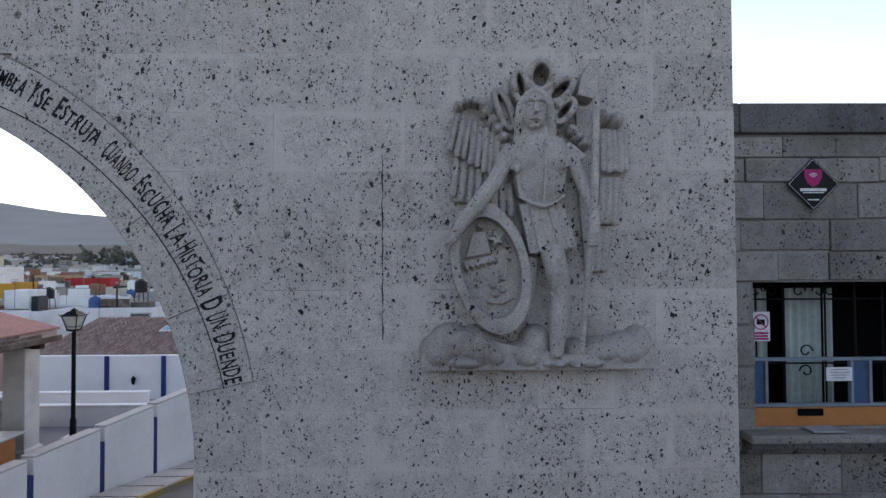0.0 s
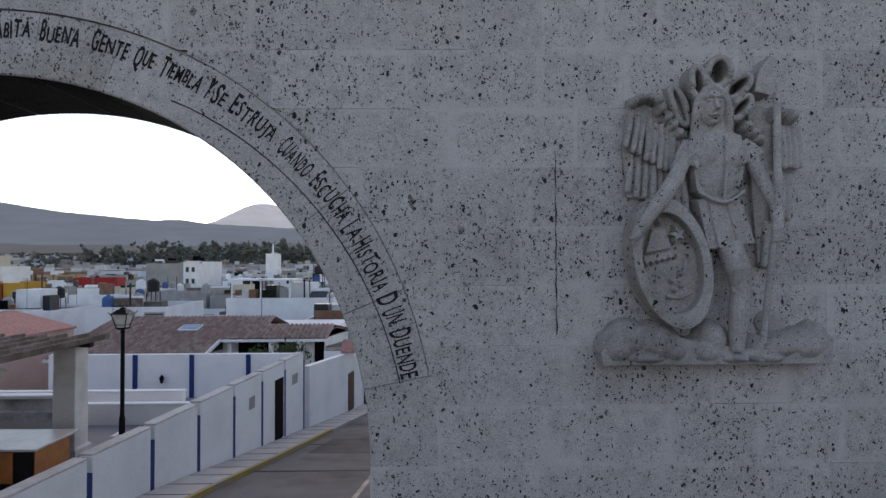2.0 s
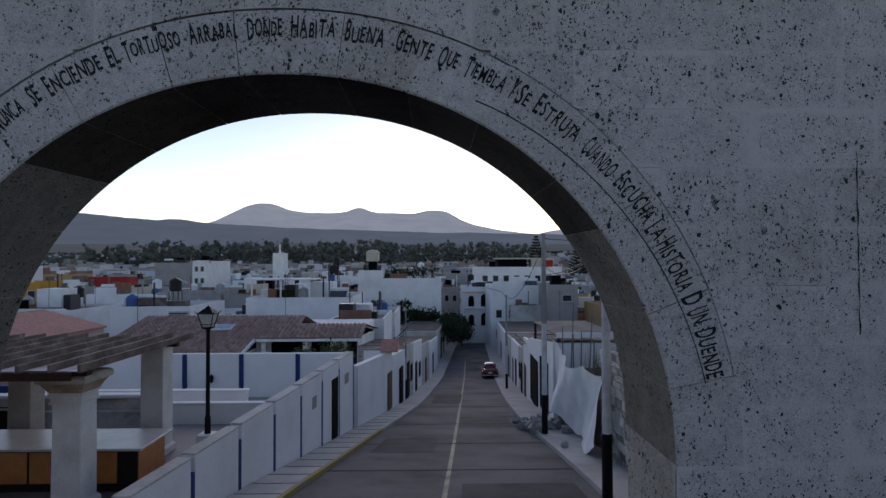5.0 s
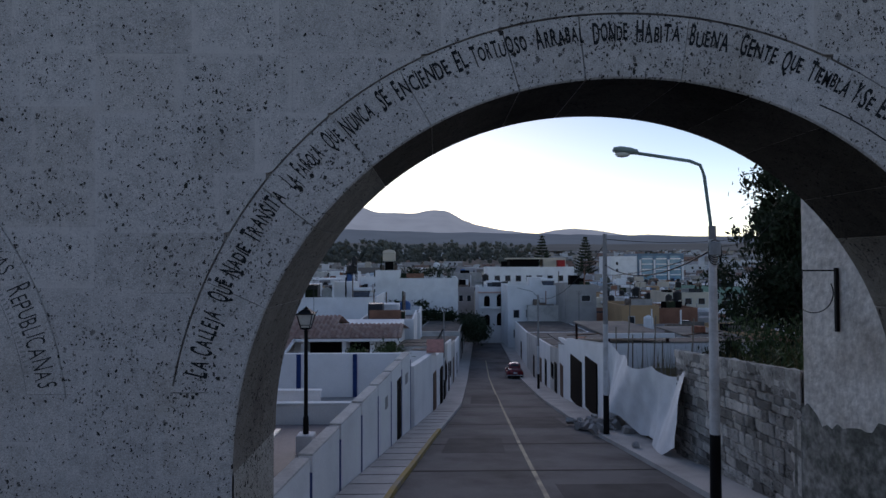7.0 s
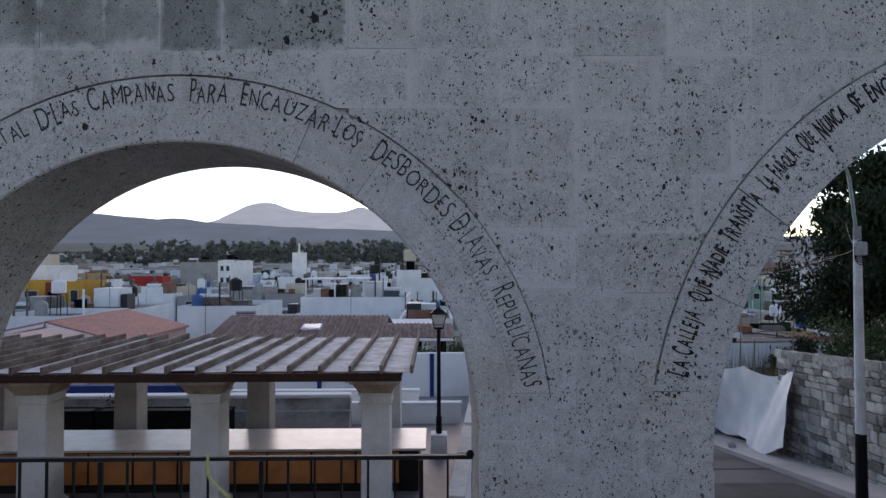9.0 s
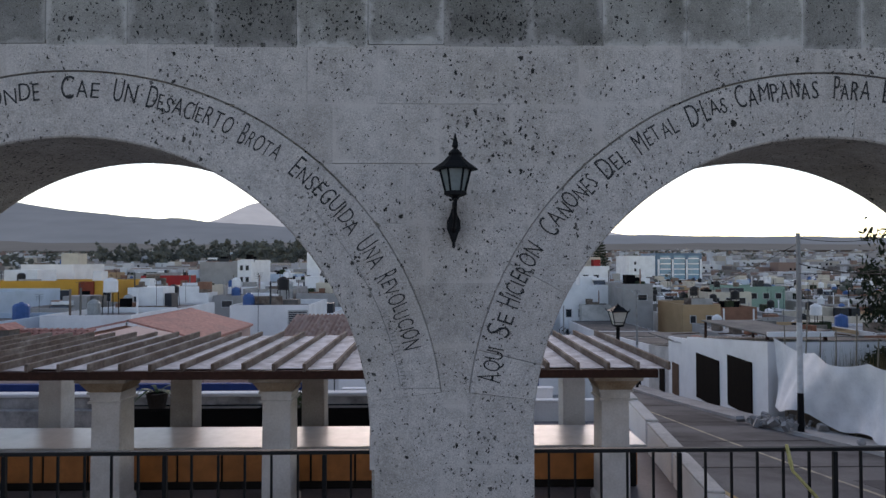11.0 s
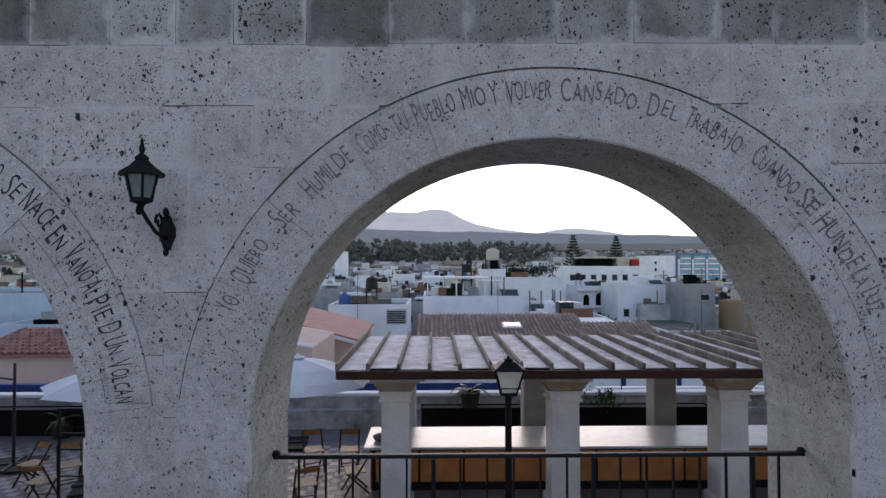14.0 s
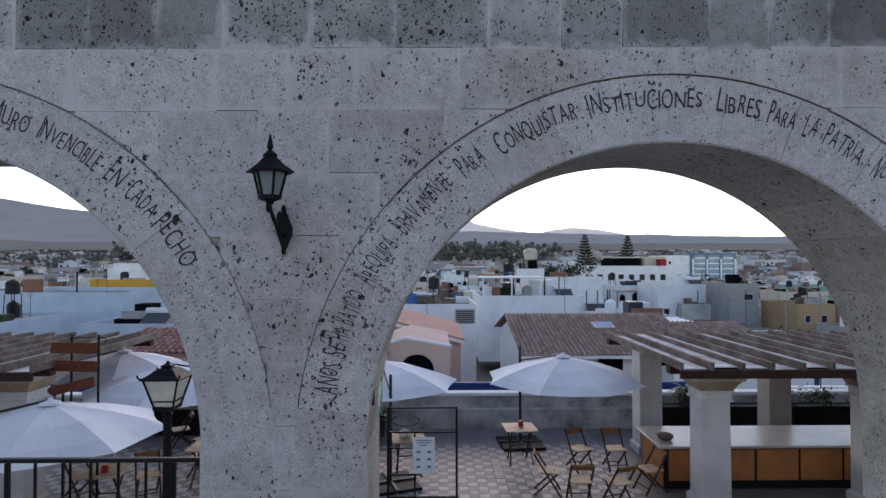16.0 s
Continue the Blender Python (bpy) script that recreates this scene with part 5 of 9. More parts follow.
def folding_chair(x, y, turn):
    c = thing("folding_chair", (x, y, FLOOR), turn, "wooden folding chair with slatted seat and crossed legs", "chair", "folding chairs of the terrace")
    seat = bmesh.new()
    for k in range(5):
        box(seat, -0.2, 0.2, -0.19 + 0.078 * k, -0.19 + 0.078 * k + 0.068, 0.43, 0.45)
    part("seat", seat, SEAT_WOOD, c, "pale worn seat")
    for s in (-1, 1):
        bm = bmesh.new()
        rod(bm, (s * 0.205, -0.24, 0.0), (s * 0.205, 0.27, 0.80), 0.021, 0.019, 6)
        part("back_leg", bm, WOOD_DK, c)
        bm = bmesh.new()
        rod(bm, (s * 0.175, 0.27, 0.0), (s * 0.175, -0.18, 0.43), 0.02, 0.02, 6)
        part("front_leg", bm, WOOD_DK, c)
    bm = bmesh.new()
    box(bm, -0.2, 0.2, -0.012, 0.012, -0.055, 0.055, pose(0, 0.25, 0.745, -32))
    part("backrest", bm, WOOD, c)
    for p, q in (((-0.2, -0.16, 0.12), (0.2, -0.16, 0.12)), ((-0.17, 0.2, 0.07), (0.17, 0.2, 0.07))):
        bm = bmesh.new()
        rod(bm, p, q, 0.011, 0.011, 6)
        part("stretcher", bm, WOOD_DK, c)
    return c


first_chair = folding_chair(-25.45, 11.45, 80)
for x, y, a in ((-24.95, 10.95, 178), (-24.5, 12.75, 20), (-23.72, 12.75, 5), (-24.25, 10.85, 200), (-23.42, 11.5, -75), (-30.05, 11.95, -25), (-29.25, 11.9, 35), (-29.25, 11.05, 178), (-29.55, 13.75, 10), (-31.2, 11.05, -50), (-30.75, 10.95, 140), (-33.9, 14.4, -60), (-33.0, 13.6, -30), (-31.55, 11.8, -60), (-33.2, 11.35, 30), (-32.6, 12.5, -100), (-34.5, 11.4, 70)):
    copy_thing(first_chair, pose(x, y, FLOOR, 0, 0, a))


def cafe_table(x, y, turn, extras=True):
    t = thing("cafe_table", (x, y, FLOOR), turn, "square wooden folding table on crossed dark legs", "table", "cafe tables of the terrace")
    part("tabletop", bevelled(-0.36, 0.36, -0.36, 0.36, 0.755, 0.785, 0.008), SEAT_WOOD, t)
    for s in (-1, 1):
        bm = bmesh.new()
        pipe(bm, [(s * 0.26, -0.26, 0), (s * 0.22, -0.05, 0.38), (s * 0.25, 0.22, 0.755)], 0.02, 6)
        part("leg", bm, WOOD_DK, t)
        bm = bmesh.new()
        pipe(bm, [(s * 0.22, 0.28, 0), (s * 0.2, 0.05, 0.38), (s * 0.22, -0.24, 0.755)], 0.02, 6)
        part("leg", bm, WOOD_DK, t)
    bm = bmesh.new()
    rod(bm, (-0.22, 0, 0.38), (0.22, 0, 0.38), 0.014, 0.014, 6)
    part("stretcher", bm, WOOD_DK, t)
    return t


RED = surface("red_plastic", (0.42, 0.035, 0.035), 0.45, 30, 5, 0.1, 0.3, 0.02)
for x, y, a in ((-25.75, 13.2, 4), (-28.25, 12.5, 10), (-32.3, 12.0, 0), (-33.6, 10.6, 8)):
    cafe_table(x, y, a)
for x, y in ((-25.72, 13.25), (-33.55, 10.5)):
    bm = bevelled(-0.05, 0.05, -0.04, 0.04, 0, 0.13, 0.006)
    ob = part("napkin_holder", bm, RED)
    ob.matrix_basis = pose(x, y, FLOOR + 0.785, 0, 0, 12)
    tagged(ob, "small red napkin holder on a cafe table", "napkin holder")
bm = bmesh.new()
for k in range(5):
    bmesh.ops.create_uvsphere(bm, u_segments=10, v_segments=7, radius=1, matrix=Matrix.Translation((-28.35 + 0.06 * (k % 3), 12.45 + 0.05 * (k // 3), FLOOR + 0.85 + 0.05 * (k % 2))) @ Matrix.Diagonal((0.09, 0.07, 0.07, 1)))
tagged(part("folded_cloth", bm, surface("pale_cloth", (0.62, 0.56, 0.48), 0.9, 30, 6), smooth=True), "pale crumpled bundle of cloth on a cafe table", "cloth")

# menu stand: a tall black frame with a printed sheet
stand = thing("menu_stand", (-27.9, 10.4, FLOOR), 0, "tall black iron menu stand with a white printed sheet", "sign stand")
for x in (-0.61, 0.61):
    part("upright", bevelled(x - 0.02, x + 0.02, -0.02, 0.02, 0, 1.95, 0.004), BLACK, stand)
for z in (1.93, 1.5, 0.35):
    part("crossbar", bevelled(-0.61, 0.61, -0.015, 0.015, z - 0.015, z + 0.015, 0.003), BLACK, stand)
for z in (1.22, 0.75):
    part("crossbar", bevelled(-0.61, -0.02, -0.015, 0.015, z - 0.012, z + 0.012, 0.003), BLACK, stand)
part("middle_upright", bevelled(-0.15, -0.12, -0.015, 0.015, 0.0, 1.5, 0.003), BLACK, stand)
bm = bmesh.new()
pipe(bm, [(-0.3 + 0.24 * math.cos(a), -0.01, 1.71 + 0.1 * math.sin(a)) for a in (2 * math.pi * k / 20 for k in range(21))], 0.008, 6)
part("oval_badge", bm, BLACK, stand)
PAPER = surface("paper", (0.72, 0.76, 0.80), 0.8, 60, 5, 0.03, 0.08, 0.0)
PRINT = surface("blue_print", (0.10, 0.22, 0.30), 0.8, 60, 5, 0.05, 0.1, 0.0)
sheet = part("menu_sheet", bevelled(-0.17, 0.22, -0.03, -0.018, 0.78, 1.42, 0.002), PAPER, stand, "white printed sheet")
for z, w in ((1.36, 0.15), (1.32, 0.12), (1.28, 0.06)):
    bm = bmesh.new()
    box(bm, 0.025 - w, 0.025 + w, -0.034, -0.031, z - 0.009, z + 0.009)
    part("text_bar", bm, PRINT, sheet)
for r in range(3):
    for cx in (-0.07, 0.12):
        bm = bmesh.new()
        box(bm, cx - 0.035, cx + 0.035, -0.034, -0.031, 1.14 - 0.13 * r, 1.18 - 0.13 * r)
        part("printed_mark", bm, PRINT, sheet)

# wooden direction boards
RUST = surface("red_brown_board", (0.15, 0.045, 0.022), 0.75, 14, 3, 0.2, 0.35, 0.15)
sgn = thing("direction_sign", (-34.05, 10.4, FLOOR + 0.1), 0, "post with three red-brown wooden direction boards", "sign")
for x in (-0.05, 0.42):
    bm = bmesh.new()
    rod(bm, (x, 0, 0), (x, 0, 3.15), 0.022, 0.02, 8)
    part("post", bm, BLACK, sgn)
for z, tilt in ((2.92, 0), (2.6, -1), (2.26, 14)):
    bm = bmesh.new()
    m = pose(0.05, -0.04, z, 0, -tilt, 0)
    prism(bm, [(-0.45, -0.09), (0.36, -0.1), (0.38, 0.09), (-0.42, 0.1)] if tilt < 5 else [(-0.5, 0), (-0.38, -0.13), (-0.38, -0.08), (0.33, -0.08), (0.33, 0.08), (-0.38, 0.08), (-0.38, 0.13)], -0.015, 0.015, m)
    part("board", bm, RUST, sgn)
bm = bmesh.new()
pipe(bm, [(-0.1, 0, 3.08), (0.2, 0, 3.1), (0.5, 0, 3.1), (0.56, 0, 3.05), (0.52, 0, 3.0)], 0.01, 6)
part("scroll", bm, BLACK, sgn)

# ==== the street's west side ====
BLUE = surface("deep_blue_paint", (0.02, 0.045, 0.16), 0.7, 20, 2, 0.12, 0.25, 0.05)
ROOF_RED = surface("red_clay_tile", (0.43, 0.205, 0.165), 0.85, 6, 0.9, 0.2, 0.35, 0.1, tint=(0.33, 0.175, 0.15), per_piece=0.2)
ROOF_BROWN = surface("brown_clay_tile", (0.40, 0.25, 0.20), 0.85, 6, 0.9, 0.2, 0.35, 0.1, tint=(0.29, 0.20, 0.175), per_piece=0.2)
# near-black; as flat plates it stands in for the shade inside openings
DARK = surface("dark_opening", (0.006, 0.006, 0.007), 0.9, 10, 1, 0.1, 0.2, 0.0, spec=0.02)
PANE = surface("dark_glass", (0.02, 0.024, 0.03), 0.08, 5, 1, 0.1, 0.2, 0.0, spec=0.6)
DOOR = surface("dark_door", (0.008, 0.006, 0.0055), 0.8, 14, 3, 0.2, 0.3, 0.1, spec=0.04)
BRICK_RED = surface("red_brick", (0.28, 0.12, 0.08), 0.95, 14, 2, 0.2, 0.3, 0.1)
BROWN_DOOR = surface("brown_door", (0.11, 0.055, 0.03), 0.6, 14, 3, 0.2, 0.3, 0.1)


def fence_wall():
    """White panels in a row with narrow blue pilasters between; the tops stay level while the street falls."""
    fence = thing("panel_wall", (0, 0, 0), 0, "white rendered street wall of level panels with narrow blue pilasters", "wall", kind="structure")
    a, b = Vector((-8.72, 9.6, 0)), Vector((-7.02, 24.2, 0))
    n, turn = 7, math.degrees(math.atan2(b.y - a.y, b.x - a.x))
    step = (b - a) / n
    L = step.length
    for k in range(n):
        p = a + step * (k + 0.5)
        foot = street(p.y + L / 2) - 0.25 - (-1.48)
        lift = 0.03 * k - 0.06
        ob = part("panel", bevelled(-L / 2 + 0.075, L / 2 - 0.075, -0.15, 0.15, foot, lift, 0.012), PLASTER, fence)
        ob.matrix_basis = pose(p.x, p.y, -1.48, 0, 0, turn)
        ob = part("coping", bevelled(-L / 2 + 0.068, L / 2 - 0.068, -0.155, 0.155, lift + 0.001, lift + 0.05, 0.012), PLASTER_OLD, fence, "greyed coping")
        ob.matrix_basis = pose(p.x, p.y, -1.48, 0, 0, turn)
        ob = part("pilaster", bevelled(-0.074, 0.074, -0.153, 0.05, foot, lift - 0.3, 0.004), BLUE, fence)
        q = a + step * (k + 1)
        ob.matrix_basis = pose(q.x, q.y, -1.48, 0, 0, turn)
    # the door and the small plates in the last panel
    p = a + step * 5.72
    ob = part("gate", bevelled(-0.42, 0.42, -0.16, 0.0, street(p.y) + 0.1 + 1.48, -0.42, 0.01), DOOR, fence, "dark iron gate")
    ob.matrix_basis = pose(p.x, p.y, -1.48, 0, 0, turn)
    for k, w in ((4.6, 0.22), (6.5, 0.3)):
        p = a + step * k
        ob = part("plate", bevelled(-w, w, -0.16, -0.13, -0.95, -0.55, 0.005), CONCRETE, fence)
        ob.matrix_basis = pose(p.x, p.y, -1.48, 0, 0, turn)


fence_wall()


def block_wall(name, x0, x1, y0, y1, z0, z1, material, label, coping=None):
    w = thing(name, (0, 0, 0), 0, label, "wall", kind="structure")
    part("body", bevelled(x0, x1, y0, y1, z0, z1, 0.015), material, w)
    if coping:
        part("coping", bevelled(x0 - 0.03, x1 + 0.03, y0 - 0.03, y1 + 0.03, z1, z1 + 0.06, 0.012), coping, w)
    return w


court = block_wall("courtyard_wall", -17.5, -7.0, 24.25, 24.5, -6, -1.40, PLASTER, "white rendered courtyard wall with blue pilasters")
for x in (-13.9, -11.55, -9.2):
    part("pilaster", bevelled(x - 0.09, x + 0.09, 24.19, 24.27, -6, -1.42, 0.005), BLUE, court)
bm = bmesh.new()
lathe(bm, [(0.02, 0.22), (0.09, 0.12), (0.1, 0.1), (0.06, -0.1), (0.02, -0.14)], 8, pose(-12.75, 24.13, -2.45))
tagged(part("courtyard_lamp", bm, BLACK), "small black lantern on the white courtyard wall", "lamp")
block_wall("garden_wall", -16.5, -9.6, 18.9, 19.1, -4.5, -1.80, PLASTER, "low white garden wall", PLASTER)
block_wall("garden_wall_low", -15.5, -8.3, 17.0, 17.2, -4.5, -1.76, PLASTER, "low white wall beside the terrace", PLASTER)
block_wall("blue_wall", -46, -17.6, 20.0, 20.25, -5, -1.80, BLUE, "deep blue painted garden wall", None)
block_wall("blue_wall_cap", -46, -17.6, 19.95, 20.3, -5, -2.15, PLASTER, "white rendered base of the blue wall", None)
# a garden floor between terrace and courtyard
bm = bmesh.new()
plate(bm, [(-46, 16.3), (-8.4, 16.3), (-7.6, 24.2), (-46, 24.2)], -4.6, -3.2)
tagged(part("courtyard_floor", bm, CONCRETE), "grey concrete floor of the lower courtyard", "floor", kind="structure")
# flag on the courtyard pole
bm = bmesh.new()
rod(bm, (-16.4, 16.8, -3.2), (-16.4, 16.8, 0.3), 0.018, 0.015, 6)
flag = tagged(part("slim_pole", bm, BLACK), "slim dark pole with a knob beyond the parapet", "pole")

ROOF_DIRT = surface("dirty_roof", (0.085, 0.08, 0.076), 0.95, 5, 0.8, 0.3, 0.4, 0.1, tint=(0.19, 0.165, 0.14))


def street_house(y0, y1, top0, top1, material, label, door=None, window=None, deep=5.0, side=-1):
    """A plain street front between y0 and y1 with a sloping foot; side -1: west, 1: east."""
    h = thing("street_front", (0, 0, 0), 0, label, "house", "houses along the street")
    e = (lambda y: le(y) - 1.2) if side < 0 else (lambda y: re_(y) + 1.45)
    bm = bmesh.new()
    f = [(e(y0), y0), (e(y1), y1), (e(y1) + side * deep, y1), (e(y0) + side * deep, y0)]
    lo = [bm.verts.new((x, y, street(y) - 0.5)) for x, y in f]
    hi = [bm.verts.new((x, y, top0 if y == y0 else top1)) for x, y in f]
    bm.faces.new(lo)
    bm.faces.new(hi)
    for k in range(4):
        bm.faces.new((lo[k], lo[(k + 1) % 4], hi[(k + 1) % 4], hi[k]))
    bmesh.ops.recalc_face_normals(bm, faces=bm.faces)
    part("wall", bm, material, h)
    if deep > 1:
        # a dirty flat roof inside a low parapet
        bm = bmesh.new()
        c = sum((Vector((x, y, 0)) for x, y in f), Vector()) / 4
        q = [Vector((x, y, 0)).lerp(c, 0.06) for x, y in f]
        base = [bm.verts.new((p.x, p.y, (top0 if y == y0 else top1) + 0.002)) for p, (x, y) in zip(q, f)]
        lid = [bm.verts.new((v.co.x, v.co.y, v.co.z + 0.03)) for v in base]
        bm.faces.new(lid)
        for k in range(4):
            bm.faces.new((base[k], base[(k + 1) % 4], lid[(k + 1) % 4], lid[k]))
        bmesh.ops.recalc_face_normals(bm, faces=bm.faces)
        part("flat_roof", bm, ROOF_DIRT, h, "dirty grey flat roof")
    turn = math.degrees(math.atan2(e(y1) - e(y0), y1 - y0))
    for at, w, z0, z1, mt, nm in (door or []):
        y = y0 + (y1 - y0) * at
        ob = part(nm, bevelled(-0.05, 0.05, -w / 2, w / 2, street(y) + 0.13 + z0, street(y) + 0.13 + z1, 0.01), mt, h)
        ob.matrix_basis = pose(e(y), y, 0, 0, 0, -turn)
    return h


street_house(24.6, 30.2, -2.0, -2.35, PLASTER, "white rendered street wall", deep=0.3)
g = street_house(30.2, 31.6, -2.2, -2.3, PLASTER, "white gatehouse with a brown door under a small tiled roof", [(0.5, 1.0, 0, 2.0, BROWN_DOOR, "door")], deep=1.2)
bm = bmesh.new()
prism(bm, [(-0.85, 0), (0.0, 0.5), (0.85, 0.0), (0.85, -0.08), (-0.85, -0.08)], -0.55, 0.35, pose(le(30.9) - 1.25, 30.9, -2.2, 0, 0, 90))
part("roof", bm, ROOF_RED, g, "red tiled saddle roof")
street_house(31.6, 36.5, -2.7, -3.1, PLASTER, "white rendered street wall with a dark door", [(0.6, 1.1, 0, 2.1, DOOR, "door")], deep=0.4)
street_house(36.5, 41.0, -2.9, -3.3, PLASTER_OLD, "grey house front with dark doors", [(0.3, 1.3, 0, 2.3, DOOR, "door"), (0.72, 1.0, 1.0, 2.1, DARK, "window")], deep=4)
street_house(41.0, 47.5, -3.3, -3.9, PLASTER, "white house front with a dark door", [(0.3, 1.1, 0, 2.1, DOOR, "door"), (0.7, 1.2, 0.9, 2.0, DARK, "window")], deep=5)
street_house(47.5, 55, -4.4, -5.0, PLASTER_OLD, "grey rendered house front", [(0.5, 1.1, 0, 2.1, BROWN_DOOR, "door")], deep=5)
street_house(55, 66, -5.2, -6.0, PLASTER, "low white house front", [(0.4, 1.2, 0, 2.1, DOOR, "door")], deep=5)
street_house(66, 84, -5.5, -6.0, PLASTER_OLD, "worn grey house front at the foot of the street", [(0.3, 1.2, 0, 2.1, DOOR, "door"), (0.6, 1.2, 0, 2.1, DARK, "door")], deep=5)
# spiked rail above the white wall
rail = thing("security_rail", (0, 0, 0), 0, "dark security rail with bent posts above the wall", "railing")
for k in range(7):
    y = 31.0 + k * 1.0
    x = le(y) - 1.35
    bm = bmesh.new()
    pipe(bm, [(x, y, -2.75), (x, y, -1.95), (x + 0.25, y, -1.75)], 0.025, 5)
    part("post", bm, BLACK, rail)
bm = bmesh.new()
rod(bm, (le(31) - 1.35, 31, -2.1), (le(37) - 1.35, 37, -2.2), 0.02, 0.02, 5)
part("wire", bm, BLACK, rail)


def tile_colours(name, colour, other):
    """Fired clay whose colour changes from tile to tile."""
    m = surface(name, colour, 0.85, 9, 0.9, 0.16, 0.3, 0.1, tint=tuple(c * 0.74 for c in colour))
    n, l = m.node_tree.nodes, m.node_tree.links
    b = n["Principled BSDF"]
    was = b.inputs["Base Color"].links[0].from_socket
    geo, mix, ramp = n.new("ShaderNodeNewGeometry"), n.new("ShaderNodeMix"), n.new("ShaderNodeMapRange")
    mix.data_type = "RGBA"
    ramp.inputs["From Min"].default_value, ramp.inputs["From Max"].default_value = 0.25, 0.95
    l.new(geo.outputs["Random Per Island"], ramp.inputs["Value"])
    l.new(ramp.outputs["Result"], mix.inputs["Factor"])
    l.new(was, mix.inputs["A"])
    mix.inputs["B"].default_value = (*other, 1)
    l.new(mix.outputs["Result"], b.inputs["Base Color"])
    return m


TILE_BROWN = tile_colours("mixed_clay_tile", (0.32, 0.205, 0.17), (0.40, 0.29, 0.25))
TILE_RED = tile_colours("red_mixed_tile", (0.33, 0.155, 0.13), (0.39, 0.21, 0.178))


def curved_tiles(x0, x1, y0, y1, z0, z1, material, parent, name="roof_tiles", pitch=0.27):
    """A tiled slope from the eaves (y0, z0) to the ridge (y1, z1): barrel tiles, each lapping the one below."""
    bm = bmesh.new()
    n = int((x1 - x0) / pitch)
    step = (x1 - x0) / n
    rows = max(4, int(math.hypot(y1 - y0, z1 - z0) / 0.42))
    up = Vector((0, -(z1 - z0), (y1 - y0))).normalized()
    rng = random.Random(int(x0 * 7))
    for j in range(rows):
        t0, t1 = j / rows - 0.012, (j + 1) / rows
        for i in range(n):
            x, push = x0 + step * i, rng.uniform(0, 0.014)
            prev = None
            for k in range(6):
                h = (0, 0.06, 0.085, 0.06, 0, -0.02)[k]
                xx = x + step * (0, 0.14, 0.36, 0.58, 0.72, 1.0)[k]
                pair = [bm.verts.new(Vector((xx, y0 + (y1 - y0) * t, z0 + (z1 - z0) * t)) + up * (h + lift)) for t, lift in ((t0, 0.05 + push), (t1, 0.012 + push))]
                if prev:
                    bm.faces.new((prev[0], pair[0], pair[1], prev[1]))
                prev = pair
    tagged(part(name, bm, material, parent), kind="stuff")
    bm = bmesh.new()
    b = [bm.verts.new(p) for p in ((x0, y0, z0), (x1, y0, z0), (x1, y1, z1), (x0, y1, z1))]
    bm.faces.new(b)
    e = [bm.verts.new(p) for p in ((x0, y0, z0 - 0.12), (x1, y0, z0 - 0.12))]
    bm.faces.new((b[0], e[0], e[1], b[1]))
    return part("roof_board", bm, material, parent)


WINDOW_FRAME = surface("window_frame", (0.45, 0.45, 0.45), 0.6, 30, 4)


def window_on(parent, x, y, z, w, h, frame_mat=None, pane_mat=None, turn=0):
    """A framed window on a wall that faces the square."""
    f = bmesh.new()
    t = 0.07
    for a in ((-w / 2, w / 2, h / 2 - t, h / 2), (-w / 2, w / 2, -h / 2, -h / 2 + t), (-w / 2, -w / 2 + t, -h / 2 + t, h / 2 - t), (w / 2 - t, w / 2, -h / 2 + t, h / 2 - t), (-0.025, 0.025, -h / 2 + t, h / 2 - t)):
        box(f, a[0], a[1], -0.06, 0.01, a[2], a[3])
    win = part("window", f, frame_mat or WINDOW_FRAME, parent)
    win.matrix_basis = pose(x, y, z, 0, 0, turn)
    g = bmesh.new()
    box(g, -w / 2 + t, w / 2 - t, -0.02, 0.005, -h / 2 + t, h / 2 - t)
    part("pane", g, pane_mat or PANE, win)
    return win


# the long white house with the brown tiled roof
house = thing("tiled_house", (0, 0, 0), 0, "long white house with a brown clay tile roof and skylights", "house")
part("wall", bevelled(-22.4, -14.7, 33.0, 46, -8, -2.95, 0.02), PLASTER, house)
part("rear_wall", bevelled(-14.7, -8.3, 36.4, 46, -8, -2.1, 0.02), PLASTER, house)
curved_tiles(-22.9, -14.4, 32.0, 39.4, -2.86, -1.22, TILE_BROWN, house)
curved_tiles(-14.4, -12.2, 35.0, 39.4, -2.195, -1.22, TILE_BROWN, house)
curved_tiles(-12.2, -7.9, 35.0, 37.6, -2.195, -1.6, TILE_BROWN, house)
for x0, x1, yr, z in ((-22.9, -12.2, 39.4, -1.22), (-12.2, -7.9, 37.6, -1.6)):
    bm = bmesh.new()
    bm.faces.new([bm.verts.new(p) for p in ((x0, yr, z), (x1, yr, z), (x1, 46.5, -2.9), (x0, 46.5, -2.9))])
    part("back_slope", bm, ROOF_BROWN, house)
for x, y0, z0, yr, zr in ((-22.4, 33, -2.95, 39.4, -1.35), (-8.3, 35.6, -2.25, 37.6, -1.68)):
    bm = bmesh.new()
    bm.faces.new([bm.verts.new(p) for p in ((x, y0, z0), (x, 46, -2.95), (x, yr, zr))])
    part("gable", bm, PLASTER, house)
part("fascia", bevelled(-22.95, -14.35, 31.96, 32.04, -3.02, -2.84, 0.01), PLASTER, house, "white fascia board")
part("fascia", bevelled(-14.35, -7.85, 34.95, 35.03, -2.36, -2.19, 0.01), PLASTER, house, "white fascia board")
bm = bmesh.new()
prism(bm, [(31.96, -3.02), (35.0, -2.35), (35.0, -2.17), (31.96, -2.84)], -14.42, -14.3, Matrix(((0, 1, 0, 0), (1, 0, 0, 0), (0, 0, 1, 0), (0, 0, 0, 1))))
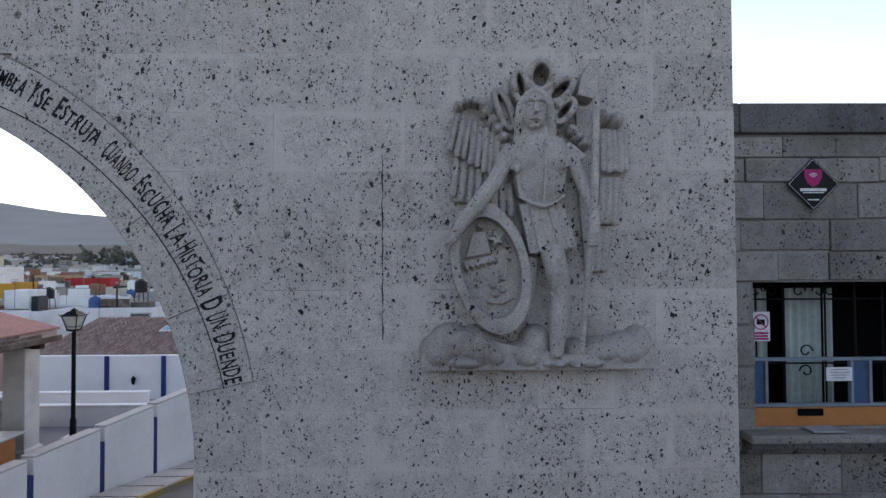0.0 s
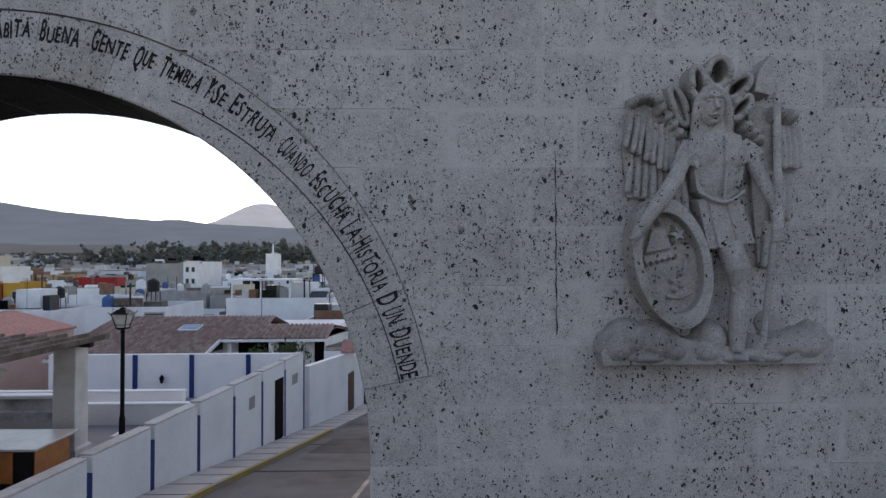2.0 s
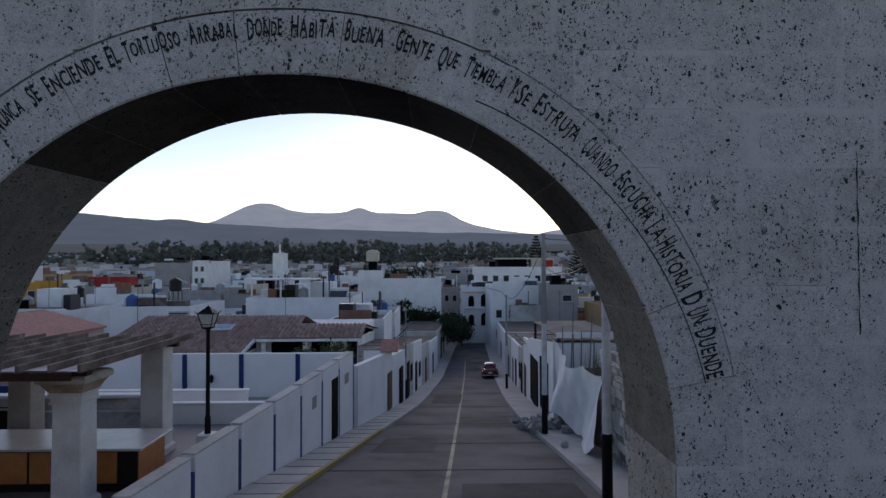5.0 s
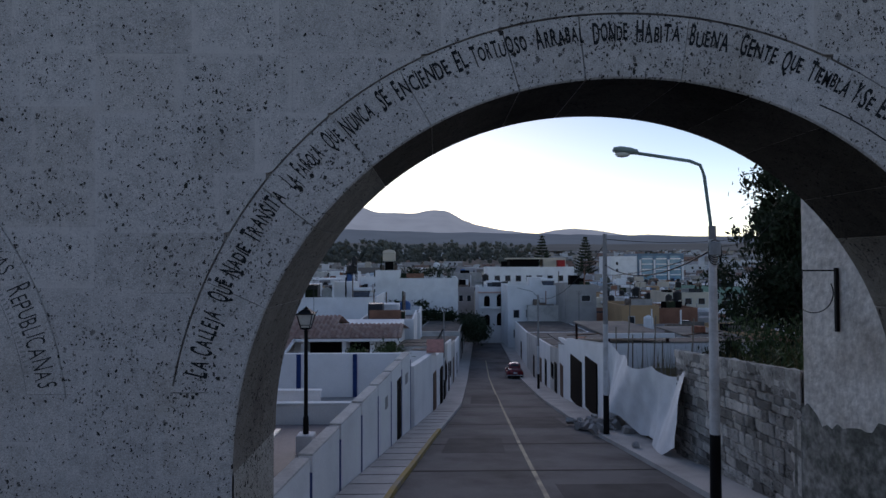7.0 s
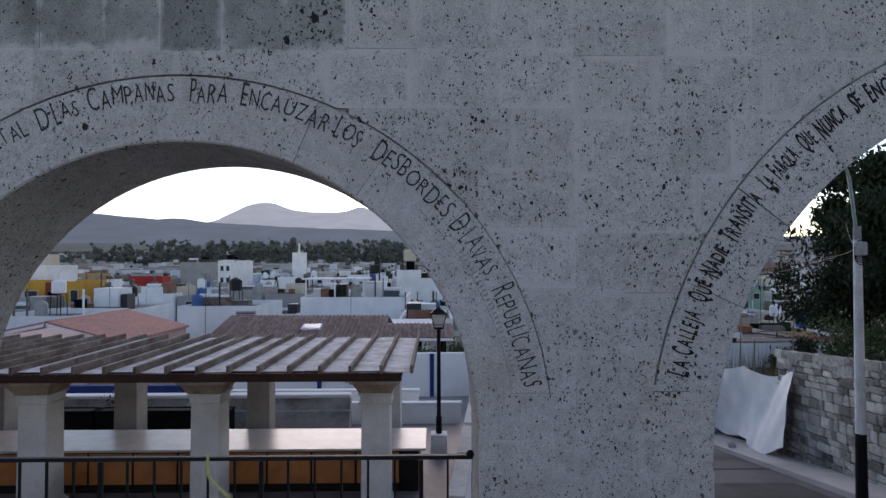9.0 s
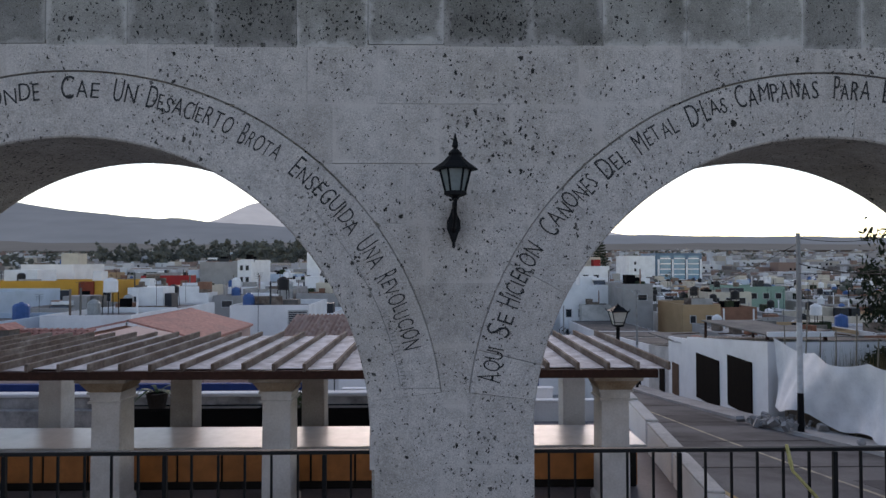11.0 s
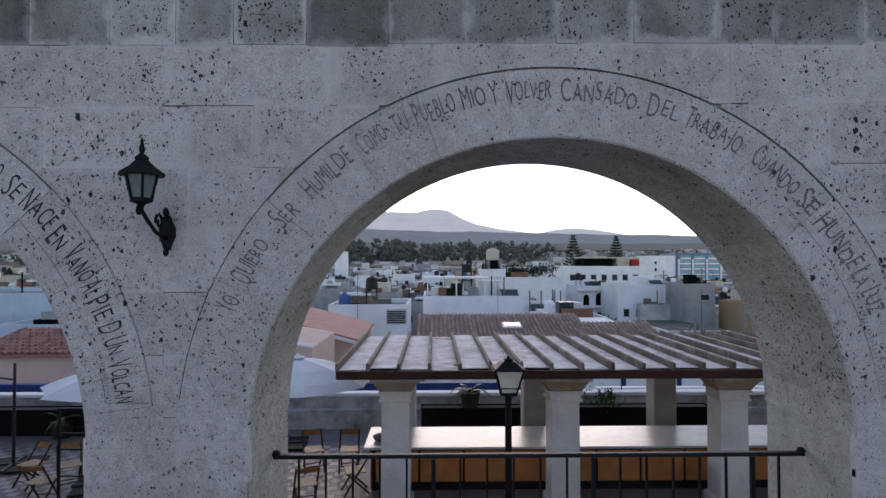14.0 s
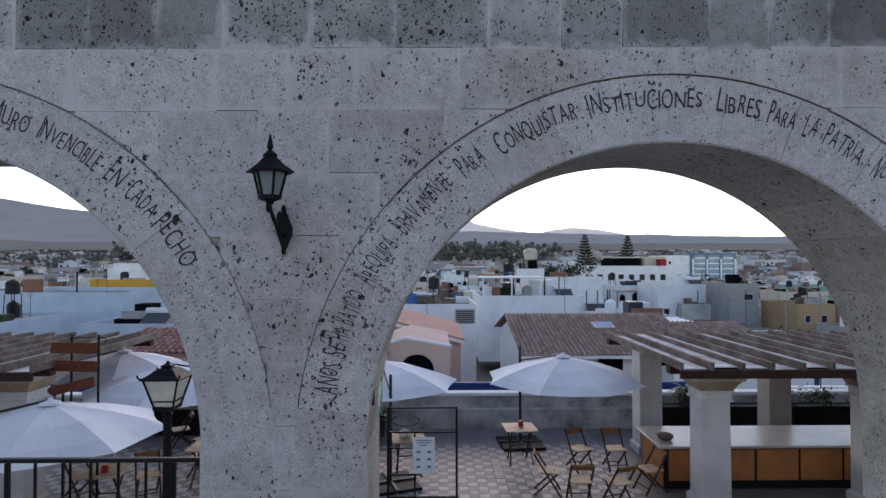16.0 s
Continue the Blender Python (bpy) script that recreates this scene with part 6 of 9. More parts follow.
part("bargeboard", bm, PLASTER, house, "white bargeboard")
for x0, x1 in ((-13.7, -11.6), (-11.2, -9.9), (-8.95, -8.35)):
    bm = bmesh.new()
    box(bm, x0, x1, 36.33, 36.4, -4.2, -2.42)
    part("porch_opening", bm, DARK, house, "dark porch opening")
bm = bmesh.new()
box(bm, -18.3, -16.9, 32.93, 33.0, -4.2, -3.1)
part("window_opening", bm, DARK, house, "dark window opening")
for x in (-13.9, -11.4, -9.7):
    part("porch_post", bevelled(x - 0.13, x + 0.13, 35.3, 35.56, -6.5, -2.3, 0.01), PLASTER, house)
for x in (-16.9,):
    ob = part("skylight", bevelled(-0.62, 0.62, -0.5, 0.5, 0.06, 0.16, 0.02), PLASTER, house, "white framed skylight")
    ob.matrix_basis = pose(x, 36.9, -1.78, math.degrees(math.atan2(1.64, 7.4)), 0, 0)
    g2 = part("pane", bevelled(-0.54, 0.54, -0.42, 0.42, 0.155, 0.172, 0.005), surface("blue_sky_glass", (0.10, 0.16, 0.28), 0.1, 6, 1, 0.1, 0.2, 0.0, spec=0.6), ob)

# pink houses beyond the garden
TIN = surface("dirty_tin", (0.12, 0.115, 0.11), 0.9, 10, 0.8, 0.2, 0.4, 0.1, tint=(0.21, 0.19, 0.165))
PINK = surface("pink_render", (0.60, 0.43, 0.37), 0.9, 18, 0.7, 0.06, 0.15, 0.08)
PINK2 = surface("salmon_render", (0.62, 0.43, 0.365), 0.9, 18, 0.7, 0.06, 0.15, 0.08)
CRIMSON = surface("crimson_paint", (0.33, 0.035, 0.06), 0.75, 20, 2, 0.1, 0.25, 0.05)


def arch_opening(parent, x, y, z, w, h, material=DARK):
    bm = bmesh.new()
    pts = [(x - w / 2, z), (x + w / 2, z)] + [(x + w / 2 * math.cos(a), z + h * 0.7 + h * 0.3 * math.sin(a)) for a in (math.pi * k / 10 for k in range(11))]
    prism(bm, pts, y - 0.06, y + 0.02)
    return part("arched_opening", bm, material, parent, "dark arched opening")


pink = thing("pink_house", (0, 0, 0), 0, "pale pink low house with red tile roofs and arched openings", "house", "pink houses")
part("wall", bevelled(-40.9, -35.9, 24.6, 30, -8, -1.38, 0.02), PINK, pink)
curved_tiles(-41.2, -35.7, 24.3, 27.6, -1.45, -0.78, TILE_RED, pink)
part("middle_wall", bevelled(-35.9, -33.6, 25.5, 30, -8, -0.98, 0.02), PINK, pink)
arch_opening(pink, -34.76, 25.5, -3.6, 1.8, 1.94)
part("crimson_pillar", bevelled(-33.62, -33.25, 24.9, 25.6, -8, -0.95, 0.015), CRIMSON, pink, "crimson painted pillar")
pink_b = thing("pink_house", (0, 0, 0), 0, "pale pink house with a red tile roof and white cornice", "house", "pink houses")
bm = bmesh.new()
prism(bm, [(-33.2, -8), (-27.0, -8), (-27.0, -1.25), (-28.2, -1.02), (-28.9, -0.9), (-29.5, -1.08), (-30.1, -1.34), (-33.2, -1.5)], 24.5, 30)
part("wall", bm, PINK, pink_b)
bm = bmesh.new()
pipe(bm, [(-30.15, 24.42, -1.29), (-29.5, 24.42, -1.0), (-28.9, 24.42, -0.83), (-28.2, 24.42, -0.95), (-26.95, 24.42, -1.18)], 0.08, 6)
part("cornice", bm, PLASTER, pink_b, "white curved cornice")
curved_tiles(-33.25, -29.6, 24.3, 27.8, -1.46, -0.82, TILE_RED, pink_b)
arch_opening(pink_b, -28.4, 24.5, -3.7, 1.42, 2.16)
chim = bevelled(-33.4, -32.65, 26.2, 26.9, -1.6, -0.62, 0.02)
part("chimney", chim, TIN, pink_b, "grey chimney with a tiled hood")
bm = bmesh.new()
prism(bm, [(-33.55, -0.62), (-33.02, -0.36), (-32.5, -0.62)], 26.0, 27.1)
part("chimney_hood", bm, ROOF_RED, pink_b)
dish = thing("satellite_dish", (-34.0, 26.6, -1.15), 0, "pale blue satellite dish on a short mast", "satellite dish")
bm = bmesh.new()
lathe(bm, [(0.02, 0), (0.15, 0.02), (0.26, 0.08), (0.31, 0.13), (0.3, 0.14), (0.25, 0.1), (0.02, 0.02)], 18, pose(0, 0, 0.95, 65, 0, 25))
part("dish", bm, surface("dish_paint", (0.28, 0.36, 0.42), 0.5, 20, 3), dish, smooth=True)
bm = bmesh.new()
rod(bm, (0, 0.05, 0), (0, 0.05, 0.95), 0.03, 0.03, 8)
part("mast", bm, STEEL, dish)
gab = thing("gabled_house", (0, 0, 0), 0, "two-storey salmon house with a shallow red tile gable", "house", "pink houses")
bm = bmesh.new()
prism(bm, [(-33.3, -8), (-26.2, -8), (-26.2, -2.0), (-30.2, -0.95), (-33.3, -1.6)], 32.0, 40)
part("wall", bm, PINK2, gab)
for x0, z0, x1, z1 in ((-30.3, -0.88, -26.0, -2.0), (-33.5, -1.55, -30.2, -0.88)):
    bm = bmesh.new()
    prism(bm, [(x0, z0), (x1, z1), (x1, z1 + 0.14), (x0, z0 + 0.14)], 31.7, 40)
    part("roof_slope", bm, ROOF_RED, gab)
    bm = bmesh.new()
    prism(bm, [(x0, z0 - 0.14), (x1, z1 - 0.14), (x1, z1 + 0.03), (x0, z0 + 0.03)], 31.6, 31.75)
    part("bargeboard", bm, PLASTER, gab, "white bargeboard")
window_on(gab, -28.6, 32.0, -2.1, 0.95, 0.42)
arch_opening(gab, -30.9, 32.0, -4.0, 1.4, 1.3)

# ==== the street's east side ====
corner = thing("corner_house", (0, 0, 0), 0, "old stone corner house with a barred ticket window and flat coping", "house")
HOUSE_STONE = sillar("corner_house_stone", (0.28, 0.258, 0.235), (0.14, 0.127, 0.112), 0.44, per_piece=0.22, pits=0.9, smear=0.6)
HOUSE_DARK = sillar("coping_stone", (0.16, 0.155, 0.148), (0.07, 0.067, 0.063), 0.44, per_piece=0.2, pits=0.9)
SMEAR = surface("old_mortar", (0.27, 0.255, 0.238), 0.95, 30, 1.5, 0.2, 0.35, 0.3)
LIME = surface("limewashed_rubble", (0.66, 0.62, 0.57), 0.92, 7, 1.1, 0.22, 0.4, 0.8, tint=(0.42, 0.38, 0.335), dist=0.05)
FY = 5.35
WX0, WX1, WZ0, WZ1 = 2.85, 5.0, 0.82, 2.2
for x0, x1, z0, z1 in ((1.46, WX0, -2.6, 3.905), (WX1, 9.0, -2.6, 3.905), (WX0, WX1, -2.6, WZ0), (WX0, WX1, WZ1, 3.905)):
    bm = bmesh.new()
    box(bm, x0, x1, FY + 0.02, FY + 0.5, z0, z1)
    part("front_wall", bm, SMEAR, corner)
part("side_wall", bevelled(1.44, 1.9, FY + 0.5, 11.25, -3.6, 4.3, 0.03, 2), LIME, corner, "limewashed side wall with a dark foot")
part("back_wall", bevelled(1.9, 9, 10.9, 11.25, -3.6, 4.0, 0.02), LIME, corner)
part("east_wall", bevelled(8.7, 9, FY + 0.5, 10.9, -3.6, 3.85, 0.02), LIME, corner)
part("roof", bevelled(1.9, 8.7, FY + 0.5, 10.9, 3.4, 3.6, 0.02), CONCRETE, corner)
rr = random.Random(17)
bm = bmesh.new()
edge = [(FY + 0.6 + 0.14 * k, -0.46 + 0.16 * math.sin(k * 0.31 + 1) + 0.07 * math.sin(k * 0.9) + rr.uniform(-0.07, 0.07)) for k in range(41)]
prism(bm, [(y, -3.6) for y in (edge[0][0], edge[-1][0])] + edge[::-1], 1.426, 1.455, Matrix(((0, 1, 0, 0), (1, 0, 0, 0), (0, 0, 1, 0), (0, 0, 0, 1))))
bmesh.ops.recalc_face_normals(bm, faces=bm.faces)
part("foot_stain", bm, surface("damp_render", (0.11, 0.112, 0.098), 0.95, 9, 1.9, 0.35, 0.5, 0.6, dist=0.04, tint=(0.36, 0.34, 0.31)), corner, "dark damp mossy render with an uneven edge")
rr = random.Random(5)
z = -0.4
row = 0
rows = [(3.62, 3.92, True), (3.40, 3.60, False), (3.16, 3.39, False), (2.80, 3.15, False), (2.50, 2.79, False), (2.21, 2.49, False), (1.8, 2.2, False), (1.4, 1.79, False), (1.0, 1.39, False), (0.6, 0.74, False), (0.2, 0.59, False), (-0.2, 0.19, False)]
for z0, z1, cop in rows:
    x = 1.5
    while x < 6.4:
        w = rr.uniform(0.45, 0.95) * (1.6 if cop else 1)
        a, b = x + 0.003, min(x + w, 6.4) - 0.003
        x += w
        if b - a < 0.08:
            continue
        spans = [(a, b)]
        if z1 > WZ0 and z0 < WZ1 - 0.02:
            spans = [(p, q) for p, q in ((a, min(b, WX0)), (max(a, WX1), b)) if q - p > 0.06]
        for p, q in spans:
            out = 0.05 if cop else rr.uniform(0.0, 0.022)
            ob = part("house_stone", bevelled(p, q, FY - out, FY + 0.1, z0 + rr.uniform(-0.004, 0.012), z1 - rr.uniform(-0.004, 0.010), 0.009), HOUSE_DARK if cop else HOUSE_STONE, corner)
# window bay: sill, black panel for the room's shade, curtains, bars, counter panel
part("sill", bevelled(2.7, 5.2, FY - 0.20, FY + 0.3, 0.72, 0.80, 0.015), HOUSE_STONE, corner)
bm = bmesh.new()
prism(bm, [(0, 0), (-0.2, 0), (-0.19, -0.04), (-0.13, -0.06), (-0.13, -0.1), (-0.05, -0.13), (0, -0.15)], 2.7, 5.2, pose(0, FY, 0.72, 0, 0, 90) @ Matrix.Scale(-1, 4, (0, 1, 0)))
bmesh.ops.recalc_face_normals(bm, faces=bm.faces)
part("sill_moulding", bm, HOUSE_DARK, corner)
part("room_shade", bevelled(2.8, 5.05, FY + 0.9, FY + 0.95, 0.75, 2.3, 0.01), DARK, corner)
CURTAIN = surface("pale_curtain", (0.42, 0.48, 0.45), 0.85, 20, 3, 0.1, 0.3, 0.05)
for x0, x1 in ((3.02, 3.25), (3.42, 3.82), (3.85, 3.95)):
    bm = bmesh.new()
    last = None
    n = int((x1 - x0) / 0.015)
    for k in range(n + 1):
        x = x0 + (x1 - x0) * k / n
        y = FY + 0.5 + 0.02 * math.sin(k * 1.1)
        pair = (bm.verts.new((x, y, 0.85)), bm.verts.new((x, y, 2.12)))
        if last:
            bm.faces.new((last[0], pair[0], pair[1], last[1]))
        last = pair
    part("curtain", bm, CURTAIN, corner, smooth=True)
grille = thing("window_grille", (0, 0, 0), 0, "black wrought-iron window grille with scrolls", "grille")
for k, x in enumerate((2.90, 3.02, 3.3, 3.72, 4.02, 4.3)):
    bm = bmesh.new()
    rod(bm, (x, FY + 0.28, 0.82), (x, FY + 0.28, 2.2), 0.011 if k % 2 else 0.015, None, 6)
    part("bar", bm, BLACK, grille)
for z in (2.02, 1.38):
    bm = bmesh.new()
    rod(bm, (2.85, FY + 0.28, z), (5.0, FY + 0.28, z), 0.01, 0.01, 6)
    part("crossbar", bm, BLACK, grille)
for x, z, s in ((3.02, 2.1, 1), (3.18, 2.1, -1), (3.46, 2.1, 1), (3.66, 2.1, -1), (3.78, 2.1, 1), (3.52, 1.5, 1), (3.52, 1.3, -1)):
    bm = bmesh.new()
    pipe(bm, [(x + s * 0.07 * (1 - 0.06 * k) * math.cos(0.6 * k), FY + 0.28, z + 0.07 * (1 - 0.06 * k) * math.sin(0.6 * k)) for k in range(11)], 0.008, 5)
    part("scroll", bm, BLACK, grille)
GREY_FRAME = surface("grey_blue_frame", (0.20, 0.24, 0.28), 0.5, 30, 4, 0.1, 0.2, 0.05)
BLUE_PANEL = surface("blue_panel", (0.05, 0.10, 0.19), 0.5, 30, 4, 0.1, 0.2, 0.05)
booth = thing("ticket_counter", (0, 0, 0), 0, "ticket window front with blue panels and an orange board", "counter")
part("lower_board", bevelled(2.86, 5.0, FY + 0.05, FY + 0.12, 0.82, 0.995, 0.004), ORANGE, booth, "orange wooden board")
for z in (1.0, 1.44):
    part("frame_rail", bevelled(2.86, 5.0, FY + 0.05, FY + 0.10, z, z + 0.032, 0.004), GREY_FRAME, booth)
for x in (2.99, 3.82, 4.0):
    part("frame_post", bevelled(x - 0.015, x + 0.015, FY + 0.05, FY + 0.10, 1.032, 1.44, 0.004), GREY_FRAME, booth)
for x0, x1 in ((2.86, 2.975), (3.835, 3.985)):
    part("blue_panel", bevelled(x0, x1, FY + 0.07, FY + 0.09, 1.032, 1.44, 0.002), BLUE_PANEL, booth)
part("counter_slot", bevelled(3.28, 3.52, FY + 0.03, FY + 0.06, 0.92, 0.985, 0.004), DARK, booth)
part("tray", bevelled(3.30, 3.60, FY - 0.15, FY + 0.05, 0.81, 0.825, 0.004), CONCRETE, booth)
MAGENTA = surface("magenta_print", (0.42, 0.03, 0.14), 0.6, 30, 4)
WHITE_SIGN = surface("white_sign", (0.72, 0.70, 0.72), 0.6, 30, 4)


def flat_sign(name, x, z, w, h, y, material, label):
    s = thing(name, (x, y, z), 0, label, "sign")
    part("board", bevelled(-w / 2, w / 2, -0.008, 0.004, -h / 2, h / 2, 0.002), material, s)
    return s


s = flat_sign("notice", 3.03, 1.755, 0.185, 0.29, FY + 0.22, WHITE_SIGN, "white notice with a crossed-out pictogram")
bm = bmesh.new()
pipe(bm, [(0.072 * math.cos(a), -0.012, 0.045 + 0.072 * math.sin(a)) for a in (2 * math.pi * k / 24 for k in range(25))], 0.006, 5)
rod(bm, (-0.05, -0.012, 0.095), (0.05, -0.012, -0.005), 0.006, 0.006, 5)
part("ring", bm, MAGENTA, s)
bm = bmesh.new()
box(bm, -0.04, 0.04, -0.011, -0.008, 0.02, 0.07)
part("pictogram", bm, BLACK, s)
for k, w in enumerate((0.075, 0.07, 0.078)):
    bm = bmesh.new()
    box(bm, -w, w, -0.011, -0.008, -0.075 - 0.028 * k, -0.055 - 0.028 * k)
    part("text_bar", bm, MAGENTA, s)
s = flat_sign("small_notice", 3.68, 1.315, 0.25, 0.13, FY + 0.04, WHITE_SIGN, "small white printed notice on the ticket window")
for k, w in enumerate((0.08, 0.095, 0.09, 0.06)):
    bm = bmesh.new()
    box(bm, -w, w, -0.011, -0.008, 0.04 - 0.026 * k, 0.047 - 0.026 * k)
    part("text_bar", bm, surface("grey_print", (0.25, 0.25, 0.3), 0.8) if k == 0 else bpy.data.materials["grey_print"], s)
s = thing("security_sign", (3.415, FY - 0.035, 3.135), 0, "black diamond security sign with a crimson shield", "sign")
bm = bmesh.new()
prism(bm, [(0, 0.25), (0.25, 0), (0, -0.25), (-0.25, 0)], -0.006, 0.006)
part("board", bm, surface("sign_black", (0.010, 0.010, 0.012), 0.5, 40, 4, spec=0.15), s)
bm = bmesh.new()
for p, q in (((0, 0.235), (0.235, 0)), ((0.235, 0), (0, -0.235)), ((0, -0.235), (-0.235, 0)), ((-0.235, 0), (0, 0.235))):
    rod(bm, (p[0], -0.008, p[1]), (q[0], -0.008, q[1]), 0.002, 0.002, 4)
part("border", bm, WHITE_SIGN, s)
bm = bmesh.new()
prism(bm, [(-0.085, 0.14), (0.085, 0.14), (0.082, 0.06), (0.05, 0.0), (0, -0.03), (-0.05, 0.0), (-0.082, 0.06)], -0.011, -0.007)
shield = part("shield", bm, MAGENTA, s, "crimson shield")
for k, r in enumerate((0.018, 0.033, 0.048)):
    bm = bmesh.new()
    pipe(bm, [(r * math.cos(a), -0.013, 0.055 + r * math.sin(a)) for a in (math.pi * (0.22 + 0.56 * j / 8) for j in range(9))], 0.004, 4)
    part("wave", bm, WHITE_SIGN, shield)
for z, w, h in ((-0.055, 0.125, 0.013), (-0.082, 0.10, 0.005), (-0.15, 0.055, 0.006)):
    bm = bmesh.new()
    box(bm, -w, w, -0.011, -0.007, z - h, z + h)
    part("text_bar", bm, WHITE_SIGN, s)
# wrought bracket on the side wall
bk = thing("wall_bracket", (1.40, 10.2, 0), 0, "black wrought-iron sign bracket with a ring", "bracket")
bm = bmesh.new()
pipe(bm, [(0, 0.0, 2.25), (-0.62, 0, 2.25), (-0.62, 0, 2.1)], 0.016, 6)
part("arm", bm, BLACK, bk)
part("wall_strip", bevelled(-0.03, 0.03, -0.03, 0.03, 1.15, 2.3, 0.004), BLACK, bk)
bm = bmesh.new()
pipe(bm, [(-0.42 + 0.36 * math.cos(a), 0, 1.85 + 0.36 * math.sin(a)) for a in (math.pi * (-0.95 + 1.1 * j / 16) for j in range(17))], 0.010, 6)
part("ring", bm, BLACK, bk)

# rubble wall of loose-coursed blocks
RUBBLE = sillar("rubble_block", (0.45, 0.42, 0.385), (0.10, 0.096, 0.09), 0.40, per_piece=0.55, pits=0.9, smear=0.3, lime=(0.46, 0.435, 0.40))


def rubble_wall():
    w = thing("rubble_wall", (0, 0, 0), 0, "rough wall of weathered volcanic blocks with grey mortar joints", "wall", kind="structure")
    a, b = (1.50, 11.3), (1.86, 18.25)
    L = math.hypot(b[0] - a[0], b[1] - a[1])
    turn = math.degrees(math.atan2(b[1] - a[1], b[0] - a[0]))
    top = lambda u: 0.24 - 0.62 * u / L
    foot = lambda u: street(a[1] + u) - 0.1
    bm = bmesh.new()
    lo = [bm.verts.new((u, v, foot(u))) for u, v in ((0, -0.3), (L, -0.3), (L, -0.03), (0, -0.03))]
    hi = [bm.verts.new((u, v, top(u) - 0.05)) for u, v in ((0, -0.3), (L, -0.3), (L, -0.03), (0, -0.03))]
    bm.faces.new(lo)
    bm.faces.new(hi)
    for k in range(4):
        bm.faces.new((lo[k], lo[(k + 1) % 4], hi[(k + 1) % 4], hi[k]))
    bmesh.ops.recalc_face_normals(bm, faces=bm.faces)
    core = part("core", bm, surface("rubble_mortar", (0.38, 0.36, 0.335), 0.95, 30, 2, 0.2, 0.3, 0.3), w)
    core.matrix_basis = pose(a[0], a[1], 0, 0, 0, turn)
    rg = random.Random(11)
    shapes = []
    for k in range(6):
        bm = bevelled(-0.5, 0.5, -0.5, 0.5, -0.5, 0.5, 0.09)
        for v in bm.verts:
            v.co += Vector((rg.uniform(-1, 1), rg.uniform(-1, 1), rg.uniform(-1, 1))) * 0.06
        shapes.append(mesh_of("block", bm))
    z = 0
    d = 0.0
    while d < 3.6:
        h = rg.choice((0.15, 0.2, 0.26, 0.3)) + rg.uniform(-0.02, 0.02)
        u = rg.uniform(-0.2, 0)
        while u < L - 0.1:
            wd = rg.choice((rg.uniform(0.16, 0.3), rg.uniform(0.28, 0.5), rg.uniform(0.35, 0.6)))
            c = u + wd / 2
            u += wd
            if c + wd / 2 > L + 0.05 or c < 0.12:
                continue
            zt = top(c) - d
            if zt - h < foot(c) + 0.05:
                continue
            ob = part("block", rg.choice(shapes), RUBBLE, w)
            ob.matrix_basis = pose(a[0], a[1], 0, 0, 0, turn) @ Matrix.Translation((c, 0.0 + rg.uniform(-0.012, 0.02), zt - h / 2)) @ Matrix.Rotation(rg.uniform(-0.04, 0.04), 4, "Y") @ Matrix.Diagonal(((wd - 0.03) * 1.02, 0.16, (h - 0.025) * 1.02, 1))
        d += h
    # lime render left at the near end and along the top
    bm = bmesh.new()
    foot_line = [(u, top(u) - 0.22 - 0.16 * math.sin(u * 2.1) - rg.uniform(0, 0.22)) for u in (0.42 + 0.11 * k for k in range(int((L - 0.4) / 0.11)))]
    side_line = [(0.34 + rg.uniform(-0.12, 0.1), z) for z in (-2.2 + 0.16 * k for k in range(12))]
    outline = [(0.02, -2.25)] + side_line + foot_line + [(foot_line[-1][0], top(L) - 0.02), (0.02, top(0) + 0.0)]
    prism(bm, outline, 0.055, 0.082)
    bmesh.ops.recalc_face_normals(bm, faces=bm.faces)
    ob = part("lime_render", bm, surface("old_lime_render", (0.44, 0.415, 0.38), 0.95, 9, 1.6, 0.3, 0.5, 0.7, dist=0.04, tint=(0.17, 0.165, 0.15)), w, "patchy stained lime render along the top")
    ob.matrix_basis = pose(a[0], a[1], 0, 0, 0, turn)
    return w


rubble_wall()

# white cloth hung along the building plot, on canes
CLOTH = surface("dusty_white_cloth", (0.82, 0.815, 0.82), 0.9, 30, 1.2, 0.08, 0.2, 0.1)
cl = thing("cloth_screen", (0, 0, 0), 0, "sagging white cloth screen tied to canes", "cloth")
bm = bmesh.new()
rows = []
N, M = 70, 22
for i in range(N + 1):
    u = i / N
    y = 25.8 - 8.9 * u
    x = 1.80 - 0.28 * u
    tops = -1.05 - 0.25 * abs(math.sin(u * math.pi * 3.0)) - 0.35 * math.sin(u * math.pi) + 0.25 * u
    lows = street(y) + 0.45 + 0.3 * math.sin(u * 5 + 1) - 0.15 * math.sin(u * 17)
    col = []
    for j in range(M + 1):
        v = j / M
        fold = 0.15 * math.sin(u * 8.3 + 2.2 * v + 1.2 * math.sin(u * 3.1)) * (0.3 + v) + 0.05 * math.sin(u * 23 + 6 * v * math.sin(u * 9)) * (1 - 0.4 * v) + 0.02 * math.sin(u * 51 + v * 11) + 0.13 * math.sin(u * math.pi * 3 + 3.0 * v)
        col.append(bm.verts.new((x - 0.12 * v + fold, y, tops + (lows - tops) * v)))
    rows.append(col)
for a, b in zip(rows, rows[1:]):
    for j in range(M):
        bm.faces.new((a[j], a[j + 1], b[j + 1], b[j]))
part("cloth", bm, CLOTH, cl, smooth=True)
CANE = surface("grey_cane", (0.22, 0.19, 0.15), 0.85, 20, 3)
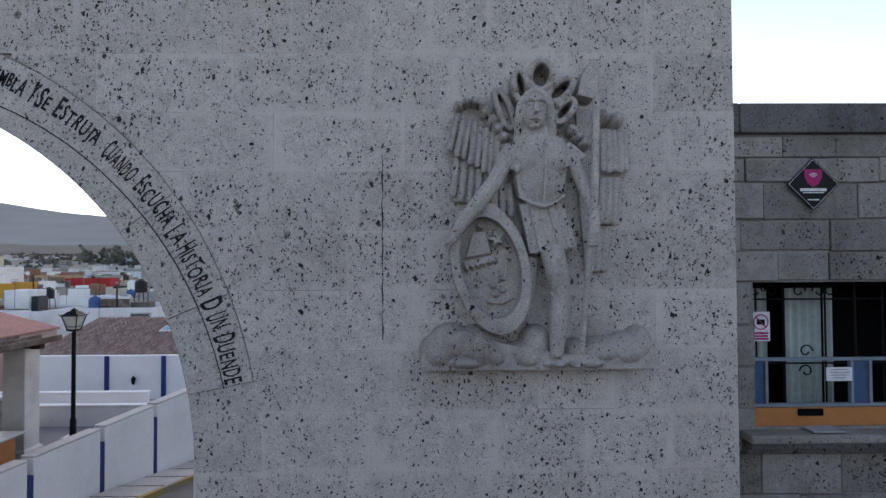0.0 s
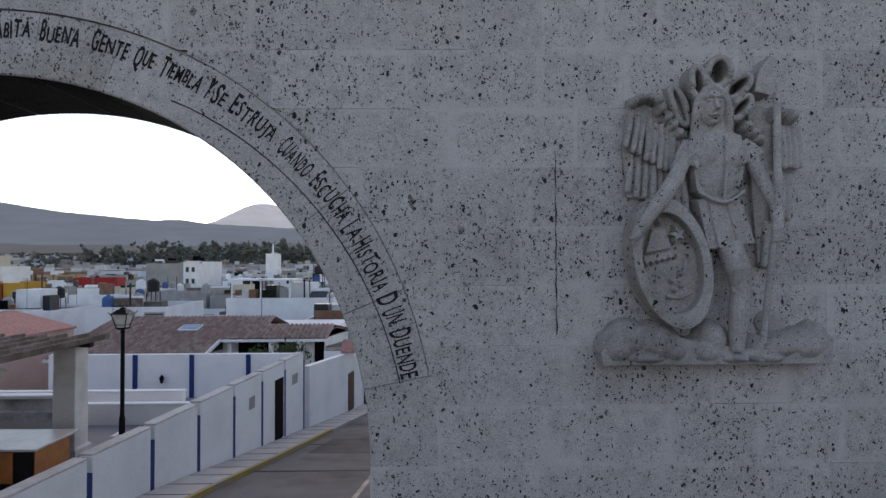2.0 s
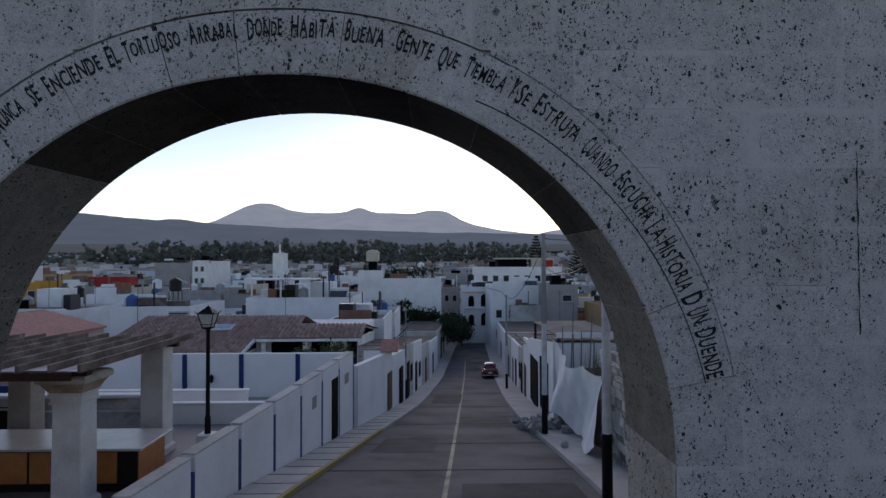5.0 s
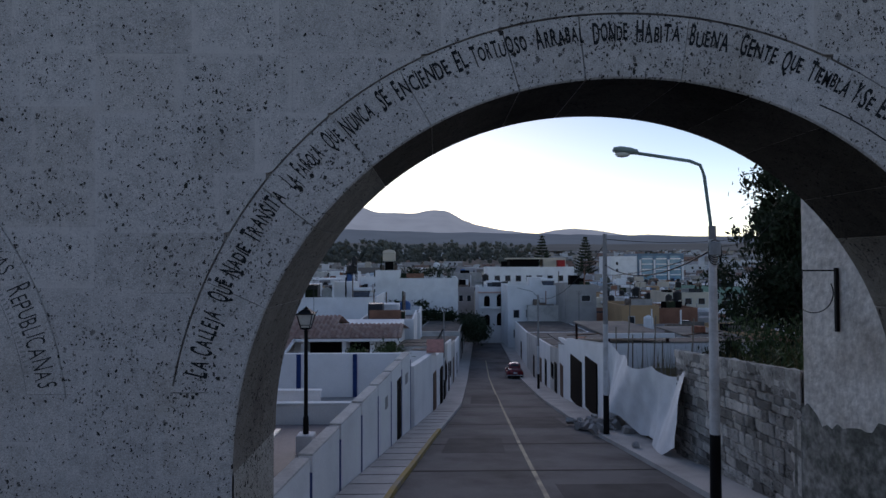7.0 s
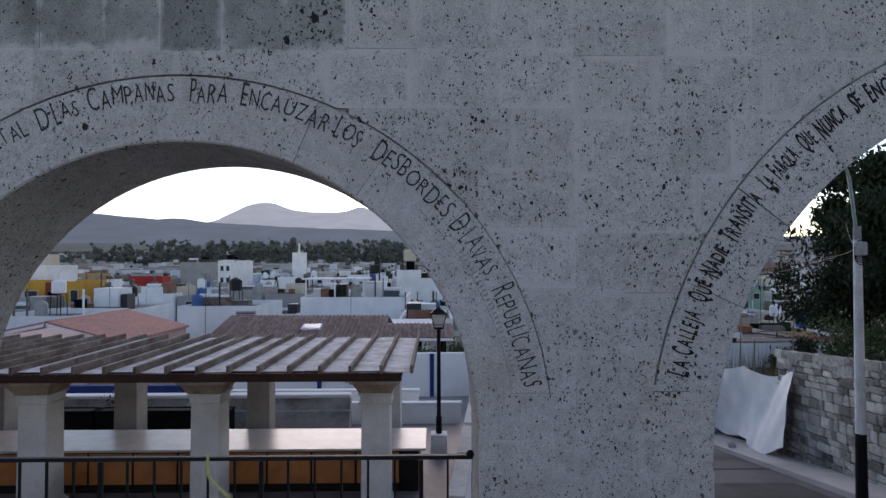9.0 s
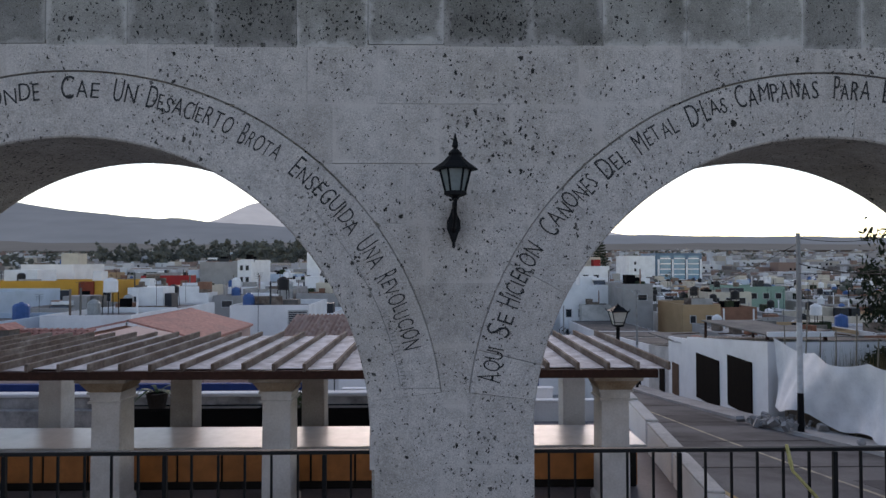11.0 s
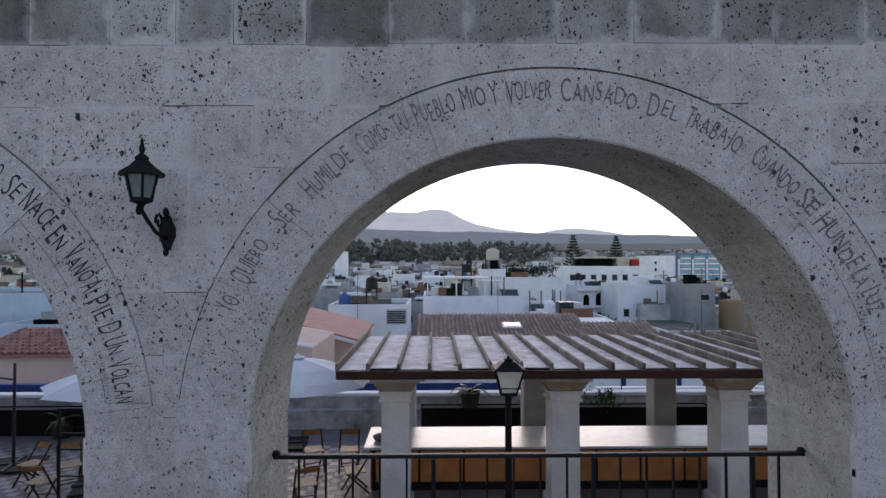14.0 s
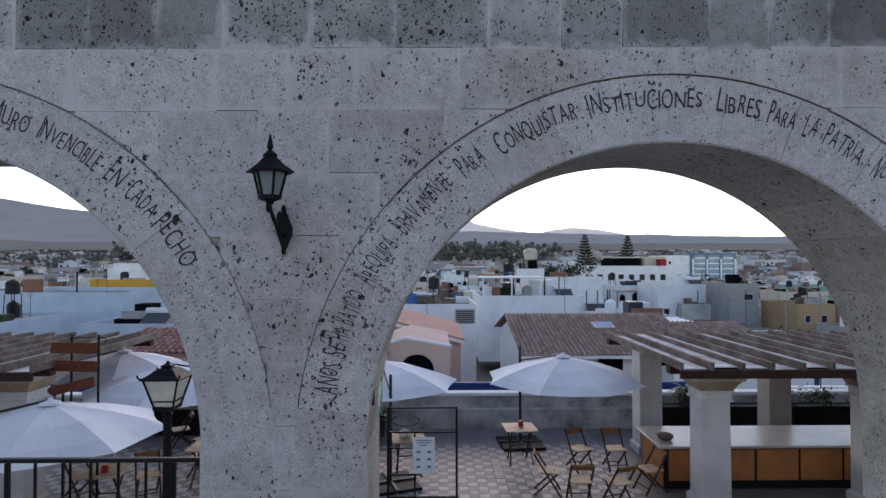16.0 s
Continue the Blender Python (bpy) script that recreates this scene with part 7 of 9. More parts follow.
for k in range(8):
    u = k / 7
    y = 25.4 - 7.4 * u
    bm = bmesh.new()
    rod(bm, (2.2 - 0.2 * u, y, street(y) - 0.2), (2.25 + 0.2 * math.sin(k * 2.1), y + 0.3 * math.cos(k * 1.7), -0.5 + 0.9 * (k % 3 == 1) + 0.2 * (k % 2)), 0.035, 0.025, 6)
    part("cane", bm, CANE, cl)

# garage fronts and the plot behind the cloth
street_house(26.6, 36.0, -1.38, -2.35, PLASTER, "white rendered garage front with two wide dark doors", [(0.282, 2.5, 0, 2.65, DOOR, "garage_door"), (0.686, 3.0, 0, 2.65, DOOR, "garage_door")], deep=9, side=1)
street_house(36.0, 39.5, -2.5, -2.75, PLASTER, "white rendered house front with a dark door", [(0.6, 1.2, 0, 2.1, BROWN_DOOR, "door")], deep=8, side=1)
street_house(39.5, 44, -3.5, -4.0, PLASTER_OLD, "grey house front with small openings", [(0.3, 1.1, 0, 2.1, DOOR, "door"), (0.7, 1.1, 0.9, 2.0, DARK, "window")], deep=7, side=1)
street_house(44, 53, -4.0, -4.6, PLASTER, "white house front with doors", [(0.3, 1.1, 0, 2.1, DOOR, "door"), (0.7, 1.1, 0, 2.1, BROWN_DOOR, "door")], deep=7, side=1)
street_house(53, 64, -4.6, -5.4, PLASTER_OLD, "worn pinkish house front", [(0.3, 1.1, 0, 2.1, DOOR, "door")], deep=7, side=1)
street_house(64, 80, -5.4, -5.8, PLASTER, "white low house front", [(0.4, 1.1, 0, 2.1, DOOR, "door")], deep=7, side=1)
ob = part("tin_roof", bevelled(2.3, 5.4, 27.1, 34, -1.16, -1.08, 0.02), TIN)
tagged(ob, "flat dirty tin roof over the garages", "roof")
part("white_edge", bevelled(2.25, 5.42, 26.98, 27.1, -1.18, -0.95, 0.01), PLASTER, ob, "white front edge")
for x in (2.4, 5.2):
    for y in (27.3, 33.6):
        part("roof_post", bevelled(x - 0.06, x + 0.06, y - 0.06, y + 0.06, -2.6, -1.16, 0.01), TIMBER_DK, ob)
for k in range(3):
    ob = part("tin_roof", bevelled(2.5 + 4 * k, 6.0 + 4 * k, 36.5, 43, -3.0 + 0.25 * k, -2.9 + 0.25 * k, 0.02), TIN if k != 1 else CONCRETE)
    tagged(ob, "flat tin roof among the houses", "roof")

# planks, sheets and bricks lying on the low roofs
rg = random.Random(31)
for k in range(14):
    x, y = 3.0 + rg.uniform(0, 2.2) + 4 * (k % 3), 37 + rg.uniform(0, 5)
    top = -2.9 + 0.25 * (k % 3)
    kind = rg.choice(("plank", "plank", "brick_stack", "roof_sheet", "old_crate"))
    w, d, h = {"plank": (2.4, 0.2, 0.06), "brick_stack": (0.7, 0.5, 0.45), "roof_sheet": (1.6, 1.0, 0.05), "old_crate": (0.6, 0.6, 0.5)}[kind]
    ob = part(kind, bevelled(-w / 2, w / 2, -d / 2, d / 2, 0, h, 0.01), {"plank": WOOD_DK, "brick_stack": BRICK_RED, "roof_sheet": CONCRETE, "old_crate": TIMBER}[kind])
    ob.matrix_basis = pose(x, y, top, 0, 0, rg.uniform(0, 180))
    tagged(ob, {"plank": "dark weathered plank lying on the flat roof", "brick_stack": "small stack of red bricks on the flat roof", "roof_sheet": "grey sheet lying on the flat roof", "old_crate": "old brown wooden crate on the flat roof"}[kind], kind.replace("_", " "), "clutter on the low roofs")

# poles and lamps
GALV = surface("galvanised_pole", (0.34, 0.36, 0.36), 0.55, 30, 3, 0.1, 0.3, 0.05)
WHITE_POLE = surface("limewashed_pole", (0.62, 0.62, 0.62), 0.85, 25, 3, 0.1, 0.3, 0.1)
POLE_GREY = surface("concrete_pole", (0.30, 0.29, 0.28), 0.85, 25, 3, 0.1, 0.3, 0.1)
GREEN_ARM = surface("grey_green_arm", (0.22, 0.28, 0.26), 0.5, 30, 3, 0.1, 0.3, 0.05)


def pole(x, y, top, black_to, white_to, arm=None, r=0.11, label="concrete street pole painted black and white at the foot"):
    p = thing("street_pole", (x, y, 0), 0, label, "pole", "street poles")
    z0 = street(y) + 0.1
    for name, a, b, mt in (("black_foot", z0, black_to, BLACK), ("white_band", black_to, white_to, WHITE_POLE), ("shaft", white_to, top, POLE_GREY)):
        if b - a < 0.05:
            continue
        bm = bmesh.new()
        f = lambda z: r * (1 - 0.35 * (z - z0) / (top - z0))
        lathe(bm, [(f(a), a), (f(b), b)], 12)
        part(name, bm, mt, p, smooth=False)
    return p


pb = pole(0.30, 12.55, 3.2, -1.36, 2.9, r=0.12, label="white-banded street light pole with a long curved arm")
bm = bmesh.new()
pipe(bm, [(0.0, 0, 2.6), (-0.04, 0, 3.3), (-0.16, 0, 4.3), (-0.25, 0, 4.55), (-0.48, 0, 4.64), (-1.0, 0, 4.72), (-1.68, 0, 4.82)], 0.038, 8)
part("arm", bm, GREEN_ARM, pb, smooth=True)
bm = bmesh.new()
lathe(bm, [(0.02, 0), (0.09, 0.04), (0.13, 0.2), (0.14, 0.42), (0.09, 0.55), (0.02, 0.57)], 12, pose(-1.62, 0, 4.84, 0, -84, 0) @ Matrix.Diagonal((0.62, 1, 1, 1)))
head = part("lamp_head", bm, GREEN_ARM, pb, smooth=True)
bm = bmesh.new()
bmesh.ops.create_uvsphere(bm, u_segments=12, v_segments=8, radius=1, matrix=Matrix.Translation((-1.97, 0, 4.80)) @ Matrix.Diagonal((0.17, 0.1, 0.08, 1)))
part("lens", bm, PALE_GLASS, head, smooth=True)
part("meter_box", bevelled(-0.14, 0.12, -0.16, -0.06, 2.55, 2.85, 0.02), GALV, pb)
pole(0.78, 22.3, 3.5, -2.74, 0.0, r=0.12)
pc = pole(2.0, 44, -0.1, -6.1, -4.0, r=0.1)
bm = bmesh.new()
pipe(bm, [(0, 0, -0.3), (-0.4, 0, 0.15), (-1.6, 0, 0.45)], 0.03, 6)
part("arm", bm, GALV, pc)
pole(-5.3, 36.5, -0.4, -5, -3.6, r=0.06, label="thin dark pole above the street walls")


def cable(p, q, sag, r=0.009):
    bm = bmesh.new()
    p, q = Vector(p), Vector(q)
    pipe(bm, [p.lerp(q, k / 14) - Vector((0, 0, sag * 4 * (k / 14) * (1 - k / 14))) for k in range(15)], r, 5)
    return tagged(part("cable", bm, BLACK), "thin black overhead cable strung between poles", "cable", "overhead cables")


cable((0.30, 12.5, 2.7), (0.78, 22.3, 2.3), 0.5, 0.02)
cable((0.30, 12.5, 2.65), (0.78, 22.3, 1.9), 0.15, 0.012)
cable((0.30, 12.5, 2.75), (9, 25, 4.2), 0.3, 0.01)
cable((0.78, 22.3, 3.3), (16, 36, 4.4), 0.4, 0.015)
cable((0.78, 22.3, 3.1), (2.0, 44, -0.3), 0.8, 0.015)
bm = bmesh.new()
for k in range(5):
    pipe(bm, [(0.30 + 0.14 * math.cos(a), 12.44, 2.72 - 0.05 * k + 0.17 * math.sin(a)) for a in (2 * math.pi * j / 14 for j in range(15))], 0.012, 5)
tagged(part("cable_coil", bm, BLACK), "black coil of spare cable tied to the pole", "cable")

# rubble heap and stray stones on the east pavement
bm = bmesh.new()
rg = random.Random(3)
for k in range(60):
    x, y = 0.9 + rg.gauss(0, 0.5), 24.2 + rg.gauss(0, 0.9)
    s = rg.uniform(0.06, 0.2)
    box(bm, -s, s, -s * 0.7, s * 0.7, -s * 0.5, s * 0.5, pose(x, y, street(y) + 0.15 + rg.uniform(0, 0.18), rg.uniform(0, 90), rg.uniform(0, 90), rg.uniform(0, 180)))
tagged(part("rubble", bm, CONCRETE), "heap of grey rubble on the pavement", "rubble", kind="stuff")
bm = bmesh.new()
bmesh.ops.create_icosphere(bm, subdivisions=2, radius=0.14, matrix=Matrix.Translation((0.85, 19.2, street(19.2) + 0.22)))
tagged(part("loose_stone", bm, CONCRETE), "loose dark stone on the pavement", "stone")

# the red car parked down the street
PAINT = surface("dark_red_paint", (0.16, 0.012, 0.018), 0.25, 20, 2, 0.05, 0.15, 0.0, spec=0.6)
RUBBER = surface("tyre_rubber", (0.015, 0.015, 0.015), 0.8, 30, 3)
CHROME = surface("chrome", (0.55, 0.55, 0.55), 0.25, 30, 3, 0.05, 0.1, 0.0, metal=0.9)
TAIL = surface("tail_light", (0.35, 0.02, 0.02), 0.3, 20, 3)


def small_car(x, y, turn):
    c = thing("small_car", (x, y, street(y)), turn, "dark red rounded old saloon car parked on the street", "car")
    slope = math.degrees(math.atan2(street(y + 2) - street(y - 2), 4))
    c.matrix_basis = pose(x, y, street(y) + 0.01, slope, 0, turn)

    def shell(secs, n=16):
        bm = bmesh.new()
        rings = []
        for yy, w, z0, z1 in secs:
            ring = []
            for k in range(n):
                a = 2 * math.pi * k / n
                ca, sa = math.cos(a), math.sin(a)
                ring.append(bm.verts.new((w * math.copysign(abs(ca) ** 0.6, ca), yy, (z0 + z1) / 2 + (z1 - z0) / 2 * math.copysign(abs(sa) ** 0.7, sa))))
            rings.append(ring)
        for a, b in zip(rings, rings[1:]):
            for k in range(n):
                bm.faces.new((a[k], a[(k + 1) % n], b[(k + 1) % n], b[k]))
        bm.faces.new(rings[0])
        bm.faces.new(rings[-1][::-1])
        bmesh.ops.recalc_face_normals(bm, faces=bm.faces)
        return bm
    part("body", shell([(-2.0, 0.25, 0.35, 0.6), (-1.9, 0.5, 0.28, 0.82), (-1.5, 0.72, 0.24, 0.98), (-0.5, 0.78, 0.22, 0.98), (0.8, 0.78, 0.22, 0.95), (1.5, 0.66, 0.25, 0.85), (1.9, 0.4, 0.32, 0.65)]), PAINT, c, smooth=True)
    part("cabin", shell([(-1.35, 0.45, 0.8, 1.05), (-1.0, 0.58, 0.8, 1.33), (-0.4, 0.62, 0.8, 1.48), (0.3, 0.6, 0.8, 1.42), (0.75, 0.52, 0.8, 1.0)]), PAINT, c, smooth=True)
    ob = part("rear_window", bevelled(-0.36, 0.36, -0.015, 0.015, -0.13, 0.13, 0.01), PANE, c)
    ob.matrix_basis = pose(0, -1.12, 1.24, -42)
    wheel = bmesh.new()
    lathe(wheel, [(0.2, -0.08), (0.3, -0.075), (0.32, 0), (0.3, 0.075), (0.2, 0.08)], 20, pose(0, 0, 0, 0, 90, 0))
    wheel = mesh_of("wheel", wheel)
    cap = bmesh.new()
    lathe(cap, [(0.02, -0.1), (0.12, -0.09), (0.15, -0.075), (0.15, 0.075), (0.12, 0.09), (0.02, 0.1)], 14, pose(0, 0, 0, 0, 90, 0))
    cap = mesh_of("hub_cap", cap)
    fender = mesh_of("fender", shell([(-0.55, 0.05, 0.2, 0.3), (-0.35, 0.13, 0.15, 0.55), (0, 0.16, 0.2, 0.68), (0.35, 0.13, 0.15, 0.55), (0.55, 0.05, 0.2, 0.3)], 10), True)
    for sx in (-1, 1):
        for sy in (-1.2, 1.2):
            w = part("wheel", wheel, RUBBER, c)
            w.location = (sx * 0.66, sy, 0.32)
            part("hub_cap", cap, CHROME, w)
            f = part("fender", fender, PAINT, c)
            f.location = (sx * 0.68, sy, 0.1)
        ob = part("tail_light", bevelled(-0.05, 0.05, -0.04, 0.04, -0.08, 0.08, 0.02), TAIL, c)
        ob.location = (sx * 0.66, -1.72, 0.66)
    part("bumper", bevelled(-0.78, 0.78, -2.1, -2.02, 0.34, 0.44, 0.02), CHROME, c)
    part("number_plate", bevelled(-0.18, 0.18, -2.03, -2.0, 0.55, 0.66, 0.004), WHITE_SIGN, c)


small_car(1.98, 57.6, -4)

# ==== planting on the east side ====
BARK = surface("bark", (0.09, 0.07, 0.055), 0.95, 10, 1, 0.3, 0.4, 0.4)


def leafy_tree(x, y, z, h, crown, seed, material, label, blades=9000, size=0.2):
    t = thing("tree", (x, y, z), 0, label, "tree")
    rng = random.Random(seed)
    bm = bmesh.new()
    pipe(bm, [(0, 0, 0), (0.1, 0.05, h * 0.25), (-0.05, 0.1, h * 0.5), (0.1, 0, h * 0.85)], [0.24, 0.19, 0.13, 0.04], 9)
    tips = []
    for k in range(16):
        a, b = rng.uniform(0, 6.28), rng.uniform(0.25, 0.8)
        reach = crown * (1.05 - 0.5 * abs(b - 0.5)) * rng.uniform(0.6, 1.0)
        tip = Vector((reach * math.cos(a), reach * math.sin(a), h * b + reach * 0.45))
        pipe(bm, [(0, 0, h * b), tip * 0.5 + Vector((0, 0, h * b * 0.45)), tip], [0.08, 0.05, 0.015], 6)
        tips.append(tip)
        tips.append(tip * 0.55 + Vector((0, 0, h * b * 0.5)))
    part("trunk", bm, BARK, t)
    bm = bmesh.new()
    clumps = []
    for tip in tips:
        for k in range(3):
            clumps.append(tip + Vector((rng.gauss(0, 0.6), rng.gauss(0, 0.6), rng.gauss(0, 0.55))))
    clumps += [Vector((rng.gauss(0, crown * 0.4), rng.gauss(0, crown * 0.4), h * rng.uniform(0.35, 1.0))) for k in range(60)]
    for c in clumps:
        leaves(bm, c, rng.uniform(0.28, 0.55), blades // len(clumps), size, rng, 0.8)
    part("crown", bm, material, t)
    return t


leafy_tree(11.8, 27.0, -3.2, 10.3, 2.9, 4, LEAF_DK, "tall dark broad-leaved tree with an uneven crown", 42000, 0.17)
leafy_tree(13.6, 30.0, -3.2, 7.2, 3.2, 9, LEAF_DK, "dark broad-leaved tree behind the garden wall", 7000, 0.2)
for k in range(34):
    y = 12.5 + R.uniform(0, 12.5)
    x = 2.5 + 0.3 * (y - 12.5) + R.uniform(0.8, 3.2 + 0.25 * (y - 12.5))
    high = 0.35 - 0.06 * (y - 15) + R.uniform(-0.8, 0.25)
    shrub(x, y, high - 2.6, R.uniform(0.9, 1.4), 2.7, R.choice((LEAF, LEAF, LEAF_DRY, LEAF_DK)), "overgrown garden shrub behind the rubble wall", 1500, 0.1)
for x, y in ((6.4, 25.4), (7.4, 25.2), (7.9, 23.9), (8.6, 24.6)):
    shrub(x, y, -2.9, 0.6, 2.0, LEAF_DK, "dark bush beside the open-sided garage roof", 1400, 0.1)
bm = bmesh.new()
rg = random.Random(21)
for k in range(2600):
    x, y = 2.4 + rg.uniform(0, 9), 12 + rg.uniform(0, 12)
    z = street(y) + 2.0 + rg.uniform(0, 0.8)
    hh = rg.uniform(0.4, 1.1)
    dx, dy = rg.uniform(-0.2, 0.2), rg.uniform(-0.2, 0.2)
    bm.faces.new([bm.verts.new(p) for p in ((x - 0.012, y, z - 0.6), (x + 0.012, y, z - 0.6), (x + dx, y + dy, z + hh))])
tagged(part("dry_grass", bm, LEAF_DRY), "tall dry grass in the neglected garden", "grass", kind="stuff")
bm = bmesh.new()
plate(bm, [(2.1, 11.3), (16, 11.3), (18, 26), (2.4, 26)], -5, -2.4)
tagged(part("garden_bank", bm, EARTH), "raised earth of the neglected garden", "ground", kind="structure")
shrub(-7.9, 26.0, -2.2, 0.9, 0.9, LEAF, "clipped green hedge behind the street wall", 900, 0.09)
shrub(-9.3, 26.2, -2.3, 0.8, 0.8, LEAF, "clipped green hedge behind the street wall", 700, 0.09)
for k in range(5):
    shrub(-1.3 + 0.7 * (k % 2), 71 + 2.2 * k, street(72) + 1.5, 1.6, 3.4, LEAF_DK, "dark street tree at the foot of the hill", 900, 0.22)
for k in range(8):
    shrub(-13.5 + 1.35 * k, 83.5, -7.5, 1.3, 4.4 if k < 5 else 3.2, LEAF_DK, "dark garden tree before the big white wall", 800, 0.25)

# dark growth closing the foot of the street
for k in range(4):
    shrub(le(84 + k) + 0.4 + 0.9 * (k % 2), 84.0 + 1.3 * k, street(85) + 0.2, 1.3, 3.0 + 0.5 * (k % 2), LEAF_DK, "dark overgrown shrub at the foot of the street", 900, 0.2)

# ==== the town below ====
CREAMY = surface("cream_render", (0.55, 0.50, 0.41), 0.9, 12, 0.5, 0.06, 0.2, 0.05)
GREY_R = surface("grey_render", (0.32, 0.31, 0.305), 0.9, 12, 0.5, 0.08, 0.25, 0.05)
WHITE_R = surface("chalk_render", (0.75, 0.755, 0.765), 0.9, 12, 0.5, 0.06, 0.17, 0.05)
BLUISH = surface("pale_blue_render", (0.46, 0.55, 0.64), 0.9, 12, 0.5, 0.06, 0.18, 0.05)
OCHRE = surface("ochre_render", (0.42, 0.28, 0.16), 0.9, 12, 0.5, 0.08, 0.2, 0.05)
YELLOW_R = surface("yellow_render", (0.58, 0.30, 0.05), 0.85, 12, 0.5, 0.06, 0.15, 0.05)
BRICK = surface("bare_brick", (0.25, 0.13, 0.09), 0.95, 10, 0.8, 0.15, 0.3, 0.1)
REDW = surface("red_render", (0.36, 0.035, 0.035), 0.8, 12, 0.5, 0.08, 0.2, 0.05)
GREENW = surface("pale_green_render", (0.22, 0.34, 0.28), 0.9, 12, 0.5, 0.08, 0.2, 0.05)
TANK_BLACK = surface("black_tank", (0.02, 0.02, 0.022), 0.5, 20, 2)
TANK_BLUE = surface("blue_tank", (0.05, 0.12, 0.30), 0.5, 20, 2)
ROOF_FLAT = surface("flat_roof", (0.17, 0.162, 0.158), 0.95, 4, 0.4, 0.2, 0.4, 0.05, tint=(0.23, 0.20, 0.18))
NAMES = {WHITE_R.name: "white", CREAMY.name: "cream", GREY_R.name: "grey", BLUISH.name: "pale blue", OCHRE.name: "ochre", PINK.name: "pink", BRICK.name: "bare brick", PLASTER.name: "white", PLASTER_OLD.name: "worn grey", YELLOW_R.name: "yellow", REDW.name: "red", GREENW.name: "pale green", CONCRETE.name: "concrete", PINK2.name: "salmon"}
PANE_ME = {}


def pane_mesh(w, h):
    key = (round(w, 1), round(h, 1))
    if key not in PANE_ME:
        f = bmesh.new()
        t = 0.08
        w, h = key
        for a in ((-w / 2, w / 2, h / 2 - t, h / 2), (-w / 2, w / 2, -h / 2, -h / 2 + t), (-w / 2, -w / 2 + t, -h / 2 + t, h / 2 - t), (w / 2 - t, w / 2, -h / 2 + t, h / 2 - t)):
            box(f, a[0], a[1], -0.08, 0.0, a[2], a[3])
        g = bmesh.new()
        box(g, -w / 2 + t, w / 2 - t, -0.03, 0.0, -h / 2 + t, h / 2 - t)
        fm, gm = mesh_of("window", f), mesh_of("pane", g)
        fm.materials.append(WINDOW_FRAME)
        gm.materials.append(PANE)
        PANE_ME[key] = (fm, gm)
    return PANE_ME[key]


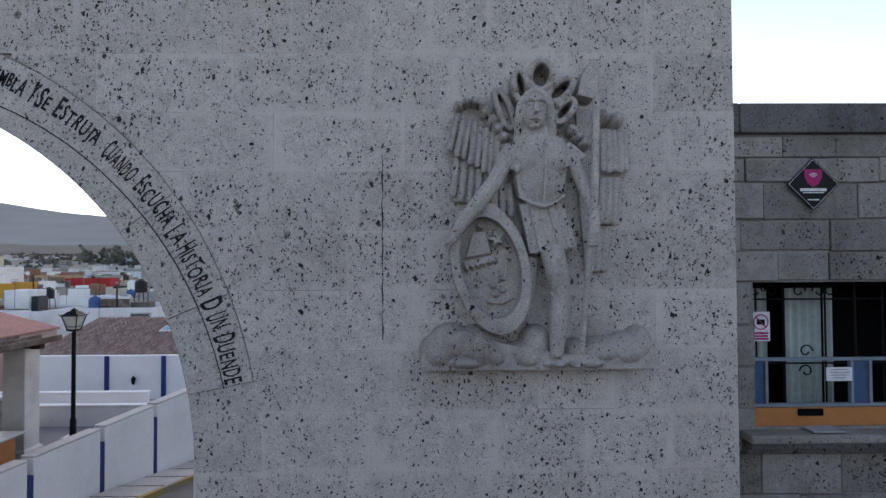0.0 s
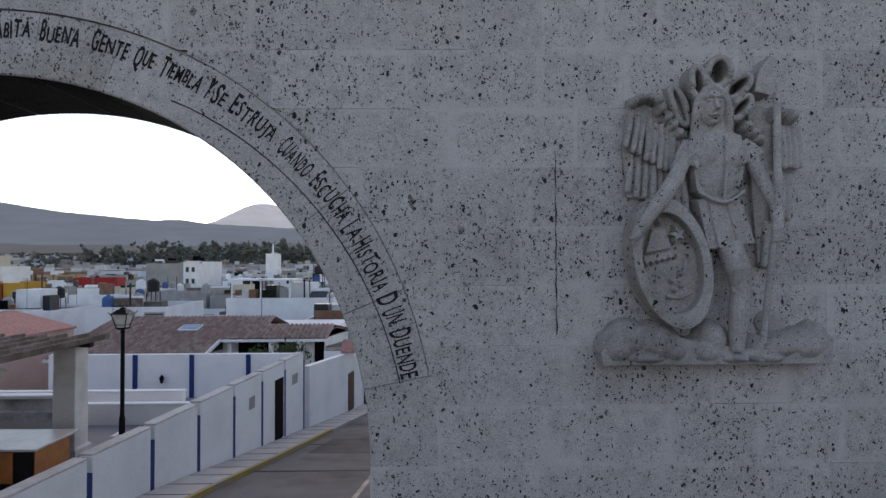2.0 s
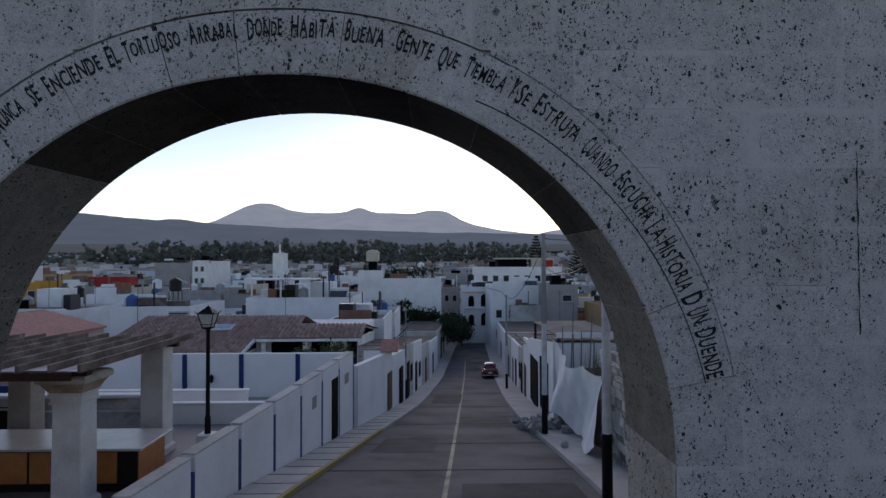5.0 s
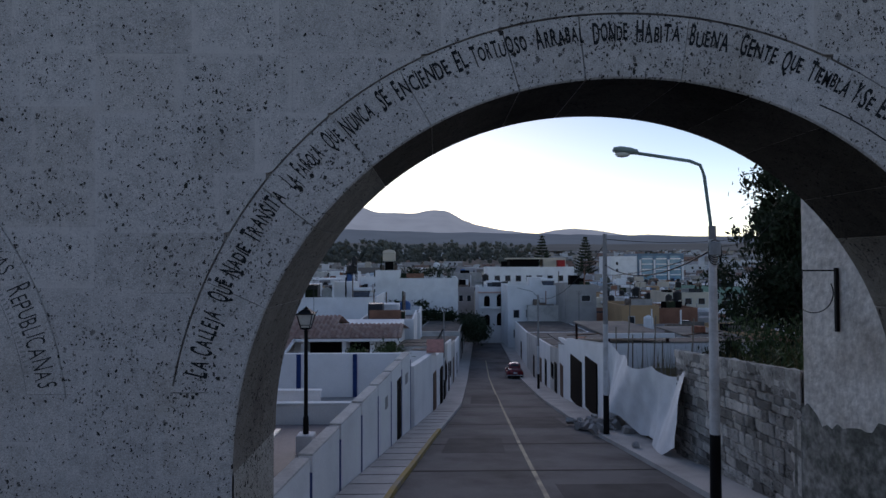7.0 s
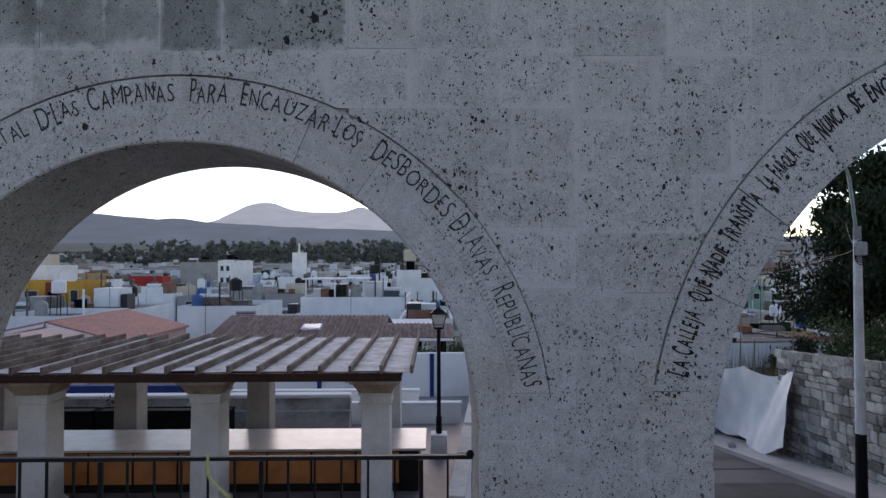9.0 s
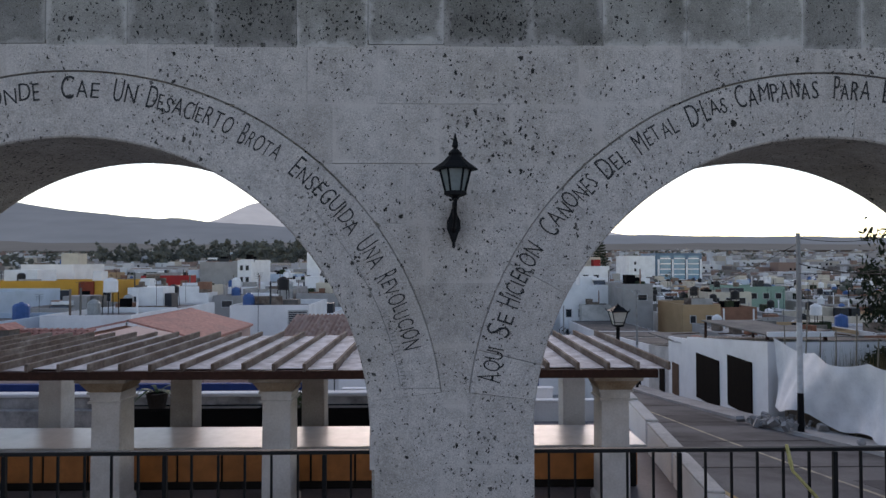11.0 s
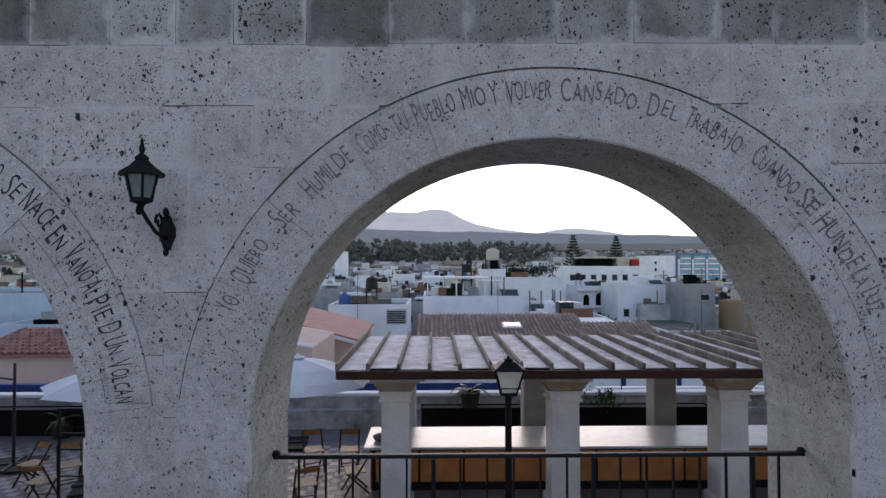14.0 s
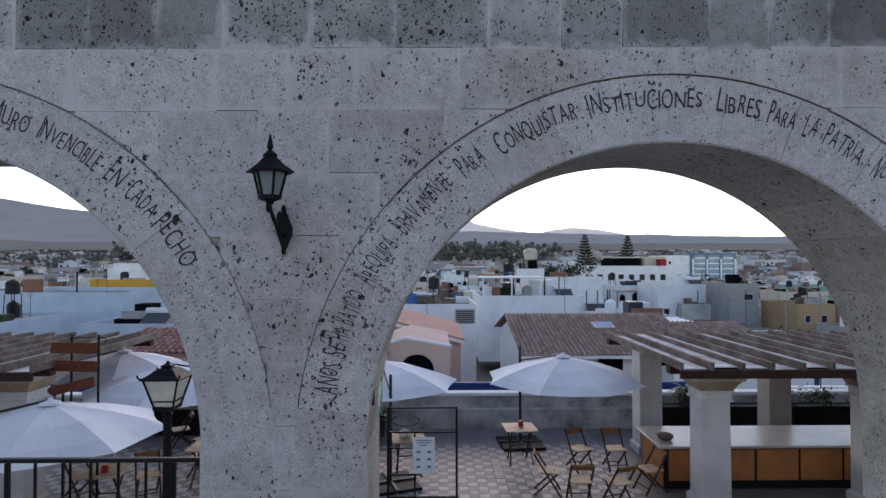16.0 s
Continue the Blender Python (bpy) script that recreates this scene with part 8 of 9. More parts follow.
def building(x0, x1, y0, y1, z0, z1, material, wins=(), parapet=0.5, tanks=0, hut=None, rng=R, label=None, roof=ROOF_FLAT, top=None):
    """A flat-roofed house: walls, parapet, roof, windows on the front as (x, z, w, h) from its lower left, tanks, a stair hut."""
    nm = NAMES.get(material.name, "plain")
    b = thing("town_house", (x0, y0, z0), 0, label or "%s flat-roofed town house" % nm + (" with dark windows" if wins else " with blank walls") + (" and roof tank" if tanks else ""), "house", "houses of the town")
    w, d, h = x1 - x0, y1 - y0, z1 - z0
    bm = bmesh.new()
    box(bm, 0, w, 0, d, 0, h - parapet)
    part("wall", bm, material, b)
    t = 0.18
    bm = bmesh.new()
    for q in ((0, w, 0, t), (0, w, d - t, d), (0, t, t, d - t), (w - t, w, t, d - t)):
        box(bm, q[0], q[1], q[2], q[3], h - parapet, h)
    part("parapet", bm, top or material, b)
    bm = bmesh.new()
    box(bm, t, w - t, t, d - t, h - parapet, h - parapet + 0.04)
    part("roof", bm, roof, b)
    for x, z, ww, hh in wins:
        fm, gm = pane_mesh(ww, hh)
        f = part("window", fm, None, b)
        f.location = (x, 0, z)
        part("pane", gm, None, f)
    for k in range(tanks):
        bm = bmesh.new()
        r = rng.uniform(0.45, 0.65)
        tx, ty = rng.uniform(1, max(1.1, w - 1)), rng.uniform(1, max(1.1, d - 1))
        lathe(bm, [(r, 0), (r, 1.1), (r * 0.7, 1.3), (0.15, 1.38), (0.15, 1.45)], 12, Matrix.Translation((tx, ty, h - parapet + 0.04)))
        part("water_tank", bm, rng.choice((TANK_BLACK, TANK_BLUE, WHITE_R, GALV)), b)
    # what stands about on the roofs: sheds, boards, beams, plants
    for k in range(rng.randint(2, 6) if y0 < 160 else rng.randint(1, 3)):
        jw, jd, jh = rng.choice(((1.6, 1.2, 0.5), (0.8, 0.8, 1.0), (2.6, 0.15, 0.9), (1.2, 1.5, 1.4), (3.0, 0.12, 0.35), (0.12, 0.12, 2.2)))
        jb = bmesh.new()
        jx, jy = rng.uniform(0.3, max(0.4, w - jw - 0.3)), rng.uniform(0.3, max(0.4, min(d - jd - 0.3, 4)))
        box(jb, jx, jx + jw, jy, jy + jd, h - parapet + 0.03, h - parapet + 0.03 + jh + parapet * 0.5)
        part("roof_clutter", jb, rng.choice((DARK, TIN, BRICK, CONCRETE, WHITE_R, TIMBER, LEAF_DK, STEEL)), b)
    # a raised tank on a steel stand, a tilted water heater
    if y0 < 150 and rng.random() < 0.35:
        sx, sy, top0 = rng.uniform(1, max(1.1, w - 1.5)), rng.uniform(1, max(1.1, d - 1.5)), h - parapet + 0.03
        up = rng.uniform(1.0, 2.2)
        for q in ((0, 0), (0.9, 0), (0, 0.9), (0.9, 0.9)):
            lb = bmesh.new()
            rod(lb, (sx + q[0], sy + q[1], top0), (sx + q[0] * 0.9 + 0.05, sy + q[1] * 0.9 + 0.05, top0 + up), 0.04, 0.04, 5)
            part("stand_leg", lb, BLACK, b)
        tb = bmesh.new()
        lathe(tb, [(0.5, 0), (0.55, 0.08), (0.55, 0.95), (0.42, 1.1), (0.2, 1.18), (0.18, 1.24)], 12, Matrix.Translation((sx + 0.45, sy + 0.45, top0 + up)))
        part("raised_tank", tb, rng.choice((TANK_BLACK, TANK_BLACK, WHITE_R)), b)
    if y0 < 150 and rng.random() < 0.3:
        sx, top0 = rng.uniform(0.5, max(0.6, w - 2.5)), h - parapet
        hb = bmesh.new()
        box(hb, 0, 1.8, 0, 1.6, 0, 0.08, Matrix.Translation((sx, 1.0, top0 + 0.3)) @ Matrix.Rotation(radians(28), 4, "X"))
        part("heater_panel", hb, PANE, b)
        hb = bmesh.new()
        rod(hb, (sx - 0.1, 2.45, top0 + 1.2), (sx + 1.9, 2.45, top0 + 1.2), 0.24, 0.24, 10)
        part("heater_drum", hb, WHITE_R, b)
    if hut:
        hx, hw, hd, hh = hut
        hb = bmesh.new()
        box(hb, hx, hx + hw, d * 0.3, d * 0.3 + hd, h - parapet, h - parapet + hh)
        part("stair_hut", hb, rng.choice((material, WHITE_R, CREAMY)), b)
    return b


def row_windows(w, h, rng, ww=1.1, wh=1.1, storey=2.8, margin=0.9, every=2.4):
    out = []
    s = int(h // storey)
    for k in range(s):
        z = h - 0.6 - storey * k - 1.3
        x = margin + rng.uniform(0, 0.8)
        while x < w - margin:
            if rng.random() < 0.75:
                out.append((x, z, ww, wh))
            x += every + rng.uniform(-0.3, 0.7)
    return out[:9]


KEY = []


def key_building(x0, x1, y0, y1, z0, z1, *a, **k):
    KEY.append((x0, x1, y0, y1))
    return building(x0, x1, y0, y1, z0, z1, *a, **k)


# big white blank wall beside the street, roof garden on top
key_building(-14.8, -2.5, 86, 98, -10.5, 0.05, WHITE_R, label="large white house with a blank gable wall and roof garden", tanks=1)
key_building(-14.8, -11.2, 85.95, 90, -1, 1.25, WHITE_R, label="raised white corner block of the large house", parapet=0.3)
bm = bmesh.new()
rg = random.Random(8)
for k in range(16):
    leaves(bm, (-10.5 + 7.4 * rg.random(), 88 + 3 * rg.random(), 0.6 + 0.7 * rg.random()), 0.45, 45, 0.25, rg)
tagged(part("roof_garden", bm, LEAF_DK), "dark plants crowding the roof terrace", "plants", kind="stuff")
# added block: darkens the gap where the street runs on between the houses
key_building(-2.3, 0.9, 101, 112, -10.5, -1.9, GREY_R, [(0.9, 6.6, 0.8, 1.2), (2.3, 6.6, 0.8, 1.2), (0.9, 3.6, 0.8, 1.2), (2.3, 3.6, 0.8, 1.2)], label="dark grey house added to fill the dark gap at the street end")
# the house with arched loggias at the foot of the street
loggia = key_building(1.0, 6.4, 91.5, 100, -10.5, -1.5, WHITE_R, label="white three-storey house with arched loggias at the street's foot")
for z in (5.9, 2.9):
    arch_opening(loggia, 3.6, 0, z, 1.5, 2.0)
for z in (5.9, 2.9):
    arch_opening(loggia, 1.3, 0, z, 0.9, 1.7)
part("cornice", bevelled(-0.15, 5.55, -0.3, 0.0, 8.0, 8.25, 0.02), PINK, loggia)
part("balcony", bevelled(0.2, 5.3, -0.7, 0.0, 5.5, 5.8, 0.03), WHITE_R, loggia)
KEY.append((3, 14, 80, 92))
building(4.5, 13.2, 82.5, 91, -10, -0.95, WHITE_R, [(1.2, 5.0, 0.9, 1.2), (3.0, 5.0, 0.9, 1.2), (1.2, 2.2, 0.9, 1.2)], label="white house with a walled roof terrace", tanks=0, hut=(3.5, 2.5, 2.5, 1.6))
building(7.2, 13.6, 81.0, 82.4, -10, -3.7, PLASTER_OLD, label="worn stone extension with a blank wall")
key_building(11.4, 15.4, 76, 84, -9, -0.6, GREY_R, [(2.6, 6.6, 1.3, 0.9)], label="grey rendered house with one high window")
terr = key_building(5.0, 23, 120, 130, -9, 1.4, WHITE_R, [(2 + 2.2 * k, 8.0, 1.2, 1.3) for k in range(7)], label="long white terrace house with dark upper windows", tanks=2, hut=(12, 5, 3, 2.4))
part("upper_floor", bevelled(5, 11, 1.8, 8, 10.2, 12.0, 0.03), DARK, terr, "shaded roof gallery")
part("gallery_roof", bevelled(4.5, 12, 1.0, 8.5, 12.0, 12.3, 0.03), CREAMY, terr)
part("red_block", bevelled(15, 16.4, 1.0, 4, 10.2, 11.8, 0.03), REDW, terr)
# the tall hotel
hotel = thing("hotel_block", (63.5, 228, -9), 0, "tall white block with a blue-framed glazed front", "building")
KEY.append((60, 96, 222, 245))
GLASS_BLUE = surface("blue_glass_front", (0.16, 0.30, 0.40), 0.2, 2, 0.3, 0.15, 0.25, 0.0, spec=0.6)
SLATE = surface("blue_grey_cladding", (0.12, 0.19, 0.26), 0.6, 4, 0.4, 0.08, 0.2, 0.0)
part("white_wing", bevelled(0, 10.6, 0, 16, 0, 13.6, 0.05), WHITE_R, hotel)
part("main_block", bevelled(10.6, 29, -0.5, 16, 0, 14.6, 0.05), SLATE, hotel)
for k in range(3):
    part("glazed_bay", bevelled(12.2 + 5.6 * k, 16.4 + 5.6 * k, -0.8, -0.5, 2.2, 13.6, 0.03), GLASS_BLUE, hotel)
    for j in range(5):
        part("floor_band", bevelled(12.2 + 5.6 * k, 16.4 + 5.6 * k, -0.95, -0.82, 3.9 + 2.1 * j, 4.3 + 2.1 * j, 0.02), WHITE_R, hotel)
for k in range(4):
    part("white_fin", bevelled(11.6 + 5.6 * k - 0.35, 11.6 + 5.6 * k + 0.35, -1.05, -0.5, 2.0, 12.2, 0.03), WHITE_R, hotel)
for k in range(2):
    part("dark_slot", bevelled(16.8 + 5.6 * k, 17.5 + 5.6 * k, -0.6, -0.5, 0, 11.5, 0.02), DARK, hotel)
for j in range(4):
    part("side_window", bevelled(2.2, 3.0, -0.06, 0.0, 2.0 + 2.7 * j, 3.2 + 2.7 * j, 0.02), DARK, hotel)
# ochre, green and grey houses right of the street
key_building(16.8, 21.4, 70, 78, -9, -2.9, OCHRE, [(1.2, 4.3, 0.8, 1.0), (3.2, 4.3, 0.8, 1.0)])
key_building(21.6, 27, 72, 80, -9, -3.4, BRICK)
key_building(45, 55, 112, 122, -9, -2.6, GREENW, [(1.5 + 2.4 * k, 4.6, 1.3, 1.2) for k in range(4)], tanks=1)
key_building(36, 44, 104, 112, -9, -3.2, CREAMY, [(1.5 + 2.4 * k, 4.2, 1.3, 1.2) for k in range(3)])
# yellow and red houses on the west
yel = key_building(-73.5, -56.1, 77.7, 85, -9, -0.05, YELLOW_R, [(x, 7.0, 1.8, 1.5) for x in (1.4, 3.6, 6.2, 8.4, 10.6)] + [(16.3, 7.0, 1.1, 1.7), (16.3, 4.0, 1.2, 1.6), (2.5, 4.2, 1.8, 1.4), (8.0, 4.2, 1.8, 1.4)], label="wide yellow flat-roofed house with rows of dark windows", tanks=1, parapet=0.35)
part("corner_tower", bevelled(12.6, 14.6, -0.25, 3, 0, 8.85, 0.03), surface("rust_render", (0.25, 0.055, 0.03), 0.85, 12, 0.6), yel, "rust-red stair tower")
part("tower_window", bevelled(13.0, 14.2, -0.32, -0.24, 6.0, 7.6, 0.02), DARK, yel, "dark tower window")
part("roof_room", bevelled(1.5, 6.0, 1.5, 5.5, 8.6, 10.4, 0.03), WHITE_R, yel, "white roof room")
key_building(-53.4, -50.2, 75.6, 77.4, -9, -0.9, WHITE_R, [(1.0, 5.9, 0.8, 2.2), (2.3, 5.9, 0.8, 2.2)], label="white house front with two tall dark windows")
key_building(-53.7, -51.1, 79, 82, -9, -0.6, GREY_R, label="bare grey rendered block", parapet=0.2)
key_building(-45.4, -40.8, 70, 73, -9, -1.3, WHITE_R, label="pale blank house wall under a flat roof", parapet=0.3)
key_building(-40.6, -37.2, 71, 75, -9, -1.7, GREY_R, [(1.7, 6.3, 1.4, 0.9)], tanks=1)
key_building(-76, -68, 88, 96, -9, 2.1, WHITE_R, [(2.5, 9.4, 2.4, 1.6)], label="white house with an open railed roof terrace", tanks=1, hut=(4.5, 2.5, 2.5, 2.2))
key_building(-63.0, -55.0, 98, 101, -9, 0.1, REDW, [(1.5 + 2.2 * k, 7.0, 1.4, 1.1) for k in range(3)], label="house with a red parapet and dark roof gallery", parapet=1.2)
key_building(-53, -47, 84, 92, -9, -1.1, CREAMY, [(1.2 + 1.8 * k, 6.3, 1.0, 1.2) for k in range(3)])
key_building(-66.5, -57.8, 131, 145, -8.5, 2.5, GREY_R, label="long grey house with a bare gable")
key_building(-57.7, -54.6, 130, 145, -8.5, 2.9, WHITE_R, [(0.9 + 1.3 * (k % 2), 9.6 - 2.6 * (k // 2), 0.8, 1.2) for k in range(8)], label="tall white house with a grid of windows")
key_building(-51, -47.6, 170, 174, -9, 5.3, WHITE_R, label="slender white stair tower above the roofs", parapet=0.1)
key_building(-72.7, -58.5, 58, 70, -8, -0.7, BLUISH, [(3, 3.8, 1.2, 0.9), (8, 3.8, 1.2, 0.9)], label="long pale blue house with a flat roof")
shed = key_building(-30.8, -24.1, 49, 57, -8, -1.25, WHITE_R, label="white house with a louvred window and roof tanks", tanks=2)
lou = part("louvre_frame", bevelled(4.9, 6.6, -0.08, 0.0, 5.1, 6.35, 0.02), WINDOW_FRAME, shed)
for k in range(6):
    ob = part("louvre", bevelled(5.0, 6.5, -0.12, -0.08, 5.2 + 0.18 * k, 5.31 + 0.18 * k, 0.005), STEEL, lou)
ter = key_building(-23, -12, 60, 70, -8, -1.2, WHITE_R, label="white house with an open roof pergola", tanks=2, hut=(6, 2.5, 2.5, 2.0))
for x in (0.4, 3.4, 6.4):
    part("roof_post", bevelled(x, x + 0.15, 0.3, 0.45, 6.3, 8.6, 0.01), WHITE_R, ter)
part("roof_slab", bevelled(0.1, 6.9, 0.1, 4, 8.6, 8.75, 0.02), WHITE_R, ter)
key_building(-44, -37, 45, 53, -8, -1.7, WHITE_R, label="low white house with blank walls", tanks=1)
key_building(-52, -45, 40, 50, -8, -1.9, BLUISH, [(2.0, 4.2, 1.2, 0.8)], tanks=1)
key_building(-12.6, -7.4, 57.5, 66, -9.5, -2.6, WHITE_R, [(1.0, 5.0, 0.9, 1.0)], label="white house on the street with a roof terrace", tanks=1)
key_building(-12, -7.6, 47, 56, -9.0, -2.2, WHITE_R, label="white flat-roofed house above the street", tanks=1, hut=(1, 2, 2, 1.5))
# a tall stand with stacked tanks above the roofs
stand = thing("tank_stand", (-18.0, 79.0, -1.4), 0, "dark steel stand with stacked black and blue water tanks", "water tank")
for sx in (0, 1.3):
    for sy in (0, 1.3):
        bm = bmesh.new()
        rod(bm, (sx, sy, 0), (sx * 0.9 + 0.06, sy * 0.9 + 0.06, 3.6), 0.06, 0.05, 6)
        part("leg", bm, BLACK, stand)
for z in (1.1, 2.3):
    part("platform", bevelled(-0.1, 1.4, -0.1, 1.4, z, z + 0.1, 0.01), BLACK, stand)
for x, z, r, mt in ((0.65, 2.4, 0.62, TANK_BLACK), (0.35, 1.2, 0.42, TANK_BLUE), (1.0, 3.5, 0.4, TANK_BLACK)):
    bm = bmesh.new()
    lathe(bm, [(r, 0), (r * 1.04, 0.1), (r * 1.04, 0.85), (r * 0.75, 1.02), (0.16, 1.1), (0.16, 1.16)], 14, Matrix.Translation((x, 0.65, z)))
    part("tank", bm, mt, stand)
bm = bmesh.new()
rod(bm, (-49.3, 171.5, 5.2), (-49.3, 171.5, 8.0), 0.3, 0.25, 6)
tagged(part("roof_mast", bm, WHITE_R), "short white mast on the slender stair tower", "mast")
bm = bmesh.new()
lathe(bm, [(0.9, 0), (0.9, 1.15), (1.0, 1.2), (0.7, 1.6), (0.1, 1.75)], 4, Matrix.Translation((-12.9, 88.3, 2.65)), True)
cup_tank = tagged(part("tank_house", bm, CREAMY), "small pale tank house with a hipped cap on the roof", "tank house")
part("tank_pier", bevelled(-13.6, -12.2, 87.6, 89.0, 1.2, 2.65, 0.03), GREY_R, cup_tank, "grey pier")
KEY += [(-23.5, -7, 30, 47), (-41, -25, 23, 41)]


def town():
    rng = random.Random(42)
    mats = [WHITE_R] * 4 + [PLASTER] + [CREAMY] * 2 + [GREY_R] * 4 + [PLASTER_OLD] * 3 + [CONCRETE] * 2 + [BRICK] + [BLUISH, PINK, OCHRE, BRICK]
    y = 44.0
    made = 0
    while y < 205:
        depth = rng.uniform(8, 11)
        x = -29 - 0.83 * y
        while x < 2 + 0.83 * y:
            w = rng.uniform(5.5, 10.5)
            gap = rng.choice((0.2, 0.3, 0.5, 2.0, 4.5))
            x0, x1, ya = x, x + w, y + rng.uniform(-1.5, 1.5)
            x += w + gap
            if any(x0 < k[1] + 0.3 and x1 > k[0] - 0.3 and ya < k[3] + 0.3 and ya + depth > k[2] - 0.3 for k in KEY):
                continue
            if ya < 92 and x1 > le(ya) - 6.6 and x0 < re_(ya) + 9.5:
                continue
            if 5 < x0 < 22 and ya < 48:
                continue
            g = street(ya) if ya > 60 else -8.0
            hgt = rng.choice((5.0, 5.6, 6.2, 6.8, 8.0)) + rng.uniform(-0.5, 0.5)
            if ya < 70:
                hgt = min(hgt, 6.0)
            if x0 > 12:
                hgt = min(hgt, 4.4 if ya > 75 else 3.4)
            mt = rng.choice(mats if x0 < 5 or ya > 90 else (WHITE_R, GREY_R, PLASTER_OLD, CONCRETE, CREAMY, BRICK, GREENW, OCHRE))
            building(x0, x1, ya, ya + depth, g - 0.5, g + hgt, mt, row_windows(w, hgt, rng) if rng.random() < 0.88 else [], rng.choice((0.3, 0.6, 0.9)), rng.choice((0, 1, 1, 2)), (rng.uniform(0.5, w - 3), 2.4, 2.6, rng.uniform(1.6, 2.3)) if rng.random() < 0.45 else None, rng, None, rng.choice((ROOF_FLAT, ROOF_FLAT, CONCRETE, ROOF_RED)))
            made += 1
        y += depth + rng.uniform(1.0, 3.5)
    return made


town()


def roof_things():
    """Aerials, laundry lines and lean-to sheets on the roofs."""
    rng = random.Random(77)
    for k in range(40):
        y = rng.uniform(46, 110)
        x = rng.uniform(-29 - 0.7 * y, 0.7 * y)
        if le(y) - 3 < x < re_(y) + 3:
            continue
        z = -3.0 if y < 70 else -4.0
        bm = bmesh.new()
        h = rng.uniform(2.5, 4.5)
        rod(bm, (0, 0, -3), (0, 0, h), 0.03, 0.02, 5)
        for j in range(4):
            rod(bm, (-0.4 + 0.05 * j, 0, h - 0.15 * j), (0.4 - 0.05 * j, 0, h - 0.15 * j), 0.012, 0.012, 4)
        ob = part("roof_aerial", bm, STEEL)
        ob.location = (x, y, z)
        tagged(ob, "thin metal aerial above the flat roofs", "aerial", "aerials on the roofs")


roof_things()


# far roofs: too many and too small to tell apart
def island_material(name, colours):
    m, n, l, b = nodes_of(name)
    geo, ramp = n.new("ShaderNodeNewGeometry"), n.new("ShaderNodeValToRGB")
    ramp.color_ramp.interpolation = "CONSTANT"
    ramp.color_ramp.elements[0].color = (*colours[0], 1)
    ramp.color_ramp.elements[1].position = 1 / len(colours)
    ramp.color_ramp.elements[1].color = (*colours[1], 1)
    for k, c in enumerate(colours[2:], 2):
        e = ramp.color_ramp.elements.new(k / len(colours))
        e.color = (*c, 1)
    l.new(geo.outputs["Random Per Island"], ramp.inputs["Fac"])
    l.new(ramp.outputs["Color"], b.inputs["Base Color"])
    b.inputs["Roughness"].default_value = 0.9
    return m


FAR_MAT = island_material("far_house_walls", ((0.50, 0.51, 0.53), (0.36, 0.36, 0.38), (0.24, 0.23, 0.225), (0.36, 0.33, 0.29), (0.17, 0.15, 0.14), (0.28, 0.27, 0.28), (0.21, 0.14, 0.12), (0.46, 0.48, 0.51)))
bm = bmesh.new()
wb = bmesh.new()
rng = random.Random(99)
for k in range(1900):
    y = 210 + 900 * rng.random() ** 1.6
    x = rng.uniform(-29 - 0.85 * y, 2 + 0.85 * y)
    if 60 < x < 96 and 215 < y < 250:
        continue
    # the wooded strip stays open
    if 430 < y < 700 and -290 < x < 70:
        continue
    w, d, h = rng.uniform(6, 14), rng.uniform(6, 12), rng.choice((4, 5.5, 6, 7, 8.5))
    if x > 30 and y < 330:
        h = min(h, 3.6)
    g = street(y) - 0.4
    box(bm, x, x + w, y, y + d, g, g + h)
    if rng.random() < 0.4:
        box(bm, x + w * 0.3, x + w * 0.3 + 2.5, y + 2, y + 4.5, g + h, g + h + rng.uniform(1.2, 2.6))
    if y < 420:
        for j in range(rng.randint(1, 4)):
            wx, wz = x + rng.uniform(0.8, w - 1.5), g + h - rng.choice((1.6, 3.9))
            box(wb, wx, wx + 1.2, y - 0.06, y + 0.05, wz - 0.7, wz + 0.6)
bmesh.ops.recalc_face_normals(bm, faces=bm.faces)
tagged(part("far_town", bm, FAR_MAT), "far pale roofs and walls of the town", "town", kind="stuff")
tagged(part("far_town_windows", wb, DARK), "small dark windows of the far houses", "windows", kind="stuff")

_b = bmesh.new()
bmesh.ops.create_icosphere(_b, subdivisions=1, radius=1)
_b.verts.index_update()
BALL_V = [tuple(v.co) for v in _b.verts]
BALL_F = [[v.index for v in f.verts] for f in _b.faces]
_b.free()
# trees: a belt of eucalyptus across the valley, and clumps among the roofs
bm = bmesh.new()
rng = random.Random(123)
spots = [(rng.uniform(-300, 75), rng.uniform(450, 680), rng.uniform(13, 25)) for k in range(330)]
spots += [(rng.uniform(-420, -300), rng.uniform(380, 600), rng.uniform(8, 15)) for k in range(60)]
spots += [(rng.uniform(75, 480), rng.uniform(420, 760), rng.uniform(6, 12)) for k in range(90)]
spots += [(rng.uniform(-700, 400), rng.uniform(560, 1000), rng.uniform(6, 13)) for k in range(260)]
spots += [(-235 + rng.gauss(0, 12), 330 + rng.gauss(0, 14), rng.uniform(9, 15)) for k in range(26)]
spots += [(rng.uniform(-29 - 0.8 * y, 0.8 * y), y, rng.uniform(5, 9)) for y in [110 + 320 * rng.random() for k in range(110)]]
